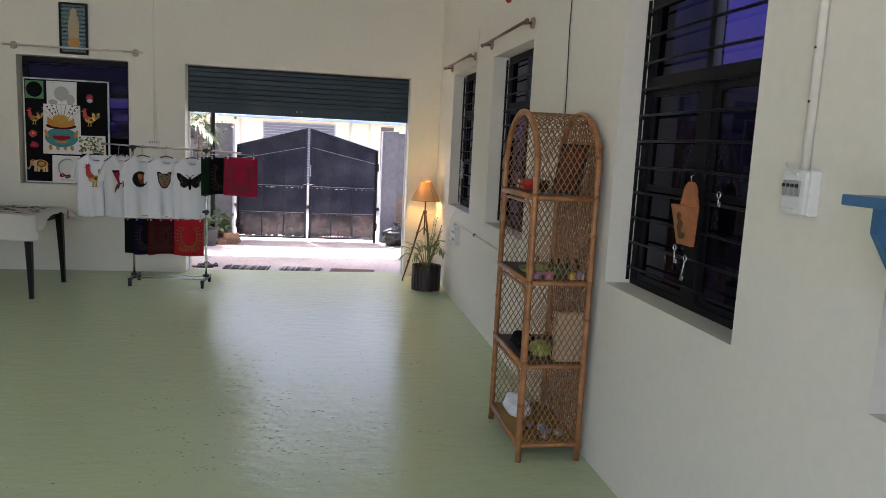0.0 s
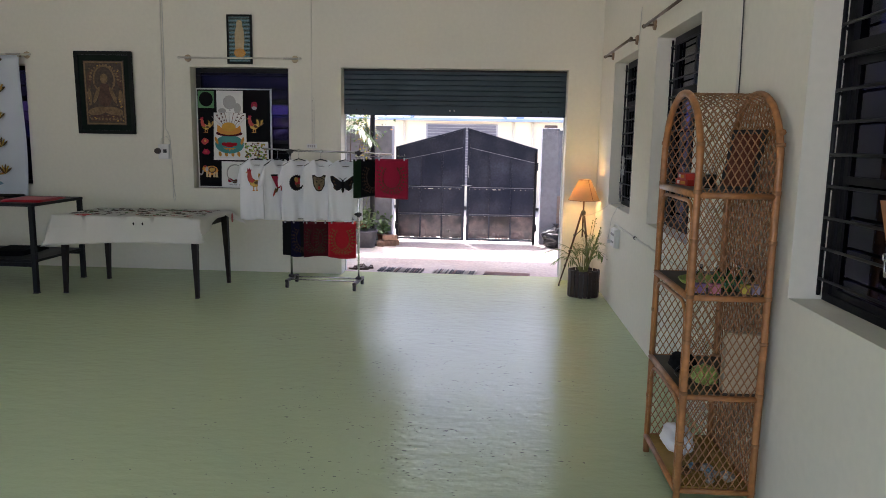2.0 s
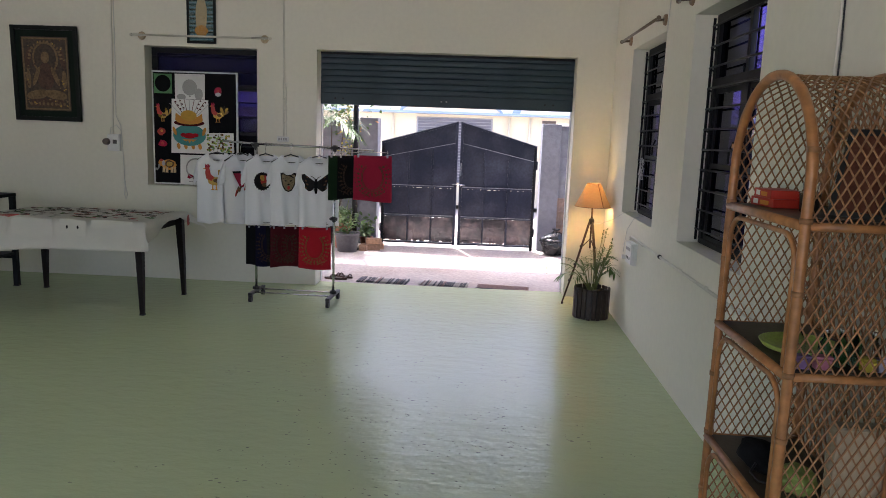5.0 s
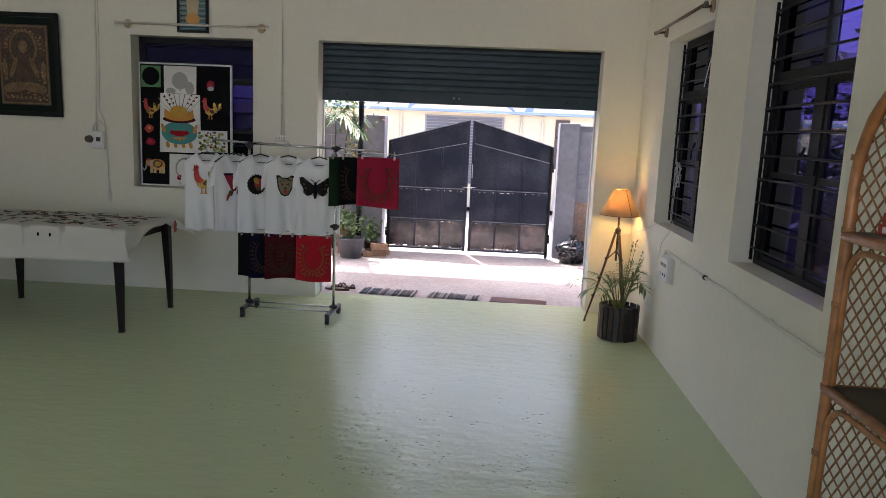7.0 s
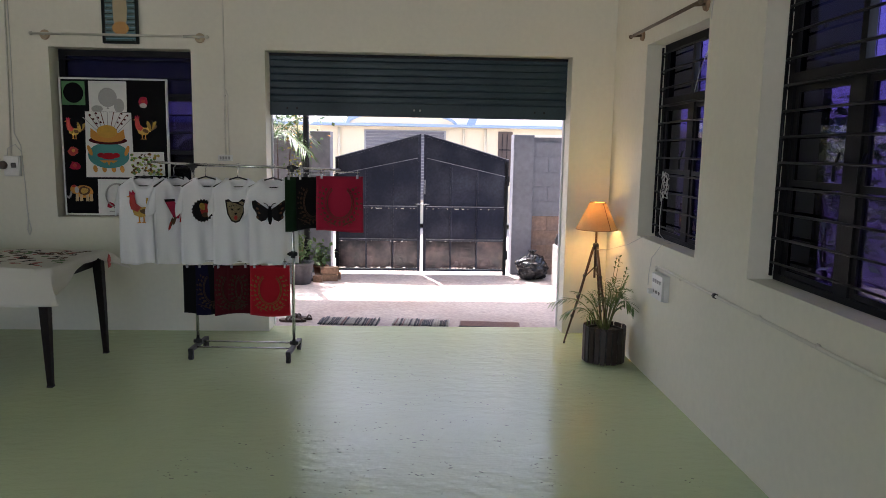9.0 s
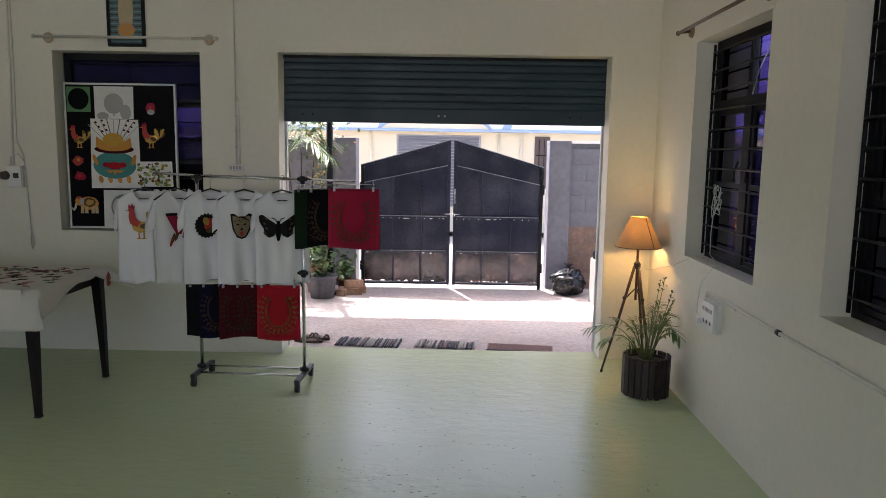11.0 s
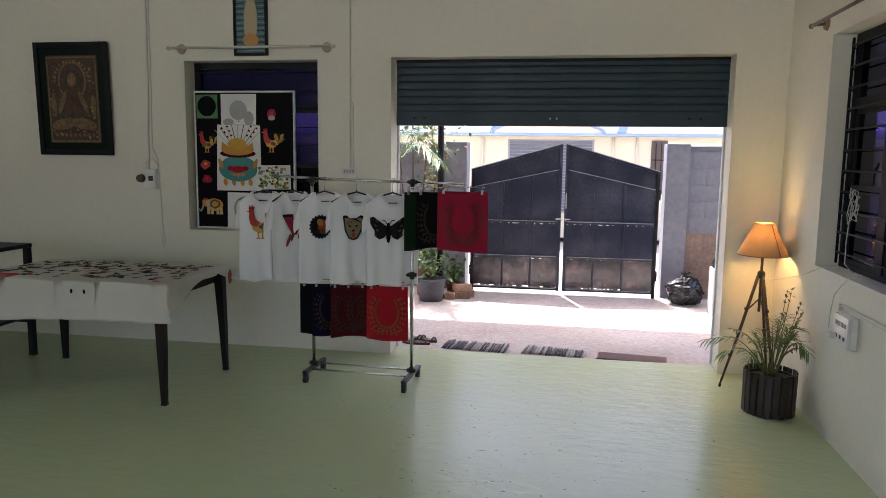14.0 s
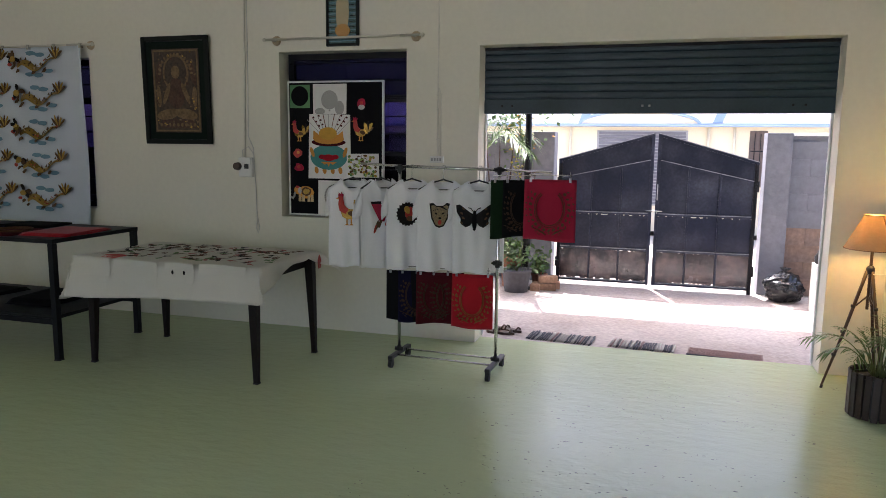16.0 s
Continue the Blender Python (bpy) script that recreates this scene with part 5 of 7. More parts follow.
def palm():
    p = thing("potted_palm", (-0.175, -0.795, 0.235), "small feathery green palm in the slatted planter", "plant")
    rng = random.Random(5)
    frond(p, (-0.02, 0, 0), (-0.40, 0.02, 0.20), 0.14, 11, 0.11, 1)
    frond(p, (-0.03, 0.02, 0), (-0.30, 0.05, 0.10), 0.12, 10, 0.09, 2)
    frond(p, (-0.01, -0.02, 0), (-0.26, -0.06, 0.30), 0.10, 9, 0.08, 3)
    frond(p, (0.02, 0.02, 0), (0.165, 0.05, 0.30), 0.13, 12, 0.10, 4)
    frond(p, (0.02, -0.02, 0), (0.16, -0.18, 0.20), 0.16, 12, 0.09, 5)
    frond(p, (0.0, 0.03, 0), (0.12, 0.16, 0.36), 0.08, 11, 0.09, 6)
    frond(p, (0.01, -0.01, 0), (0.05, -0.20, 0.28), 0.14, 12, 0.09, 7)
    frond(p, (-0.01, 0.0, 0), (-0.06, -0.19, 0.24), 0.16, 11, 0.09, 8)
    frond(p, (0.01, 0.01, 0), (0.02, 0.1, 0.34), 0.06, 10, 0.09, 9)
    frond(p, (0.015, -0.015, 0), (0.13, -0.08, 0.42), 0.03, 9, 0.07, 10, 0.55)
    frond(p, (0.0, 0.01, 0), (0.07, 0.01, 0.55), 0.01, 3, 0.05, 11, 0.8)
    frond(p, (0.015, 0.01, 0), (0.10, 0.02, 0.56), 0.01, 3, 0.05, 12, 0.8)
    frond(p, (0.02, 0.0, 0), (0.15, 0.0, 0.47), 0.01, 3, 0.05, 13, 0.8)
    frond(p, (-0.02, -0.02, 0), (-0.18, -0.16, 0.12), 0.13, 10, 0.08, 14)
    frond(p, (0.0, -0.02, 0), (0.0, -0.10, 0.40), 0.03, 10, 0.08, 15, 0.45)
    for i in range(8):
        a = rng.uniform(0, math.tau)
        frond(p, (0.03 * math.cos(a), 0.03 * math.sin(a), 0), (0.13 * math.cos(a), 0.13 * math.sin(a), rng.uniform(0.18, 0.36)), 0.06, 9, 0.07, 30 + i, 0.4)


palm()

# ---- pictures and fittings on the front wall ----
def frame_bars(parent, w, h, bar, depth, material, lean=0.0):
    for x0, x1, z0, z1 in ((0, bar, 0, h), (w - bar, w, 0, h), (bar, w - bar, 0, bar), (bar, w - bar, h - bar, h)):
        bm = bmesh.new()
        box(bm, x0, x1, -depth, 0, z0, z1)
        bmesh.ops.bevel(bm, geom=bm.edges[:], offset=0.004, segments=2, affect="EDGES")
        part("frame_bar", bm, material, parent)


def large_picture():
    p = thing("framed_picture", (-5.825, -0.012, 1.547), "brown relief picture of a seated figure in a dark frame", "picture")
    p.matrix_world = pose(-5.825, -0.012, 1.547, 1.6)
    w, h = 0.665, 0.91
    frame_bars(p, w, h, 0.042, 0.03, FRAME_DARK)
    block("mat_board", material("dark_green_mat", (0.010, 0.017, 0.013), 0.7, vary=0.15, gloss=0.1), p, 0.042, w - 0.042, -0.012, -0.004, 0.042, h - 0.042, 0)
    art = block("relief_panel", TANJORE, p, 0.10, 0.565, -0.016, -0.0122, 0.10, 0.805, 0.001)
    cx = 0.333
    patch(art, "border", TANJORE_LIGHT, [(0.108, 0.108), (0.557, 0.108), (0.557, 0.122), (0.108, 0.122)], -0.0162)
    patch(art, "border", TANJORE_LIGHT, [(0.108, 0.783), (0.557, 0.783), (0.557, 0.797), (0.108, 0.797)], -0.0162)
    for x in (0.108, 0.543):
        patch(art, "border", TANJORE_LIGHT, [(x, 0.122), (x + 0.014, 0.122), (x + 0.014, 0.783), (x, 0.783)], -0.0162)
    ellipse(art, TANJORE_LIGHT, cx, 0.60, 0.13, 0.16, -0.0164, 0, "halo", 22)
    ellipse(art, TANJORE, cx, 0.60, 0.11, 0.14, -0.0185, 0, "halo_centre", 22)
    ellipse(art, TANJORE_LIGHT, cx, 0.61, 0.042, 0.055, -0.0206, 0, "head", 16)
    ellipse(art, TANJORE_RED, cx, 0.43, 0.085, 0.13, -0.0206, 0, "torso", 16, 0.04)
    for s in (-1, 1):
        ellipse(art, TANJORE_LIGHT, cx + s * 0.095, 0.43, 0.022, 0.10, -0.0228, s * 22, "arm", 12)
        ellipse(art, TANJORE_LIGHT, cx + s * 0.09, 0.255, 0.12, 0.045, -0.0228, s * -10, "knee", 14, 0.05)
        ellipse(art, TANJORE_RED, cx + s * 0.17, 0.60, 0.028, 0.10, -0.0164, s * 10, "attendant", 12, 0.15)
        ellipse(art, TANJORE_LIGHT, cx + s * 0.18, 0.40, 0.025, 0.09, -0.0164, 0, "pillar", 12, 0.1)
    patch(art, "base", TANJORE_RED, [(0.15, 0.14), (0.516, 0.14), (0.49, 0.21), (0.176, 0.21)], -0.0164)
    rng = random.Random(31)
    for i in range(110):
        x, z = rng.uniform(0.13, 0.535), rng.uniform(0.13, 0.775)
        if abs(x - cx) > 0.10 or z > 0.70 or z < 0.24:
            ellipse(art, rng.choice((TANJORE_LIGHT, TANJORE_LIGHT, TANJORE_RED, GOLD)), x, z, rng.uniform(0.005, 0.014), rng.uniform(0.004, 0.010), -0.0190 - 0.0002 * (i % 5), rng.uniform(0, 180), "ornament", 8, 0.3)
    for i in range(15):
        a = math.pi * i / 14
        ellipse(art, TANJORE_LIGHT, cx + 0.16 * math.cos(a), 0.60 + 0.155 * math.sin(a), 0.010, 0.018, -0.0205, math.degrees(a) - 90, "arch_petal", 8)
    for i in range(9):
        ellipse(art, TANJORE_LIGHT, 0.165 + i * 0.042, 0.165, 0.014, 0.016, -0.0186, 0, "petal", 8)


large_picture()


def small_picture():
    p = thing("framed_picture", (-4.083, -0.006, 2.335), "narrow dark-framed picture with aqua stripes and a golden figure", "picture")
    w, h = 0.282, 0.53
    frame_bars(p, w, h, 0.022, 0.025, FRAME_DARK)
    art = block("art_panel", AQUA, p, 0.022, w - 0.022, -0.010, -0.003, 0.022, h - 0.022, 0)
    for i in range(22):
        z = 0.035 + i * 0.0212
        patch(art, "stripe", FRAME_DARK if i % 2 else SKY_PRINT, [(0.024, z), (w - 0.024, z + 0.003), (w - 0.024, z + 0.010), (0.024, z + 0.007)], -0.0104, 0.0008)
    ellipse(art, CREAM_ART, w / 2, 0.26, 0.055, 0.19, -0.0118, 0, "figure", 16, 0.06)
    ellipse(art, CREAM_ART, w / 2, 0.43, 0.035, 0.045, -0.0122, 0, "head", 14)
    ellipse(art, ORANGE, w / 2, 0.12, 0.07, 0.05, -0.0142, 0, "base", 12, 0.1)
    g = part("glazing", boxed(0.024, w - 0.024, -0.0190, -0.018, 0.024, h - 0.024), CLEAR, p)
    g.visible_shadow = False


small_picture()

sb1 = switch_board((-4.845, 0, 1.275), 0, 0.125, 0.165, 0.045, (), "white switch board with a round brown regulator")
bm = bmesh.new()
bmesh.ops.create_cone(bm, cap_ends=True, segments=18, radius1=0.036, radius2=0.030, depth=0.05, matrix=pose(-0.06, -0.055, 0.09, 90))
part("regulator_knob", bm, LAMP_WOOD, sb1, "round brown regulator knob", smooth=False)
block("dark_switch", BLACK_PLASTIC, sb1, 0.0, 0.04, -0.05, -0.045, 0.07, 0.11, 0.002)
sb2 = switch_board((-3.148, 0, 1.425), 0, 0.115, 0.05, 0.03, ((0.025, 4, "switch"),), "small white switch strip on the front wall")
cw = thing("wall_wire", (-4.86, 0, 0), "grey conduit and hanging cord beside the switch board", "wire")
rounded("trunking", CONDUIT, cw, [(0, -0.008, 1.44), (0.02, -0.008, 2.2), (0.035, -0.008, H - 0.01)], 0.008, 6)
rounded("cord", WIRE, cw, [(0.055, -0.012, H - 0.02), (0.05, -0.012, 2.2), (0.04, -0.014, 1.62), (0.085, -0.014, 1.52), (0.10, -0.012, 1.20), (0.105, -0.012, 0.96), (0.128, -0.012, 0.84), (0.112, -0.012, 0.795), (0.098, -0.012, 0.84), (0.112, -0.012, 0.98)], 0.0042, 6)
rounded("loop", WIRE, cw, [(-0.02, -0.02, 1.44), (-0.01, -0.03, 1.50), (0.05, -0.03, 1.53), (0.09, -0.016, 1.47)], 0.0035, 6)
cw2 = thing("wall_wire", (-3.14, 0, 0), "thin painted conduit running down to a switch strip", "wire")
rounded("trunking", CONDUIT, cw2, [(-0.005, -0.006, 1.475), (-0.005, -0.006, 1.94), (0.0, -0.006, H - 0.01)], 0.006, 6)
for z in (1.60, 1.72, 1.83, 1.94):
    rounded("clip", CONDUIT, cw2, [(-0.005, -0.006, z), (-0.005, -0.006, z + 0.014)], 0.011, 6)
rounded("second_wire", CONDUIT, cw2, [(0.022, -0.006, 1.475), (0.02, -0.006, 1.95), (0.004, -0.006, 2.0)], 0.0045, 6)


# ---- display board in the front window ----
def display_board():
    d = thing("display_board", (-4.500, 0.105, 0.957), "black felt board pinned with printed and sequinned motifs", "display board")
    w, h = 0.865, 1.12
    block("felt", BLACK_FELT, d, 0.012, w - 0.012, -0.010, 0.012, 0.012, h - 0.012, 0)
    for x0, x1, z0, z1 in ((0, 0.014, 0, h), (w - 0.014, w, 0, h), (0.014, w - 0.014, 0, 0.014), (0.014, w - 0.014, h - 0.014, h)):
        block("edge_strip", WHITE_PLASTIC, d, x0, x1, -0.016, 0.014, z0, z1, 0.002)
    sq = patch(d, "green_square", material("green_card", (0.10, 0.25, 0.10), 0.7), [(0.022, 0.90), (0.205, 0.90), (0.205, 1.09), (0.022, 1.09)], -0.0102, 0.002)
    ellipse(sq, BLACK_FELT, 0.113, 0.998, 0.080, 0.082, -0.0124, 0, "dark_disc", 24)
    s1 = patch(d, "paper_sheet", PAPER, [(0.235, 0.85), (0.535, 0.85), (0.54, 1.095), (0.235, 1.095)], -0.0102, 0.0015)
    for cx, cz, rx, rz in ((0.385, 0.965, 0.075, 0.078), (0.475, 0.90, 0.042, 0.058), (0.298, 0.872, 0.046, 0.028)):
        ellipse(s1, SILVER_PRINT, cx, cz, rx, rz, -0.012, 0, "balloon", 18)
        patch(s1, "balloon_knot", SILVER_PRINT, [(cx - 0.012, cz - rz - 0.014), (cx + 0.012, cz - rz - 0.014), (cx, cz - rz + 0.004)], -0.0121)
    s2 = patch(d, "paper_sheet", PAPER, [(0.185, 0.315), (0.575, 0.318), (0.57, 0.845), (0.20, 0.85)], -0.0128, 0.0015)
    for i in range(9):
        a = radians(58 + i * 8)
        c, sn = math.cos(a), math.sin(a)
        for r0, r1 in ((0.16, 0.30),):
            x0, z0, x1, z1 = 0.378 + c * r0 * 0.9, 0.55 + sn * r0, 0.378 + c * r1 * 1.25, 0.55 + sn * r1
            patch(s2, "ray", BROWN_PRINT if i % 2 else SILVER_PRINT, [(x0 - 0.003, z0), (x0 + 0.003, z0), (x1 + 0.003, z1), (x1 - 0.003, z1)], -0.0144, 0.001)
            if i in (1, 2, 6, 7):
                for q in (0.45, 0.72, 0.98):
                    ellipse(s2, MAROON, x0 + (x1 - x0) * q + 0.012, z0 + (z1 - z0) * q, 0.008, 0.010, -0.0144, 45, "bead", 6)
    ellipse(s2, TEAL, 0.375, 0.495, 0.168, 0.105, -0.0146, 0, "pot", 24)
    ellipse(s2, MAROON, 0.375, 0.618, 0.155, 0.034, -0.0168, 0, "pot_rim", 22)
    ellipse(s2, ORANGE, 0.375, 0.642, 0.135, 0.040, -0.019, 0, "ingot_base", 20)
    patch(s2, "ingot_side", ORANGE, [(0.235, 0.64), (0.515, 0.64), (0.505, 0.71), (0.465, 0.68), (0.29, 0.68), (0.24, 0.715)], -0.0192)
    ellipse(s2, material("amber_print", (0.60, 0.33, 0.03), 0.6), 0.372, 0.69, 0.082, 0.052, -0.0214, 0, "ingot_top", 20)
    ellipse(s2, RED_FELT, 0.375, 0.49, 0.062, 0.028, -0.0168, 0, "medallion", 16)
    for sx in (-1, 1):
        ellipse(s2, RED_FELT, 0.375 + sx * 0.062, 0.497, 0.030, 0.020, -0.0166, 0, "medallion", 12)
        ellipse(s2, ORANGE, 0.375 + sx * 0.15, 0.535, 0.016, 0.045, -0.0168, sx * -20, "handle", 12)
    patch(s2, "festoon", ORANGE, [(0.30, 0.455), (0.45, 0.455), (0.41, 0.432), (0.39, 0.445), (0.375, 0.415), (0.36, 0.445), (0.34, 0.432)], -0.0168)
    for x in (0.262, 0.335, 0.41, 0.48):
        ellipse(s2, ORANGE, x, 0.385, 0.018, 0.030, -0.0144, 10, "foot", 10)
    rooster(d, 0.105, 0.70, 0.19, -0.0104, 1)
    rooster(d, 0.665, 0.715, 0.21, -0.0104, 1)
    for cx, cz, m in ((0.09, 0.525, SCARLET), (0.095, 0.405, CRIMSON), (0.67, 0.935, CRIMSON)):
        ellipse(d, m, cx, cz, 0.042, 0.036, -0.0104, 0, "flower", 12, 0.25)
        ellipse(d, SCARLET if m is CRIMSON else ORANGE, cx, cz + 0.005, 0.016, 0.014, -0.0126, 0, "flower_centre", 8, 0.2)
    ellipse(d, SILVER_PRINT, 0.67, 0.905, 0.030, 0.020, -0.0107, 0, "cup", 10)
    elephant(d, 0.145, 0.195, 0.22, -0.0104)
    s3 = patch(d, "paper_sheet", PAPER, [(0.27, 0.012), (0.56, 0.012), (0.56, 0.30), (0.275, 0.30)], -0.0102, 0.0015)
    bm = bmesh.new()
    tube(bm, [(0.43 + 0.095 * math.cos(a), -0.013, 0.165 + 0.10 * math.sin(a)) for a in [radians(60 + i * 17) for i in range(14)]], [0.006 + 0.012 * math.sin(math.pi * i / 13) for i in range(14)], 6, flat=0.3)
    part("crescent", bm, SILVER_PRINT, s3)
    ellipse(s3, CRIMSON, 0.37, 0.085, 0.03, 0.025, -0.0122, 0, "small_bird", 10, 0.25)
    ellipse(s3, BRONZE, 0.43, 0.075, 0.035, 0.022, -0.0122, 0, "small_bird", 10, 0.25)
    for i in range(3):
        patch(s3, "caption_bar", SILVER_PRINT, [(0.36 + i * 0.05, 0.03), (0.40 + i * 0.05, 0.03), (0.40 + i * 0.05, 0.038), (0.36 + i * 0.05, 0.038)], -0.0122, 0.0006)
    s4 = patch(d, "sequin_sheet", PAPER, [(0.55, 0.33), (0.83, 0.335), (0.825, 0.53), (0.54, 0.525)], -0.0205, 0.0015)
    rng = random.Random(9)
    for i in range(120):
        ellipse(s4, rng.choice((LIME, LEAF_PRINT, GOLD, BRONZE, PAPER)), rng.uniform(0.56, 0.81), rng.uniform(0.345, 0.515), 0.012, 0.011, -0.0221 - 0.0004 * (i % 3), 0, "sequin", 7)


display_board()


# ---- printed dragon cloth over the far window ----
def dragon_cloth():
    d = thing("printed_cloth", (-7.72, -0.07, 0.80), "pale blue hanging cloth printed with rows of gold dragons", "cloth")
    w, h = 1.30, 1.60

    def f(u, v):
        x = u * w - 0.035 * (1 - v) * math.sin(u * 2) + 0.02 * math.sin(v * 5) * u
        return (x, 0.012 * math.sin(u * 9 + v * 2) + 0.008 * math.sin(u * 17), v * h + 0.015 * math.sin(u * 6) * (1 - v))

    bm = bmesh.new()
    sheet(bm, 40, 24, f)
    part("cloth", bm, DRAGON_CLOTH, d, smooth=True)
    for col in (0.16, 0.78):
        for row in range(6):
            cx, cz = col + 0.02 * math.sin(row * 2), h - 0.155 - row * 0.305
            if cz < 0.05:
                continue
            y = -0.026
            rng = random.Random(row * 7 + int(col * 100))
            for dx, dz in ((-0.05, 0.10), (0.05, 0.085), (-0.07, -0.085), (0.03, -0.095), (0.14, -0.06)):
                ellipse(d, SKY_PRINT, cx + dx, cz + dz, 0.055, 0.020, y + 0.004, 0, "cloud", 14, 0.15)
            lie = lambda q: (cx - 0.20 + 0.42 * q, cz + 0.042 * math.sin(q * 8.2 + 0.4) * (1 - 0.3 * q) - 0.02 + 0.05 * q * q)
            bm = bmesh.new()
            tube(bm, [(lie(k / 24)[0], y, lie(k / 24)[1]) for k in range(25)], [0.042 - 0.026 * k / 24 for k in range(25)], 7, flat=0.25)
            part("dragon_body", bm, GOLD, d)
            for k in range(30):
                q = rng.random()
                x, z = lie(q)
                ellipse(d, rng.choice((BRONZE, BRONZE, DARK_PRINT, SCARLET, CREAM_ART, GOLD)), x + rng.uniform(-0.012, 0.012), z + rng.uniform(-0.028, 0.028) * (1 - 0.5 * q), rng.uniform(0.006, 0.013), rng.uniform(0.004, 0.008), y - 0.0125 - 0.0004 * (k % 5), rng.uniform(0, 180), "scale_patch", 7, 0.3)
            for k in range(7):
                q = 0.08 + 0.13 * k
                x, z = lie(q)
                patch(d, "back_spine", BRONZE, [(x - 0.010, z + 0.030 - 0.012 * q), (x + 0.014, z + 0.030 - 0.012 * q), (x + 0.010, z + 0.055 - 0.012 * q)], y + 0.001)
            for k in range(6):
                a = rng.uniform(0, math.tau)
                ellipse(d, DARK_PRINT if k % 2 else BRONZE, cx - 0.235 + 0.045 * math.cos(a), cz + 0.065 + 0.04 * math.sin(a), 0.034, 0.018, y - 0.004 - 0.001 * k, math.degrees(a), "dragon_mane", 10, 0.25)
            ellipse(d, GOLD, cx - 0.245, cz + 0.05, 0.034, 0.026, y - 0.0125, 20, "dragon_snout", 10, 0.3)
            for dx, dz in ((-0.20, -0.055), (-0.25, -0.02), (-0.02, -0.07), (0.10, -0.055)):
                ellipse(d, BRONZE, cx + dx, cz + dz, 0.03, 0.014, y - 0.006, 35, "dragon_claw", 10, 0.4)
            x, z = lie(1.0)
            for k in range(5):
                t_ = -50 + 22 * k
                ellipse(d, GOLD if k % 2 else BRONZE, x + 0.05 * math.sin(radians(-t_)) + 0.01, z + 0.05 * math.cos(radians(t_)), 0.012, 0.055, y - 0.002 - 0.001 * k, t_, "tail_plume", 9, 0.2)
            ellipse(d, SCARLET, cx - 0.29, cz + 0.005, 0.025, 0.016, y - 0.003, 0, "dragon_tongue", 8, 0.3)
    for i in range(5):
        block("clip", CHROME, d, 0.10 + i * 0.29, 0.125 + i * 0.29, -0.02, 0.014, h - 0.02, h + 0.022, 0.002)


dragon_cloth()

import itertools

# ---- tables ----
def print_table():
    t = thing("wooden_table", (-4.585, -1.045, 0), "dark wooden table with tapered legs", "table")
    top = block("tabletop", DARK_WOOD, t, -0.70, 0.70, -0.40, 0.40, 0.735, 0.762, 0.004)
    for x0, x1, y0, y1 in ((-0.64, 0.64, -0.365, -0.345), (-0.64, 0.64, 0.335, 0.355), (-0.655, -0.635, -0.36, 0.35), (0.625, 0.645, -0.36, 0.35)):
        block("apron", DARK_WOOD, t, x0, x1, y0, y1, 0.655, 0.734, 0.002)
    for x, y in ((-0.675, -0.345), (0.665, -0.405), (0.69, 0.37), (-0.64, 0.40)):
        sx, sy = (1 if x < 0 else -1), (1 if y < 0 else -1)
        bm = bmesh.new()
        rings = []
        for z, r, k in ((0.0, 0.017, 0), (0.35, 0.024, 0.4), (0.734, 0.033, 1.0)):
            cx, cy = x + sx * 0.02 * k, y + sy * 0.02 * k
            rings.append([bm.verts.new((cx + a * r, cy + b * r, z)) for a, b in ((-1, -1), (1, -1), (1, 1), (-1, 1))])
        for r, s in zip(rings, rings[1:]):
            for k in range(4):
                bm.faces.new((r[k], r[(k + 1) % 4], s[(k + 1) % 4], s[k]))
        bm.faces.new(rings[0])
        bm.faces.new(rings[-1])
        bmesh.ops.bevel(bm, geom=[e for e in bm.edges if abs(e.verts[0].co.z - e.verts[1].co.z) > 0.1], offset=0.004, segments=2, affect="EDGES")
        leg = part("leg", bm, DARK_WOOD, t)
        block("foot_glide", RUBBER, leg, x - 0.019, x + 0.019, y - 0.019, y + 0.019, 0, 0.012, 0.002)


print_table()


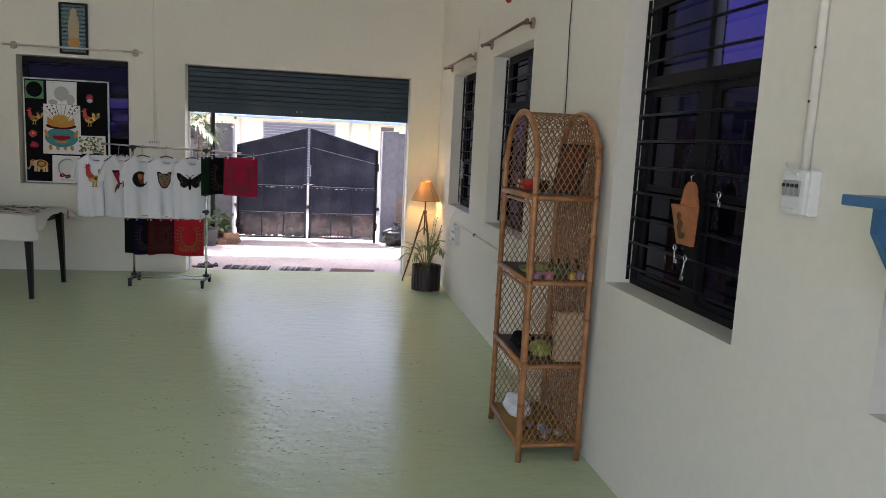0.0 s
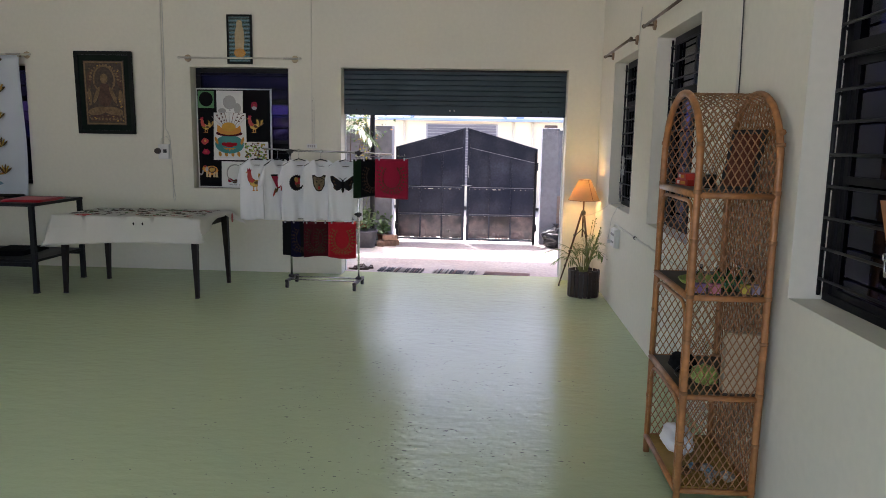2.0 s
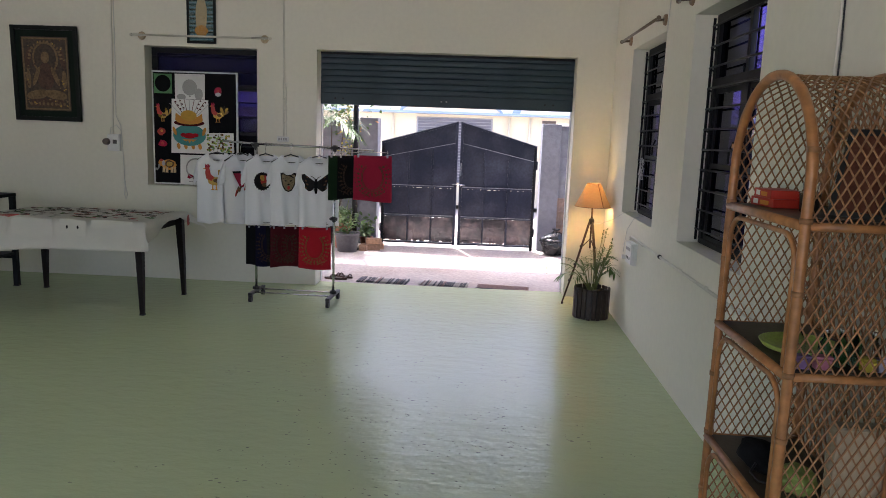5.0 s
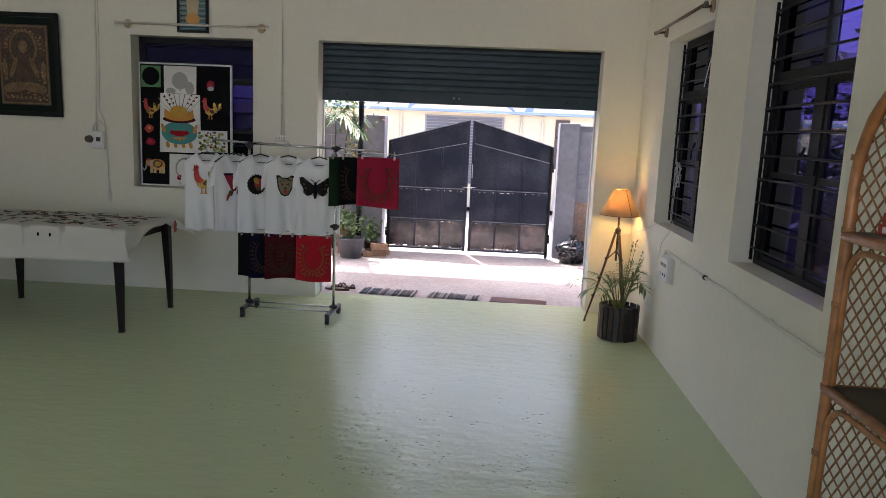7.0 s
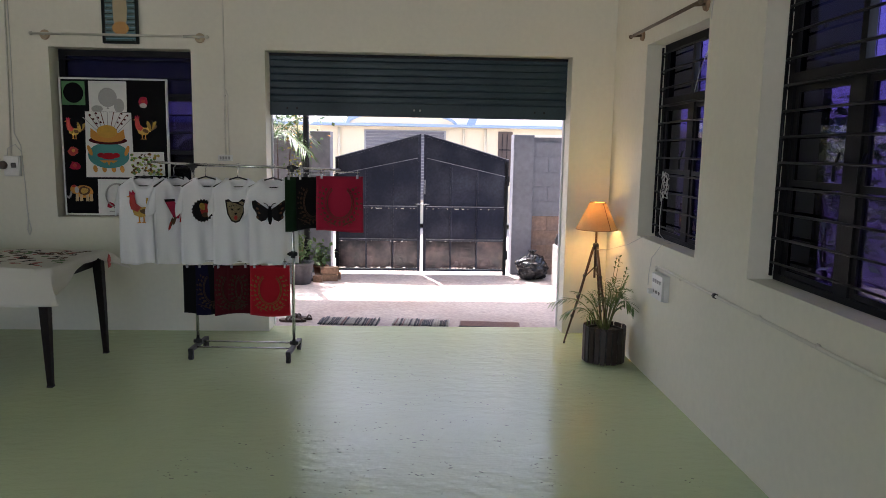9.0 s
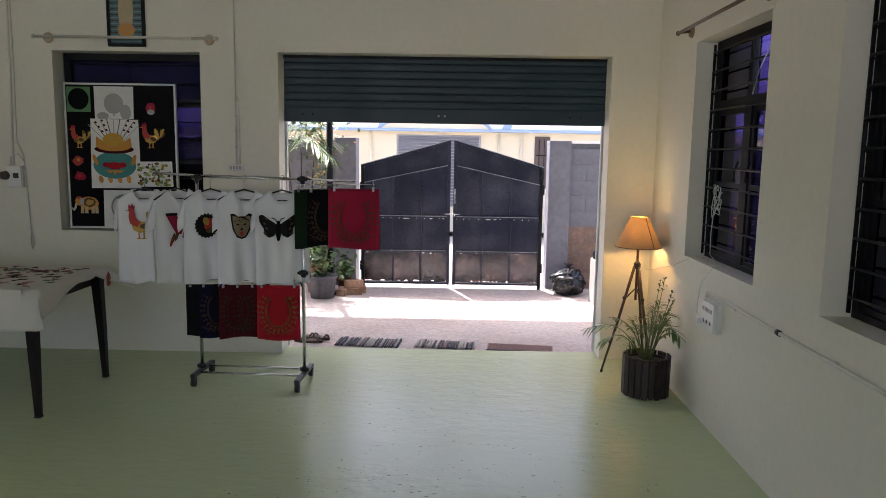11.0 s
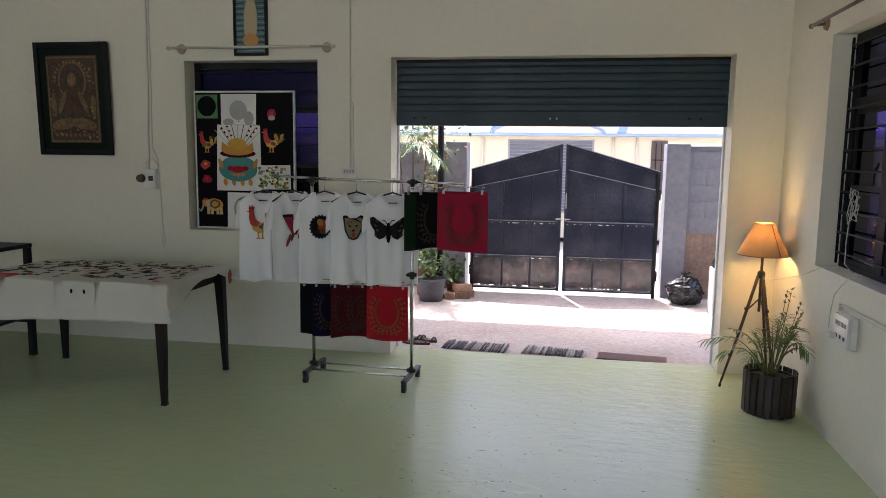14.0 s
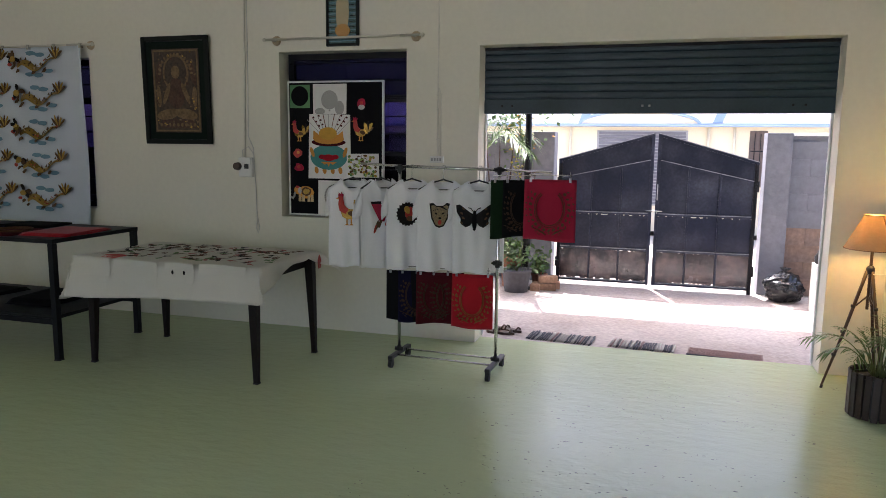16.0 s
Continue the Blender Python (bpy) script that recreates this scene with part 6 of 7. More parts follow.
def table_cloth():
    X0, X1, Y0, Y1, Z = -0.715, 0.715, -0.415, 0.415, 0.766
    c = thing("tablecloth", (-4.585, -1.045, 0), "cream tablecloth printed with small dark motifs, draped unevenly", "tablecloth")
    left, back = 0.30, 0.10

    def f(u, v):
        front = 0.285 - 0.065 * u + 0.008 * math.sin(u * 9)
        edge = 1 - v
        right = 0.03 + 0.19 * max(0, edge - 0.45) / 0.55 + 0.15 * max(0, 0.26 - edge) / 0.26
        a = X0 - left + u * (X1 - X0 + left + right)
        b = Y0 - front + v * (Y1 - Y0 + front + back)
        ex = max(X0 - a, 0, a - X1)
        ey = max(Y0 - b, 0, b - Y1)
        x, y = min(max(a, X0), X1), min(max(b, Y0), Y1)
        # hanging parts fall, leaning out a little, with folds
        sx, sy = (1 if a > X1 else -1), (1 if b > Y1 else -1)
        fold = 0.018 * math.sin(a * 14) if ey > ex else 0.022 * math.sin(b * 15)
        drop = max(ex, ey)
        lean = 0.16
        x += sx * (ex * lean + (0.012 + fold * 0.6 if ex > 0.02 else 0) + min(ex, ey) * 0.08)
        y += sy * (ey * lean + (0.012 + abs(fold) * 0.5 if ey > 0.02 else 0) + min(ex, ey) * 0.08)
        if a > X1 and v > 0.72:
            x += ex * 0.55 * (v - 0.72) / 0.28
            drop *= 0.85
        z = Z - drop * 0.96 + 0.0035 * noise.noise(Vector((a * 6, b * 6, 0))) + (0.004 if ex == 0 and ey == 0 else 0)
        return (x, y, z)

    bm = bmesh.new()
    sheet(bm, 90, 54, f, 0.0015)
    part("cloth", bm, CLOTH_CREAM, c, smooth=True)
    # printed motifs on the top
    shapes = []
    for k, mat in enumerate((DARK_PRINT, BROWN_PRINT, LEAF_PRINT, BRONZE, SCARLET)):
        for form in range(2):
            bm = bmesh.new()
            n = 16
            pts = [(math.cos(i * math.tau / n) * (0.062 if form else 0.034) * random.Random(k * 31 + form * 7 + i).uniform(0.25, 1.2), math.sin(i * math.tau / n) * (0.022 if form else 0.030) * random.Random(k * 17 + form * 5 + i).uniform(0.3, 1.25)) for i in range(n)]
            lo = [bm.verts.new((x, y, 0)) for x, y in pts]
            hi = [bm.verts.new((x, y, 0.0005)) for x, y in pts]
            bm.faces.new(hi)
            for i in range(n):
                bm.faces.new((lo[i], lo[(i + 1) % n], hi[(i + 1) % n], hi[i]))
            me = bpy.data.meshes.new("printed_motif")
            bmesh.ops.recalc_face_normals(bm, faces=bm.faces[:])
            bm.to_mesh(me)
            bm.free()
            me.materials.append(mat)
            shapes.append(me)
    rng = random.Random(21)
    weights = (5, 4, 3, 3, 2, 2, 2, 2, 1, 1)
    for i in range(170):
        x = rng.uniform(X0 + 0.05, X1 - 0.03)
        lo = -0.30 if -0.45 < x < 0.2 else Y0 + 0.03
        y = rng.uniform(lo, Y1 - 0.05)
        me = rng.choices(shapes, weights)[0]
        piece("printed_motif", me, c, pose(x, y, Z + 0.0058 + 0.0003 * (i % 4), 0, 0, rng.uniform(0, 180)))
    lace = bmesh.new()
    for r, n in ((0.085, 18), (0.055, 12)):
        tube(lace, [(-0.47 + r * math.cos(i * math.tau / n), -0.345 + r * 0.8 * math.sin(i * math.tau / n), Z + 0.0065) for i in range(n)], 0.006, 5, True, 0.2)
    for i in range(12):
        a = i * math.tau / 12
        tube(lace, [(-0.47 + 0.03 * math.cos(a), -0.345 + 0.025 * math.sin(a), Z + 0.009), (-0.47 + 0.09 * math.cos(a), -0.345 + 0.072 * math.sin(a), Z + 0.009)], 0.004, 4)
    part("lace_motif", lace, PINK_LACE, c, "red lace-like motif")
    for x, y in ((0.70, 0.30),):
        bm = bmesh.new()
        outline(bm, disc_pts(0, 0, 0.03, 0.05, 12, 0.15, 4), 0, -0.002)
        bmesh.ops.rotate(bm, verts=bm.verts[:], cent=(0, 0, 0), matrix=Matrix.Rotation(radians(90), 3, "Z"))
        bmesh.ops.translate(bm, verts=bm.verts[:], vec=(0.755, 0.34, 0.70))
        part("red_motif", bm, SCARLET, c)


table_cloth()


def hung_napkin(x, w, drop, motif, label):
    n = thing("sample_napkin", (x, -1.045 - 0.448, 0.772), label, "napkin", "cloth samples on the printed tablecloth")

    def f(u, v):
        s = v * (0.10 + drop)
        if s < drop:
            z, y = -(drop - s) * 0.97, 0.001 - (drop - s) * 0.08
        else:
            z, y = 0.006, 0.001 + (s - drop)
        return (u * w + 0.006 * math.sin(v * 6), y - 0.002 * math.sin(u * 9 + x * 7), z + 0.003 * math.sin(u * 5))

    bm = bmesh.new()
    sheet(bm, 10, 16, f, 0.0006)
    body = part("cloth", bm, CLOTH_CREAM, n)
    if motif:
        for dx in (0.3, 0.7):
            ellipse(n, DARK_PRINT, dx * w, -drop * 0.45, 0.008, 0.015, 0.001 - drop * 0.45 * 0.08 - 0.004, 0, "drop_motif", 9)


hung_napkin(-5.30, 0.30, 0.12, False, "cream cloth sample folded over the table edge")
hung_napkin(-4.96, 0.34, 0.17, False, "wide cream cloth sample folded over the table edge")
hung_napkin(-4.56, 0.22, 0.13, True, "cream cloth sample with two dark drop motifs")
hung_napkin(-4.30, 0.34, 0.06, False, "cream cloth sample folded over the table edge")


def black_table():
    t = thing("steel_table", (-6.36, -1.03, 0), "black steel table with a low shelf", "table")
    L, D = 0.86, 0.435
    block("tabletop", BLACK_STEEL, t, -L, L, -D, D, 0.845, 0.875, 0.003)
    block("lower_shelf", BLACK_STEEL, t, -L + 0.02, L - 0.02, -D + 0.02, D - 0.02, 0.30, 0.325, 0.003)
    for x in (-L + 0.025, L - 0.025):
        for y in (-D + 0.025, D - 0.025):
            leg = block("leg", BLACK_STEEL, t, x - 0.022, x + 0.022, y - 0.022, y + 0.022, 0.008, 0.845, 0.003)
            block("foot_glide", RUBBER, leg, x - 0.025, x + 0.025, y - 0.025, y + 0.025, 0, 0.0078, 0.002)
    for y in (-D + 0.025, D - 0.025):
        block("rail", BLACK_STEEL, t, -L + 0.05, L - 0.05, y - 0.012, y + 0.012, 0.26, 0.299, 0.002)


black_table()


def folded_cloth(at, w, d, h, turn, material, label, trim=None):
    c = thing("folded_cloth", at, label, "cloth", "felt pieces on the steel table", turn)
    layers = max(1, int(h / 0.008))
    for k in range(layers):
        bm = bmesh.new()
        nx, ny = 10, 8
        rng = random.Random(int(abs(at[0] * 100)) + k)
        ph = rng.uniform(0, 6)

        def f(u, v):
            return ((u - 0.5) * w * (1 - 0.02 * k) + 0.008 * math.sin(v * 5 + ph), (v - 0.5) * d * (1 - 0.03 * k), 0.004 + k * 0.007 + 0.0012 * math.sin(u * 8 + ph) + 0.0012 * math.sin(v * 9))

        g = [[f(i / nx, j / ny) for j in range(ny + 1)] for i in range(nx + 1)]
        a = [[bm.verts.new(p) for p in r] for r in g]
        b = [[bm.verts.new((p[0], p[1], max(p[2] - 0.004, 0.0 if k == 0 else p[2] - 0.004))) for p in r] for r in g]
        for i in range(nx):
            for j in range(ny):
                bm.faces.new((a[i][j], a[i + 1][j], a[i + 1][j + 1], a[i][j + 1]))
                bm.faces.new((b[i][j], b[i][j + 1], b[i + 1][j + 1], b[i + 1][j]))
        rim = [(i, 0) for i in range(nx)] + [(nx, j) for j in range(ny)] + [(i, ny) for i in range(nx, 0, -1)] + [(0, j) for j in range(ny, 0, -1)]
        for p, q in zip(rim, rim[1:] + rim[:1]):
            bm.faces.new((a[p[0]][p[1]], b[p[0]][p[1]], b[q[0]][q[1]], a[q[0]][q[1]]))
        part("layer", bm, material, c, smooth=True)
    if trim:
        bm = bmesh.new()
        tube(bm, [((0.32 * math.cos(q)) * w, 0.32 * math.sin(q) * d, 0.005 + layers * 0.007) for q in [math.tau * i / 20 for i in range(20)]], 0.012, 5, True, 0.2)
        part("embroidery", bm, trim, c)


TT = 0.875
folded_cloth((-5.72, -1.10, TT), 0.40, 0.50, 0.024, 4, RED_FELT, "red felt piece lying flat on the table")
folded_cloth((-6.10, -1.22, TT), 0.40, 0.40, 0.016, -6, MAROON, "maroon felt piece with bronze embroidery", BRONZE)
folded_cloth((-6.30, -0.82, TT), 0.42, 0.34, 0.024, 3, BLACK_FELT, "black felt piece folded flat on the table")
folded_cloth((-6.62, -1.20, TT), 0.44, 0.40, 0.024, 0, NAVY_FELT, "navy felt piece folded flat on the table", BRONZE)
folded_cloth((-6.95, -0.95, TT), 0.30, 0.50, 0.016, 5, RED_FELT, "red felt piece lying flat on the table")
folded_cloth((-6.0, -1.0, 0.325), 0.40, 0.50, 0.05, 3, BLACK_FELT, "black felt pile on the low shelf")
folded_cloth((-6.7, -1.0, 0.325), 0.44, 0.50, 0.03, -3, BLACK_FELT, "black felt pile on the low shelf")


# ---- clothes rack ----
def clothes_rack():
    r = thing("clothes_rack", (-2.85, -0.71, 0), "chrome clothes rack on black castors", "clothes rack", turn=-3)
    xl, xr = -0.36, 0.36
    for x, fy in ((xl, -0.17), (xr, -0.21)):
        bar = block("foot_bar", BLACK_PLASTIC, r, x - 0.018, x + 0.018, fy, 0.19, 0.062, 0.088, 0.006)
        for y in (fy + 0.02, 0.17):
            castor = bmesh.new()
            bmesh.ops.create_cone(castor, cap_ends=True, segments=16, radius1=0.026, radius2=0.026, depth=0.026, matrix=pose(x, y, 0.026, 0, 90, 0))
            cs = part("castor", castor, RUBBER, r)
            block("fork", BLACK_PLASTIC, cs, x - 0.017, x + 0.017, y - 0.012, y + 0.016, 0.038, 0.064, 0.003)
        rounded("post", CHROME, r, [(x, 0, 0.08), (x, 0, 0.77), (x, 0, 1.40)], 0.0115, 12)
        for z, nm in ((0.77, "joint"), (1.40, "joint"), (0.10, "joint")):
            jb = bmesh.new()
            tube(jb, [(x, 0, z - 0.028), (x, 0, z + 0.022)], 0.017, 10)
            tube(jb, [(x - 0.03, 0, z), (x + 0.03, 0, z)], 0.0155, 10)
            part(nm, jb, BLACK_PLASTIC, r, smooth=True)
    rounded("top_rail", CHROME, r, [(xl, 0, 1.41), (xr, 0, 1.40)], 0.011, 12)
    rounded("extension_rail", CHROME, r, [(xl - 0.30, 0, 1.425), (xl - 0.02, 0, 1.413)], 0.0085, 10)
    rounded("extension_rail", CHROME, r, [(xr + 0.02, 0, 1.402), (xr + 0.35, 0, 1.39)], 0.0085, 10)
    rounded("middle_rail", CHROME, r, [(xl, 0, 0.77), (xr, 0, 0.77)], 0.0095, 10)
    for y in (-0.07, 0.09):
        rounded("base_rail", CHROME, r, [(xl, y, 0.075), (xr, y, 0.075)], 0.0075, 10)


clothes_rack()
RAIL = 1.41


def hanger(parent, z, half=0.17):
    h = rounded("hanger", BLACK_PLASTIC, parent, [(-half, 0, z - 0.075), (-half * 0.5, 0, z - 0.03), (0, 0, z - 0.005), (half * 0.5, 0, z - 0.03), (half, 0, z - 0.075)], 0.0055, 8)
    rounded("hanger_bar", BLACK_PLASTIC, h, [(-half, 0, z - 0.075), (half, 0, z - 0.075)], 0.0035, 6)
    rounded("hook", CHROME, h, [(0, 0, z - 0.005), (0, 0, z + 0.056), (0.012, 0, z + 0.068), (0.016, 0, z + 0.082), (0.008, 0, z + 0.092), (-0.006, 0, z + 0.09)], 0.0025, 6)
    return h


def tshirt(x, turn, motif, label, dy=0.0, seed=0):
    z0 = 0.70
    top = 0.625
    s = thing("tshirt", (x, -0.72 + dy, z0), label, "shirt", "white shirts on the clothes rack", turn)
    half = 0.178
    rng = random.Random(seed)
    ph = rng.uniform(0, 6)

    def edge(u, front):
        a = abs(u)
        if a < 0.40:
            return top - (0.075 if front else 0.018) * math.sqrt(max(0, 1 - (a / 0.40) ** 2))
        return top - 0.075 * (a - 0.40) / 0.60

    def surf(front):
        sg = -1 if front else 1

        def f(u, v):
            q = 2 * u - 1
            h = half * (1.0 + 0.02 * math.sin(v * 4 + ph))
            z = edge(q, front) * v
            wave = (0.011 * math.sin(q * 6 + ph) + 0.007 * math.sin(q * 11 + ph * 2)) * (1 - v) + 0.004 * math.sin(q * 9 + v * 7 + ph)
            y = sg * (0.012 + 0.020 * (1 - q * q)) + wave
            return (q * h, y, z + 0.006 * math.sin(q * 5 + ph) * (1 - v))

        return f

    for front in (True, False):
        bm = bmesh.new()
        sheet(bm, 26, 22, surf(front), 0.0014)
        part("front" if front else "back", bm, COTTON, s, smooth=True)
    for sx in (-1, 1):
        for sg in (-1, 1):
            bm = bmesh.new()

            def sl(u, v):
                # from the shoulder seam out and down to the cuff
                zt, zb = top - 0.078, top - 0.245
                xi = sx * (half - 0.006)
                xo = sx * (half + 0.030)
                zo_t, zo_b = top - 0.20, top - 0.285
                a = Vector((xi, 0, zt + (zb - zt) * v))
                b = Vector((xo, 0, zo_t + (zo_b - zo_t) * v))
                p = a.lerp(b, u)
                p.y = sg * (0.012 + 0.014 * math.sin(math.pi * v)) * (1 - 0.1 * u) + 0.03 * u + 0.004 * math.sin(u * 5 + v * 4 + ph)
                return p

            sheet(bm, 8, 10, sl, 0.0014)
            part("sleeve", bm, COTTON, s, smooth=True)
    bm = bmesh.new()
    tube(bm, [(q * half, -0.012 - 0.020 * (1 - q * q) - 0.002, edge(q, True) - 0.003) for q in [-0.4 + 0.8 * i / 16 for i in range(17)]], 0.006, 6, flat=0.5)
    part("neckband", bm, COTTON, s, smooth=True)
    hanger(s, RAIL - z0 - 0.078)
    had = set(s.children)
    motif(s)
    lie = surf(True)
    for o in s.children:
        if o in had:
            continue
        # the motif follows the folds of the shirt's front
        for v in o.data.vertices:
            q = max(-1, min(1, v.co.x / half))
            v.co.x -= 0.028
            q = max(-1, min(1, v.co.x / half))
            v.co.y += lie((q + 1) / 2, v.co.z / edge(q, True))[1] - 0.008
    return s


MZ = 0.385
MY = 0.0


def m_rooster(s):
    rooster(s, 0.01, MZ + 0.01, 0.25, MY, 1)


def m_triangle(s):
    patch(s, "red_pennant", CRIMSON, [(-0.085, MZ + 0.075), (0.085, MZ + 0.075), (0.02, MZ - 0.06), (-0.012, MZ - 0.06)], MY)
    patch(s, "pennant_band", DARK_PRINT, [(-0.087, MZ + 0.082), (0.087, MZ + 0.082), (0.08, MZ + 0.064), (-0.08, MZ + 0.064)], MY - 0.0022)
    for k, (dx, dz) in enumerate(((-0.06, -0.14), (-0.02, -0.10), (0.03, -0.09), (-0.045, -0.115))):
        ellipse(s, BRONZE if k % 2 else SCARLET, dx + 0.01, MZ + dz + 0.03, 0.010, 0.035, MY - 0.001, -20, "tassel", 8, 0.2)


def m_head(s):
    pts = []
    for i in range(40):
        r = 0.078 if i % 2 else 0.068
        pts.append((r * math.cos(i * math.tau / 40) - 0.01, MZ + 0.0 + r * 1.1 * math.sin(i * math.tau / 40)))
    patch(s, "dark_mane", DARK_PRINT, pts, MY)
    ellipse(s, SCARLET, 0.01, MZ + 0.005, 0.036, 0.045, MY - 0.0022, 0, "face", 12, 0.08)
    ellipse(s, GOLD, -0.012, MZ + 0.03, 0.020, 0.026, MY - 0.0044, 20, "brow", 10, 0.15)
    ellipse(s, BRONZE, 0.01, MZ - 0.03, 0.03, 0.018, MY - 0.0044, 0, "chin", 10, 0.1)


LEOPARD = material("leopard_sequin", (0.27, 0.20, 0.10), 0.4, metal=0.3, grain=160, vary=0.6, bump=0.3)


def m_leopard(s):
    patch(s, "outline", DARK_PRINT, [(-0.068, MZ + 0.082), (-0.045, MZ + 0.086), (-0.02, MZ + 0.066), (0.025, MZ + 0.066), (0.05, MZ + 0.086), (0.073, MZ + 0.080), (0.068, MZ + 0.035), (0.06, MZ - 0.02), (0.03, MZ - 0.075), (0.0, MZ - 0.085), (-0.03, MZ - 0.072), (-0.056, MZ - 0.02), (-0.063, MZ + 0.035)], MY)
    patch(s, "face", LEOPARD, [(-0.056, MZ + 0.066), (-0.04, MZ + 0.07), (-0.018, MZ + 0.058), (0.023, MZ + 0.058), (0.045, MZ + 0.07), (0.06, MZ + 0.064), (0.058, MZ + 0.03), (0.05, MZ - 0.015), (0.026, MZ - 0.065), (0.0, MZ - 0.074), (-0.026, MZ - 0.062), (-0.047, MZ - 0.015), (-0.053, MZ + 0.03)], MY - 0.0022)
    ellipse(s, SCARLET, 0.002, MZ - 0.047, 0.013, 0.017, MY - 0.0044, 0, "mouth", 10)
    ellipse(s, DARK_PRINT, 0.002, MZ - 0.018, 0.010, 0.007, MY - 0.0044, 0, "nose", 8)
    for sx in (-1, 1):
        ellipse(s, DARK_PRINT, sx * 0.024, MZ + 0.014, 0.010, 0.006, MY - 0.0044, sx * 20, "eye", 8)
        for k in range(3):
            ellipse(s, DARK_PRINT, sx * (0.012 + 0.014 * k), MZ + 0.042 - 0.004 * k, 0.004, 0.005, MY - 0.0044, 0, "spot", 6)


def m_butterfly(s):
    for sx in (-1, 1):
        patch(s, "wing", DARK_PRINT, [(0.0, MZ + 0.01), (sx * 0.05, MZ + 0.045), (sx * 0.10, MZ + 0.082), (sx * 0.125, MZ + 0.075), (sx * 0.12, MZ + 0.03), (sx * 0.095, MZ - 0.01), (sx * 0.09, MZ - 0.05), (sx * 0.06, MZ - 0.072), (sx * 0.03, MZ - 0.06), (0.0, MZ - 0.02)], MY)
        for k in range(4):
            ellipse(s, BRONZE, sx * (0.075 + 0.012 * (k % 2)), MZ + 0.055 - 0.032 * k, 0.012, 0.007, MY - 0.0022, sx * 40, "wing_spot", 8)
        rounded("antenna", DARK_PRINT, s, [(sx * 0.005, MY - 0.002, MZ + 0.03), (sx * 0.022, MY - 0.002, MZ + 0.055), (sx * 0.042, MY - 0.002, MZ + 0.062)], 0.003, 5)
    ellipse(s, BLACK_FELT, 0, MZ - 0.025, 0.017, 0.07, MY - 0.003, 0, "body", 12)


tshirt(-3.525, 8, m_rooster, "white cotton shirt with a red and gold rooster", -0.06, 1)
tshirt(-3.335, 55, m_triangle, "white cotton shirt with a red pennant motif", 0.0, 2)
tshirt(-3.110, 30, m_head, "white cotton shirt with a dark maned head motif", 0.0, 3)
tshirt(-2.880, 22, m_leopard, "white cotton shirt with a gold leopard face", -0.01, 4)
tshirt(-2.625, 14, m_butterfly, "white cotton shirt with a black butterfly", -0.02, 5)


def clipped_felt(x, dy, z_top, w, h, material, trim, turn, label, group, seed=0):
    c = thing("felt_panel", (x, -0.72 + dy, z_top - h), label, "felt panel", group, turn)
    ph = seed * 1.7

    def f(u, v):
        q = u - 0.5
        return (q * w * (1 + 0.02 * (1 - v)), 0.006 * math.sin(u * 7 + ph) * (1.2 - v), v * h + 0.008 * math.sin(u * 4 + ph) * (1 - v))

    bm = bmesh.new()
    sheet(bm, 18, 14, f, 0.003)
    part("felt", bm, material, c, smooth=True)
    y = -0.012
    if trim:
        neck = [(0.265 * w * math.cos(a), y, h * 0.53 + 0.28 * h * math.sin(a)) for a in [radians(125 + i * 290 / 20) for i in range(21)]]
        for k, r in ((1.0, 0.0032), (1.12, 0.0026)):
            rounded("neck_trim", trim, c, [(p[0] * k, p[1], h * 0.52 + (p[2] - h * 0.52) * k) for p in neck], r, 5)
        for k, (p, rx) in enumerate(zip(neck[1:-1], itertools.cycle((0.010, 0.007)))):
            ellipse(c, trim, p[0] * 1.42, h * 0.52 + (p[2] - h * 0.52) * 1.28, rx, 0.012, y, 15 * k, "embroidery", 7, 0.3)
            ellipse(c, trim, p[0] * 1.75, h * 0.52 + (p[2] - h * 0.52) * 1.45, 0.006, 0.008, y, 15 * k, "embroidery", 6, 0.3)
        for sx in (-1, 1):
            for k in range(3):
                rounded("scroll", trim, c, [(sx * 0.02, y, h * 0.10), (sx * (0.05 + 0.02 * k), y, h * (0.16 + 0.02 * k)), (sx * (0.075 + 0.018 * k), y, h * (0.12 + 0.05 * k)), (sx * (0.06 + 0.02 * k), y, h * (0.10 + 0.05 * k))], 0.0026, 5)
    for sx in (-0.38, 0.38):
        k = block("clip", CLIP_STEEL, c, sx * w - 0.008, sx * w + 0.008, -0.010, 0.012, h - 0.018, h + 0.012, 0.003)
        rounded("clip_loop", CHROME, k, [(sx * w, 0, h + 0.01), (sx * w, 0.0, h + 0.05)], 0.002, 5)
    rounded("clip_bar", CHROME, c, [(-0.42 * w, 0.0, h + 0.03), (0.42 * w, 0.0, h + 0.03)], 0.003, 6)
    return c


DIM_THREAD = material("dim_thread", (0.055, 0.030, 0.016), 0.65, gloss=0.15, grain=200, vary=0.3, bump=0.2)
LOW, HIGH = "felt panels on the middle rail", "felt panels on the top rail"
clipped_felt(-3.155, -0.030, 0.685, 0.25, 0.36, BLACK_FELT, None, 8, "black felt panel hung from clips", LOW, 1)
clipped_felt(-3.075, -0.012, 0.685, 0.24, 0.365, NAVY_FELT, DIM_THREAD, 18, "navy felt panel with a bronze neckline", LOW, 2)
clipped_felt(-2.93, -0.035, 0.685, 0.25, 0.365, MAROON, DIM_THREAD, 10, "maroon felt panel with a bronze neckline", LOW, 3)
clipped_felt(-2.845, -0.012, 0.685, 0.24, 0.36, MAROON, DIM_THREAD, 16, "dark maroon felt panel with bronze scrolls", LOW, 4)
clipped_felt(-2.655, -0.045, 0.69, 0.285, 0.375, RED_FELT, OCHRE_THREAD, 4, "red felt panel with a gold U-shaped neckline", LOW, 5)
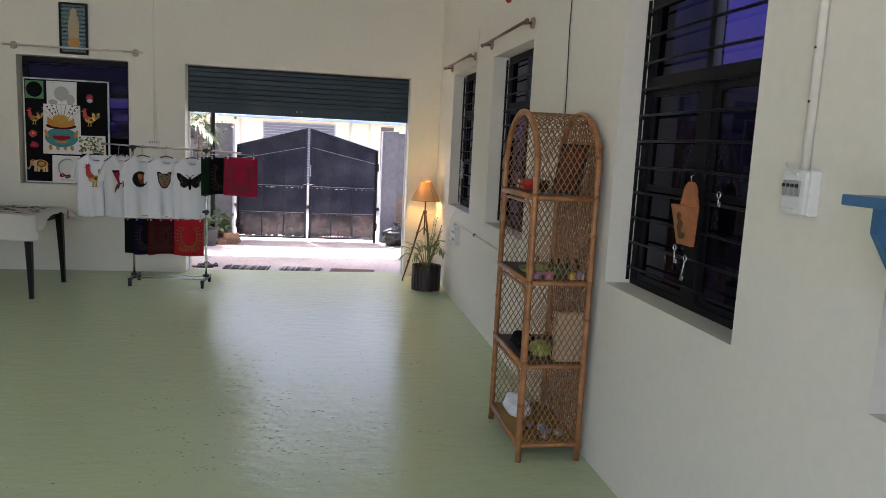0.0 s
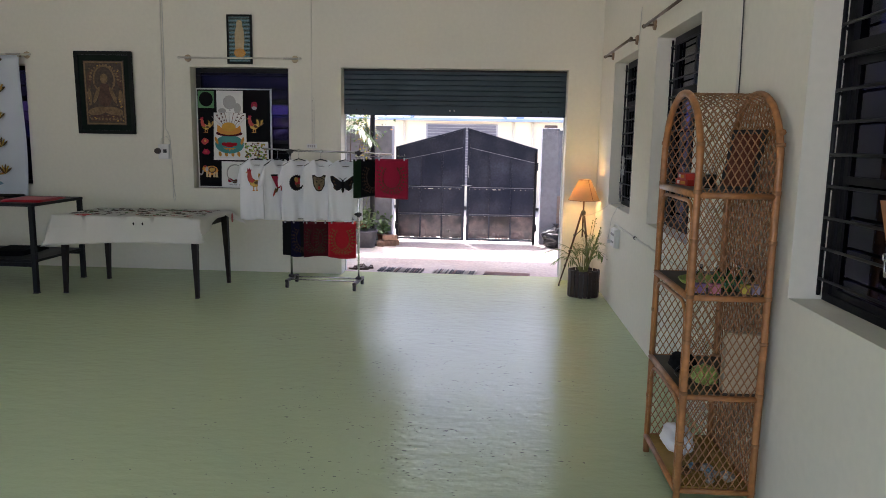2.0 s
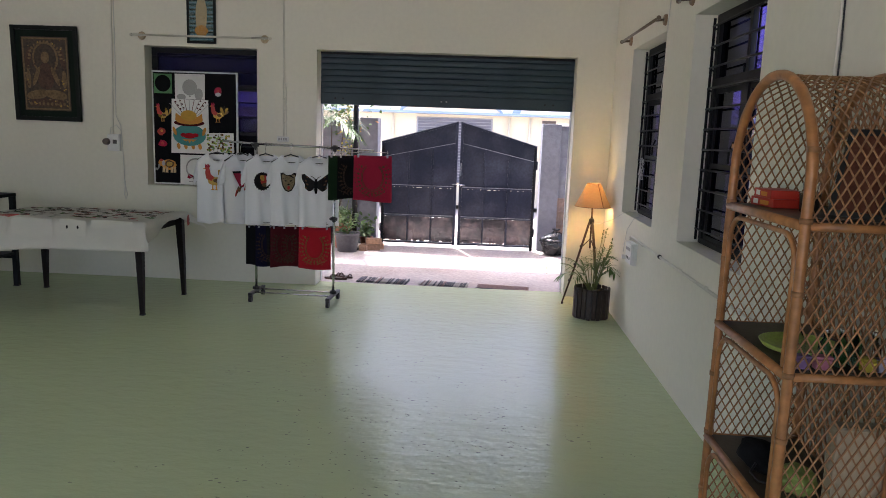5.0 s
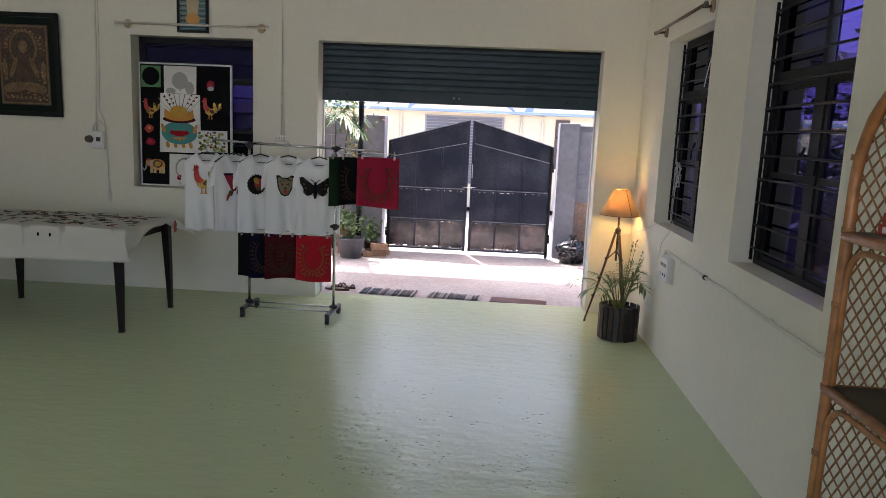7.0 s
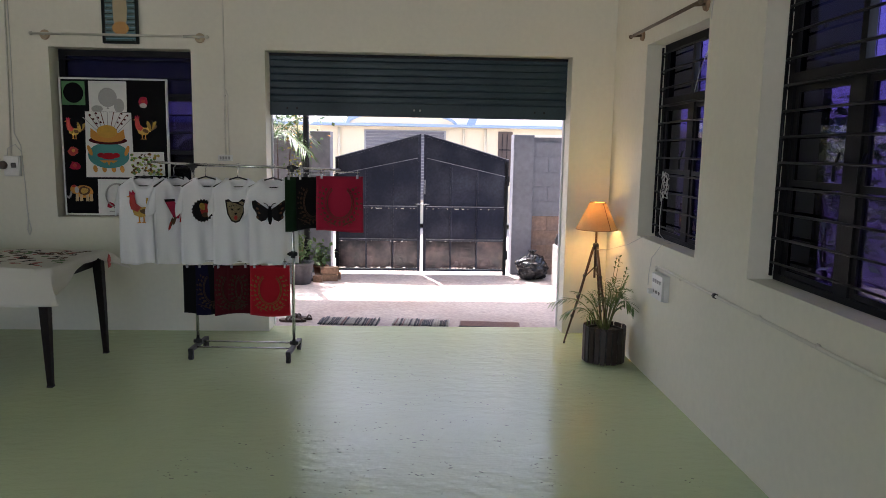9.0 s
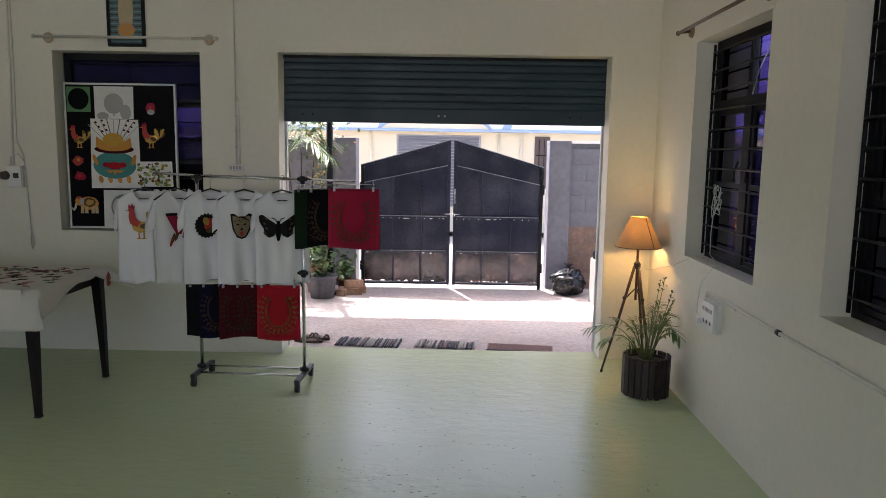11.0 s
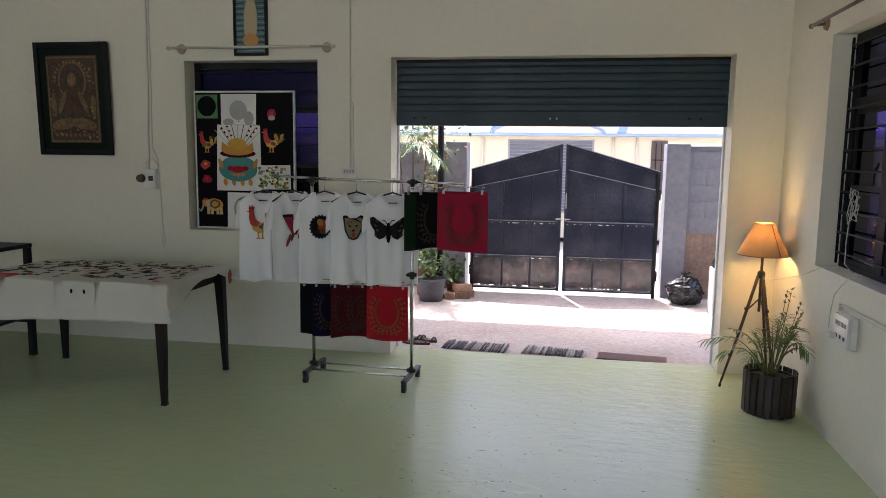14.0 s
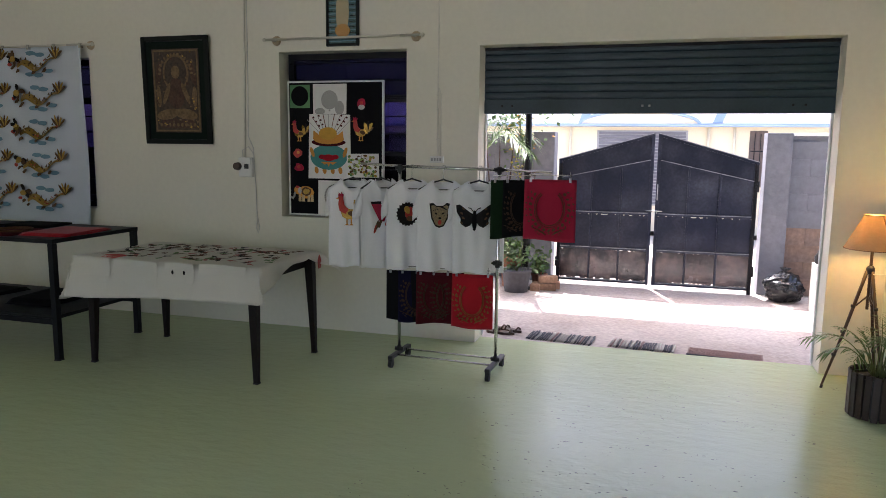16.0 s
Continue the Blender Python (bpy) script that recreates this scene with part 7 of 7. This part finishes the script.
clipped_felt(-2.44, -0.02, 1.335, 0.22, 0.385, GREEN_FELT, None, 35, "dark green felt panel hung from clips", HIGH, 6)
clipped_felt(-2.345, -0.01, 1.335, 0.24, 0.38, BLACK_FELT, DIM_THREAD, 25, "black felt panel with a bronze neckline", HIGH, 7)
clipped_felt(-2.145, -0.045, 1.345, 0.335, 0.40, CRIMSON, BRONZE, 3, "crimson felt panel with a bronze neckline", HIGH, 8)

# ---- small things outside ----
MAT_A = material("rag_mat_dark", (0.10, 0.105, 0.125), 0.95, grain=120, vary=0.4, bump=0.5)
MAT_B = material("rag_mat_pale", (0.55, 0.53, 0.50), 0.95, grain=120, vary=0.3, bump=0.5)
MAT_C = material("rag_mat_rose", (0.30, 0.20, 0.19), 0.95, grain=120, vary=0.3, bump=0.5)


def rag_mat(at, w, d, turn, label, seed):
    m = thing("doormat", at, label, "doormat", "mats at the threshold", turn)
    rng = random.Random(seed)
    x = -w / 2
    while x < w / 2:
        s = rng.uniform(0.012, 0.026)
        bm = bmesh.new()
        tube(bm, [(x + s / 2 + rng.uniform(-0.004, 0.004), -d / 2 + d * k / 5, 0.008 + 0.003 * math.sin(k * 2 + x * 40)) for k in range(6)], s * 0.6, 6, flat=0.5)
        part("rag_strip", bm, rng.choice((MAT_A, MAT_A, MAT_B, MAT_B, MAT_C)), m, smooth=True)
        x += s


rag_mat((-2.19, 0.385, G0), 0.52, 0.25, -5, "striped dark and pale rag doormat", 1)
rag_mat((-1.535, 0.35, G0), 0.51, 0.22, -6, "speckled dark and pale rag doormat", 2)
m3 = thing("doormat", (-0.915, 0.305, G0), "flat rose-brown ribbed doormat", "doormat", "mats at the threshold", -6)
block("pad", material("rose_mat", (0.27, 0.20, 0.19), 0.95, grain=140, vary=0.35, bump=0.6), m3, -0.27, 0.27, -0.095, 0.095, 0, 0.009, 0.002)
for i in range(16):
    block("rib", MAT_C, m3, -0.26, 0.26, -0.09 + i * 0.0115, -0.084 + i * 0.0115, 0.0092, 0.0115, 0)
block("border", MAT_A, m3, -0.275, 0.275, -0.105, -0.0955, 0, 0.011, 0.002)


def sandal(at, turn):
    s = thing("sandal", at, "dark brown leather sandal on the yard floor", "sandal", "sandals by the doorway", turn)
    bm = bmesh.new()
    pts = [(0.04 * math.cos(a) * (1 + 0.2 * math.sin(a)), 0.125 * math.sin(a)) for a in [math.tau * i / 18 for i in range(18)]]
    lo, hi = [bm.verts.new((x, y, 0)) for x, y in pts], [bm.verts.new((x, y, 0.02)) for x, y in pts]
    bm.faces.new(hi)
    bm.faces.new(lo[::-1])
    for i in range(18):
        bm.faces.new((lo[i], lo[(i + 1) % 18], hi[(i + 1) % 18], hi[i]))
    part("sole", bm, LAMP_WOOD, s)
    for y, z in ((0.05, 0.03), (0.015, 0.034), (-0.09, 0.03)):
        rounded("strap", LAMP_WOOD, s, [(-0.042, y, 0.015), (-0.03, y, z), (0.0, y, z + 0.012), (0.03, y, z), (0.042, y, 0.015)], 0.008, 6)


sandal((-2.64, 0.50, G0), 70)
sandal((-2.69, 0.39, G0), 84)


def garbage_bag():
    b = thing("garbage_bag", (-0.12, 2.86, G1), "full shiny black plastic garbage bag with a knotted top", "bag")
    bm = bmesh.new()
    bmesh.ops.create_icosphere(bm, subdivisions=5, radius=1)
    for v in bm.verts:
        d = v.co.copy()
        k = 1 + 0.22 * noise.noise(d * 1.5 + Vector((3, 1, 0))) + 0.22 * abs(noise.noise(d * 3.4)) + 0.10 * abs(noise.noise(d * 8))
        z = d.z * 0.15 * k + 0.14
        pull = max(0, d.z - 0.75) * 0.6
        v.co = Vector((d.x * 0.19 * k * (1 - pull), d.y * 0.17 * k * (1 - pull), max(z + pull * 0.12, 0)))
    part("sack", bm, material("bin_liner", (0.010, 0.010, 0.011), 0.22, vary=0.1, grain=30, bump=0.3), b, smooth=True)
    bm = bmesh.new()
    for i in range(5):
        a = i * 1.25
        tube(bm, [(0, 0, 0.33), (0.03 * math.cos(a), 0.03 * math.sin(a), 0.36), (0.06 * math.cos(a), 0.06 * math.sin(a), 0.365)], [0.012, 0.016, 0.004], 6)
    part("knot", bm, BLACK_PLASTIC, b)


garbage_bag()

BRICK_M = material("old_brick", (0.34, 0.21, 0.14), 0.9, grain=30, vary=0.3, stain=9, stain_vary=0.2, bump=0.5, rand=0.2)
for k, (x, y, z, tn) in enumerate(((-2.63, 2.60, 0, 8), (-2.60, 2.72, 0, 5), (-2.62, 2.63, 0.082, 14), (-2.74, 2.58, 0, 88))):
    br = thing("brick", (x, y, G1 + 0.006 + z), "weathered pale red brick stacked by the gate pier", "brick", "bricks by the gate", tn)
    block("body", BRICK_M, br, -0.11, 0.11, -0.053, 0.053, 0, 0.08, 0.006)

GREEN_BUCKET = material("green_plastic", (0.10, 0.36, 0.22), 0.4, vary=0.05)
bk = thing("bucket", (0.20, 2.05, 0.45), "pale green plastic bucket on the cement ledge", "bucket")
bm = bmesh.new()
lathe(bm, [(0.09, 0), (0.10, 0.004), (0.125, 0.20), (0.132, 0.20), (0.132, 0.212), (0.120, 0.212), (0.096, 0.01)], 24)
part("tub", bm, GREEN_BUCKET, bk, smooth=True)
rounded("handle", CHROME, bk, [(-0.13, 0, 0.20), (-0.09, -0.10, 0.16), (0, -0.135, 0.145), (0.09, -0.10, 0.16), (0.13, 0, 0.20)], 0.003, 6)
jar = thing("dark_jar", (0.12, 2.34, 0.45), "dark round jar on the cement ledge", "jar")
bm = bmesh.new()
lathe(bm, [(0.05, 0), (0.065, 0.01), (0.07, 0.07), (0.045, 0.11), (0.05, 0.125)], 18)
part("body", bm, BLACK_PLASTIC, jar, smooth=True)

# ---- plants outside ----
LEAF = material("leaf_green", (0.07, 0.14, 0.03), 0.5, grain=30, vary=0.3, rand=0.2)
LEAF_YELLOW = material("leaf_yellow", (0.35, 0.30, 0.04), 0.5, grain=30, vary=0.3)
TERRACOTTA = material("terracotta", (0.28, 0.11, 0.06), 0.8, grain=25, vary=0.2, bump=0.2)
CEMENT_POT = material("cement_pot", (0.10, 0.10, 0.11), 0.85, grain=25, vary=0.2, bump=0.3)


def leaves(parent, name, centre, spread, count, size, mat, seed):
    rng = random.Random(seed)
    bm = bmesh.new()
    for i in range(count):
        p = Vector(centre) + Vector((rng.gauss(0, 1) * spread[0], rng.gauss(0, 1) * spread[1], rng.gauss(0, 1) * spread[2]))
        d = Vector((rng.uniform(-1, 1), rng.uniform(-1, 1), rng.uniform(-0.8, 0.4))).normalized()
        s = d.cross(Vector((rng.uniform(-1, 1), rng.uniform(-1, 1), 1))).normalized()
        ln = size * rng.uniform(0.6, 1.3)
        v = [bm.verts.new(p), bm.verts.new(p + d * ln * 0.45 + s * ln * 0.3), bm.verts.new(p + d * ln), bm.verts.new(p + d * ln * 0.45 - s * ln * 0.3)]
        bm.faces.new((v[0], v[1], v[2]))
        bm.faces.new((v[0], v[2], v[3]))
    return tagged(part(name, bm, mat, parent), kind="stuff")


def pot_plant(at, r, h, mat, label, seed, tall, lift=0.0):
    p = thing("potted_plant", at, label, "plant", "plants by the canopy post")
    bm = bmesh.new()
    lathe(bm, [(r * 0.75, 0), (r * 0.8, 0.005), (r, h * 0.9), (r * 1.08, h * 0.9), (r * 1.08, h), (r * 0.9, h), (r * 0.88, h * 0.85)], 22)
    part("pot", bm, mat, p, smooth=True)
    for i in range(5):
        a = i * 1.3
        rounded("stem", PALM_STEM, p, [(0, 0, h * 0.84), (r * 0.4 * math.cos(a), r * 0.4 * math.sin(a), h + tall * 0.5), (r * 0.9 * math.cos(a), r * 0.9 * math.sin(a), h + tall)], 0.005, 5)
    leaves(p, "foliage", (0, 0, h + tall * 0.55), (r * 0.6, r * 0.6, tall * 0.32), 140, 0.075, LEAF, seed)


pot_plant((-2.94, 2.40, G1 + 0.005), 0.16, 0.26, CEMENT_POT, "grey cement pot by the post with trailing green leaves", 1, 0.25)
pot_plant((-3.06, 2.72, G1), 0.13, 0.36, TERRACOTTA, "terracotta pot with light green leaves", 2, 0.20)
pot_plant((-2.74, 2.78, G1), 0.09, 0.16, TERRACOTTA, "small terracotta pot with broad green leaves", 3, 0.22)

vine = thing("vine", (-2.96, 2.64, G1 + 0.005), "yellow-green vine trailing up the canopy post", "vine")
bm = bmesh.new()
tube(bm, [(0.02 + 0.05 * math.cos(k * 1.1), 0.06 * math.sin(k * 1.1), 0.25 + k * 0.11) for k in range(22)], 0.005, 5)
part("stem", bm, PALM_STEM, vine)
leaves(vine, "foliage", (-0.05, -0.02, 1.55), (0.035, 0.05, 0.28), 90, 0.055, LEAF_YELLOW, 8)
leaves(vine, "foliage", (-0.05, -0.02, 1.1), (0.04, 0.05, 0.5), 120, 0.05, LEAF, 9)

yp = thing("yard_palm", (-3.55, 2.55, G1), "tall areca palm in the yard beside the post", "palm")
rounded("trunk", PALM_STEM, yp, [(0, 0, 0), (0.02, 0, 0.6), (0.05, 0.02, 1.3)], [0.04, 0.032, 0.022], 10)
for i in range(11):
    a = i * 0.58
    reach = 0.72 + 0.1 * (i % 3)
    frond(yp, (0.05, 0.02, 1.25), (reach * math.cos(a), reach * math.sin(a) * 0.8, 1.55 + 0.35 * ((i * 7) % 5) / 5), 0.42, 26, 0.26, 60 + i, 0.25)
bougain = thing("bougainvillea", (-3.3, 3.05, G1), "leafy shrub with yellow and pink flowers over the yard wall", "shrub")
for i in range(5):
    rounded("branch", LAMP_WOOD, bougain, [(0, 0, 0), (0.1 * (i - 2), 0.02, 0.9), (0.17 * (i - 2), 0.0, 1.75)], [0.018, 0.012, 0.006], 6)
# unseen upper crown, enlarged to cast shade on the yard's left side
leaves(bougain, "foliage", (0.05, 0.12, 2.25), (0.30, 0.16, 0.32), 800, 0.075, LEAF, 14)
leaves(bougain, "flowers", (0.28, 0.02, 1.85), (0.13, 0.08, 0.13), 80, 0.045, ORANGE, 15)

# greenery and a bright yard past the side windows
def side_shrub(x, y, h, seed):
    s = thing("side_shrub", (x, y, -0.14), "leafy green shrub outside the side windows", "shrub", "shrubs of the side yard")
    for i in range(4):
        rounded("branch", LAMP_WOOD, s, [(0, 0, 0), (0.12 * math.cos(i * 1.7), 0.12 * math.sin(i * 1.7), h * 0.5), (0.35 * math.cos(i * 1.7), 0.35 * math.sin(i * 1.7), h)], [0.03, 0.02, 0.008], 6)
    leaves(s, "foliage", (0, 0, h * 0.8), (0.42, 0.45, h * 0.25), 700, 0.13, LEAF, seed)


for k, (x, y, h) in enumerate(((2.7, 1.2, 1.8), (2.9, -0.9, 1.4), (2.6, -3.4, 1.9), (2.9, 2.6, 2.2), (2.8, -5.6, 1.5))):
    side_shrub(x, y, h, 80 + k)
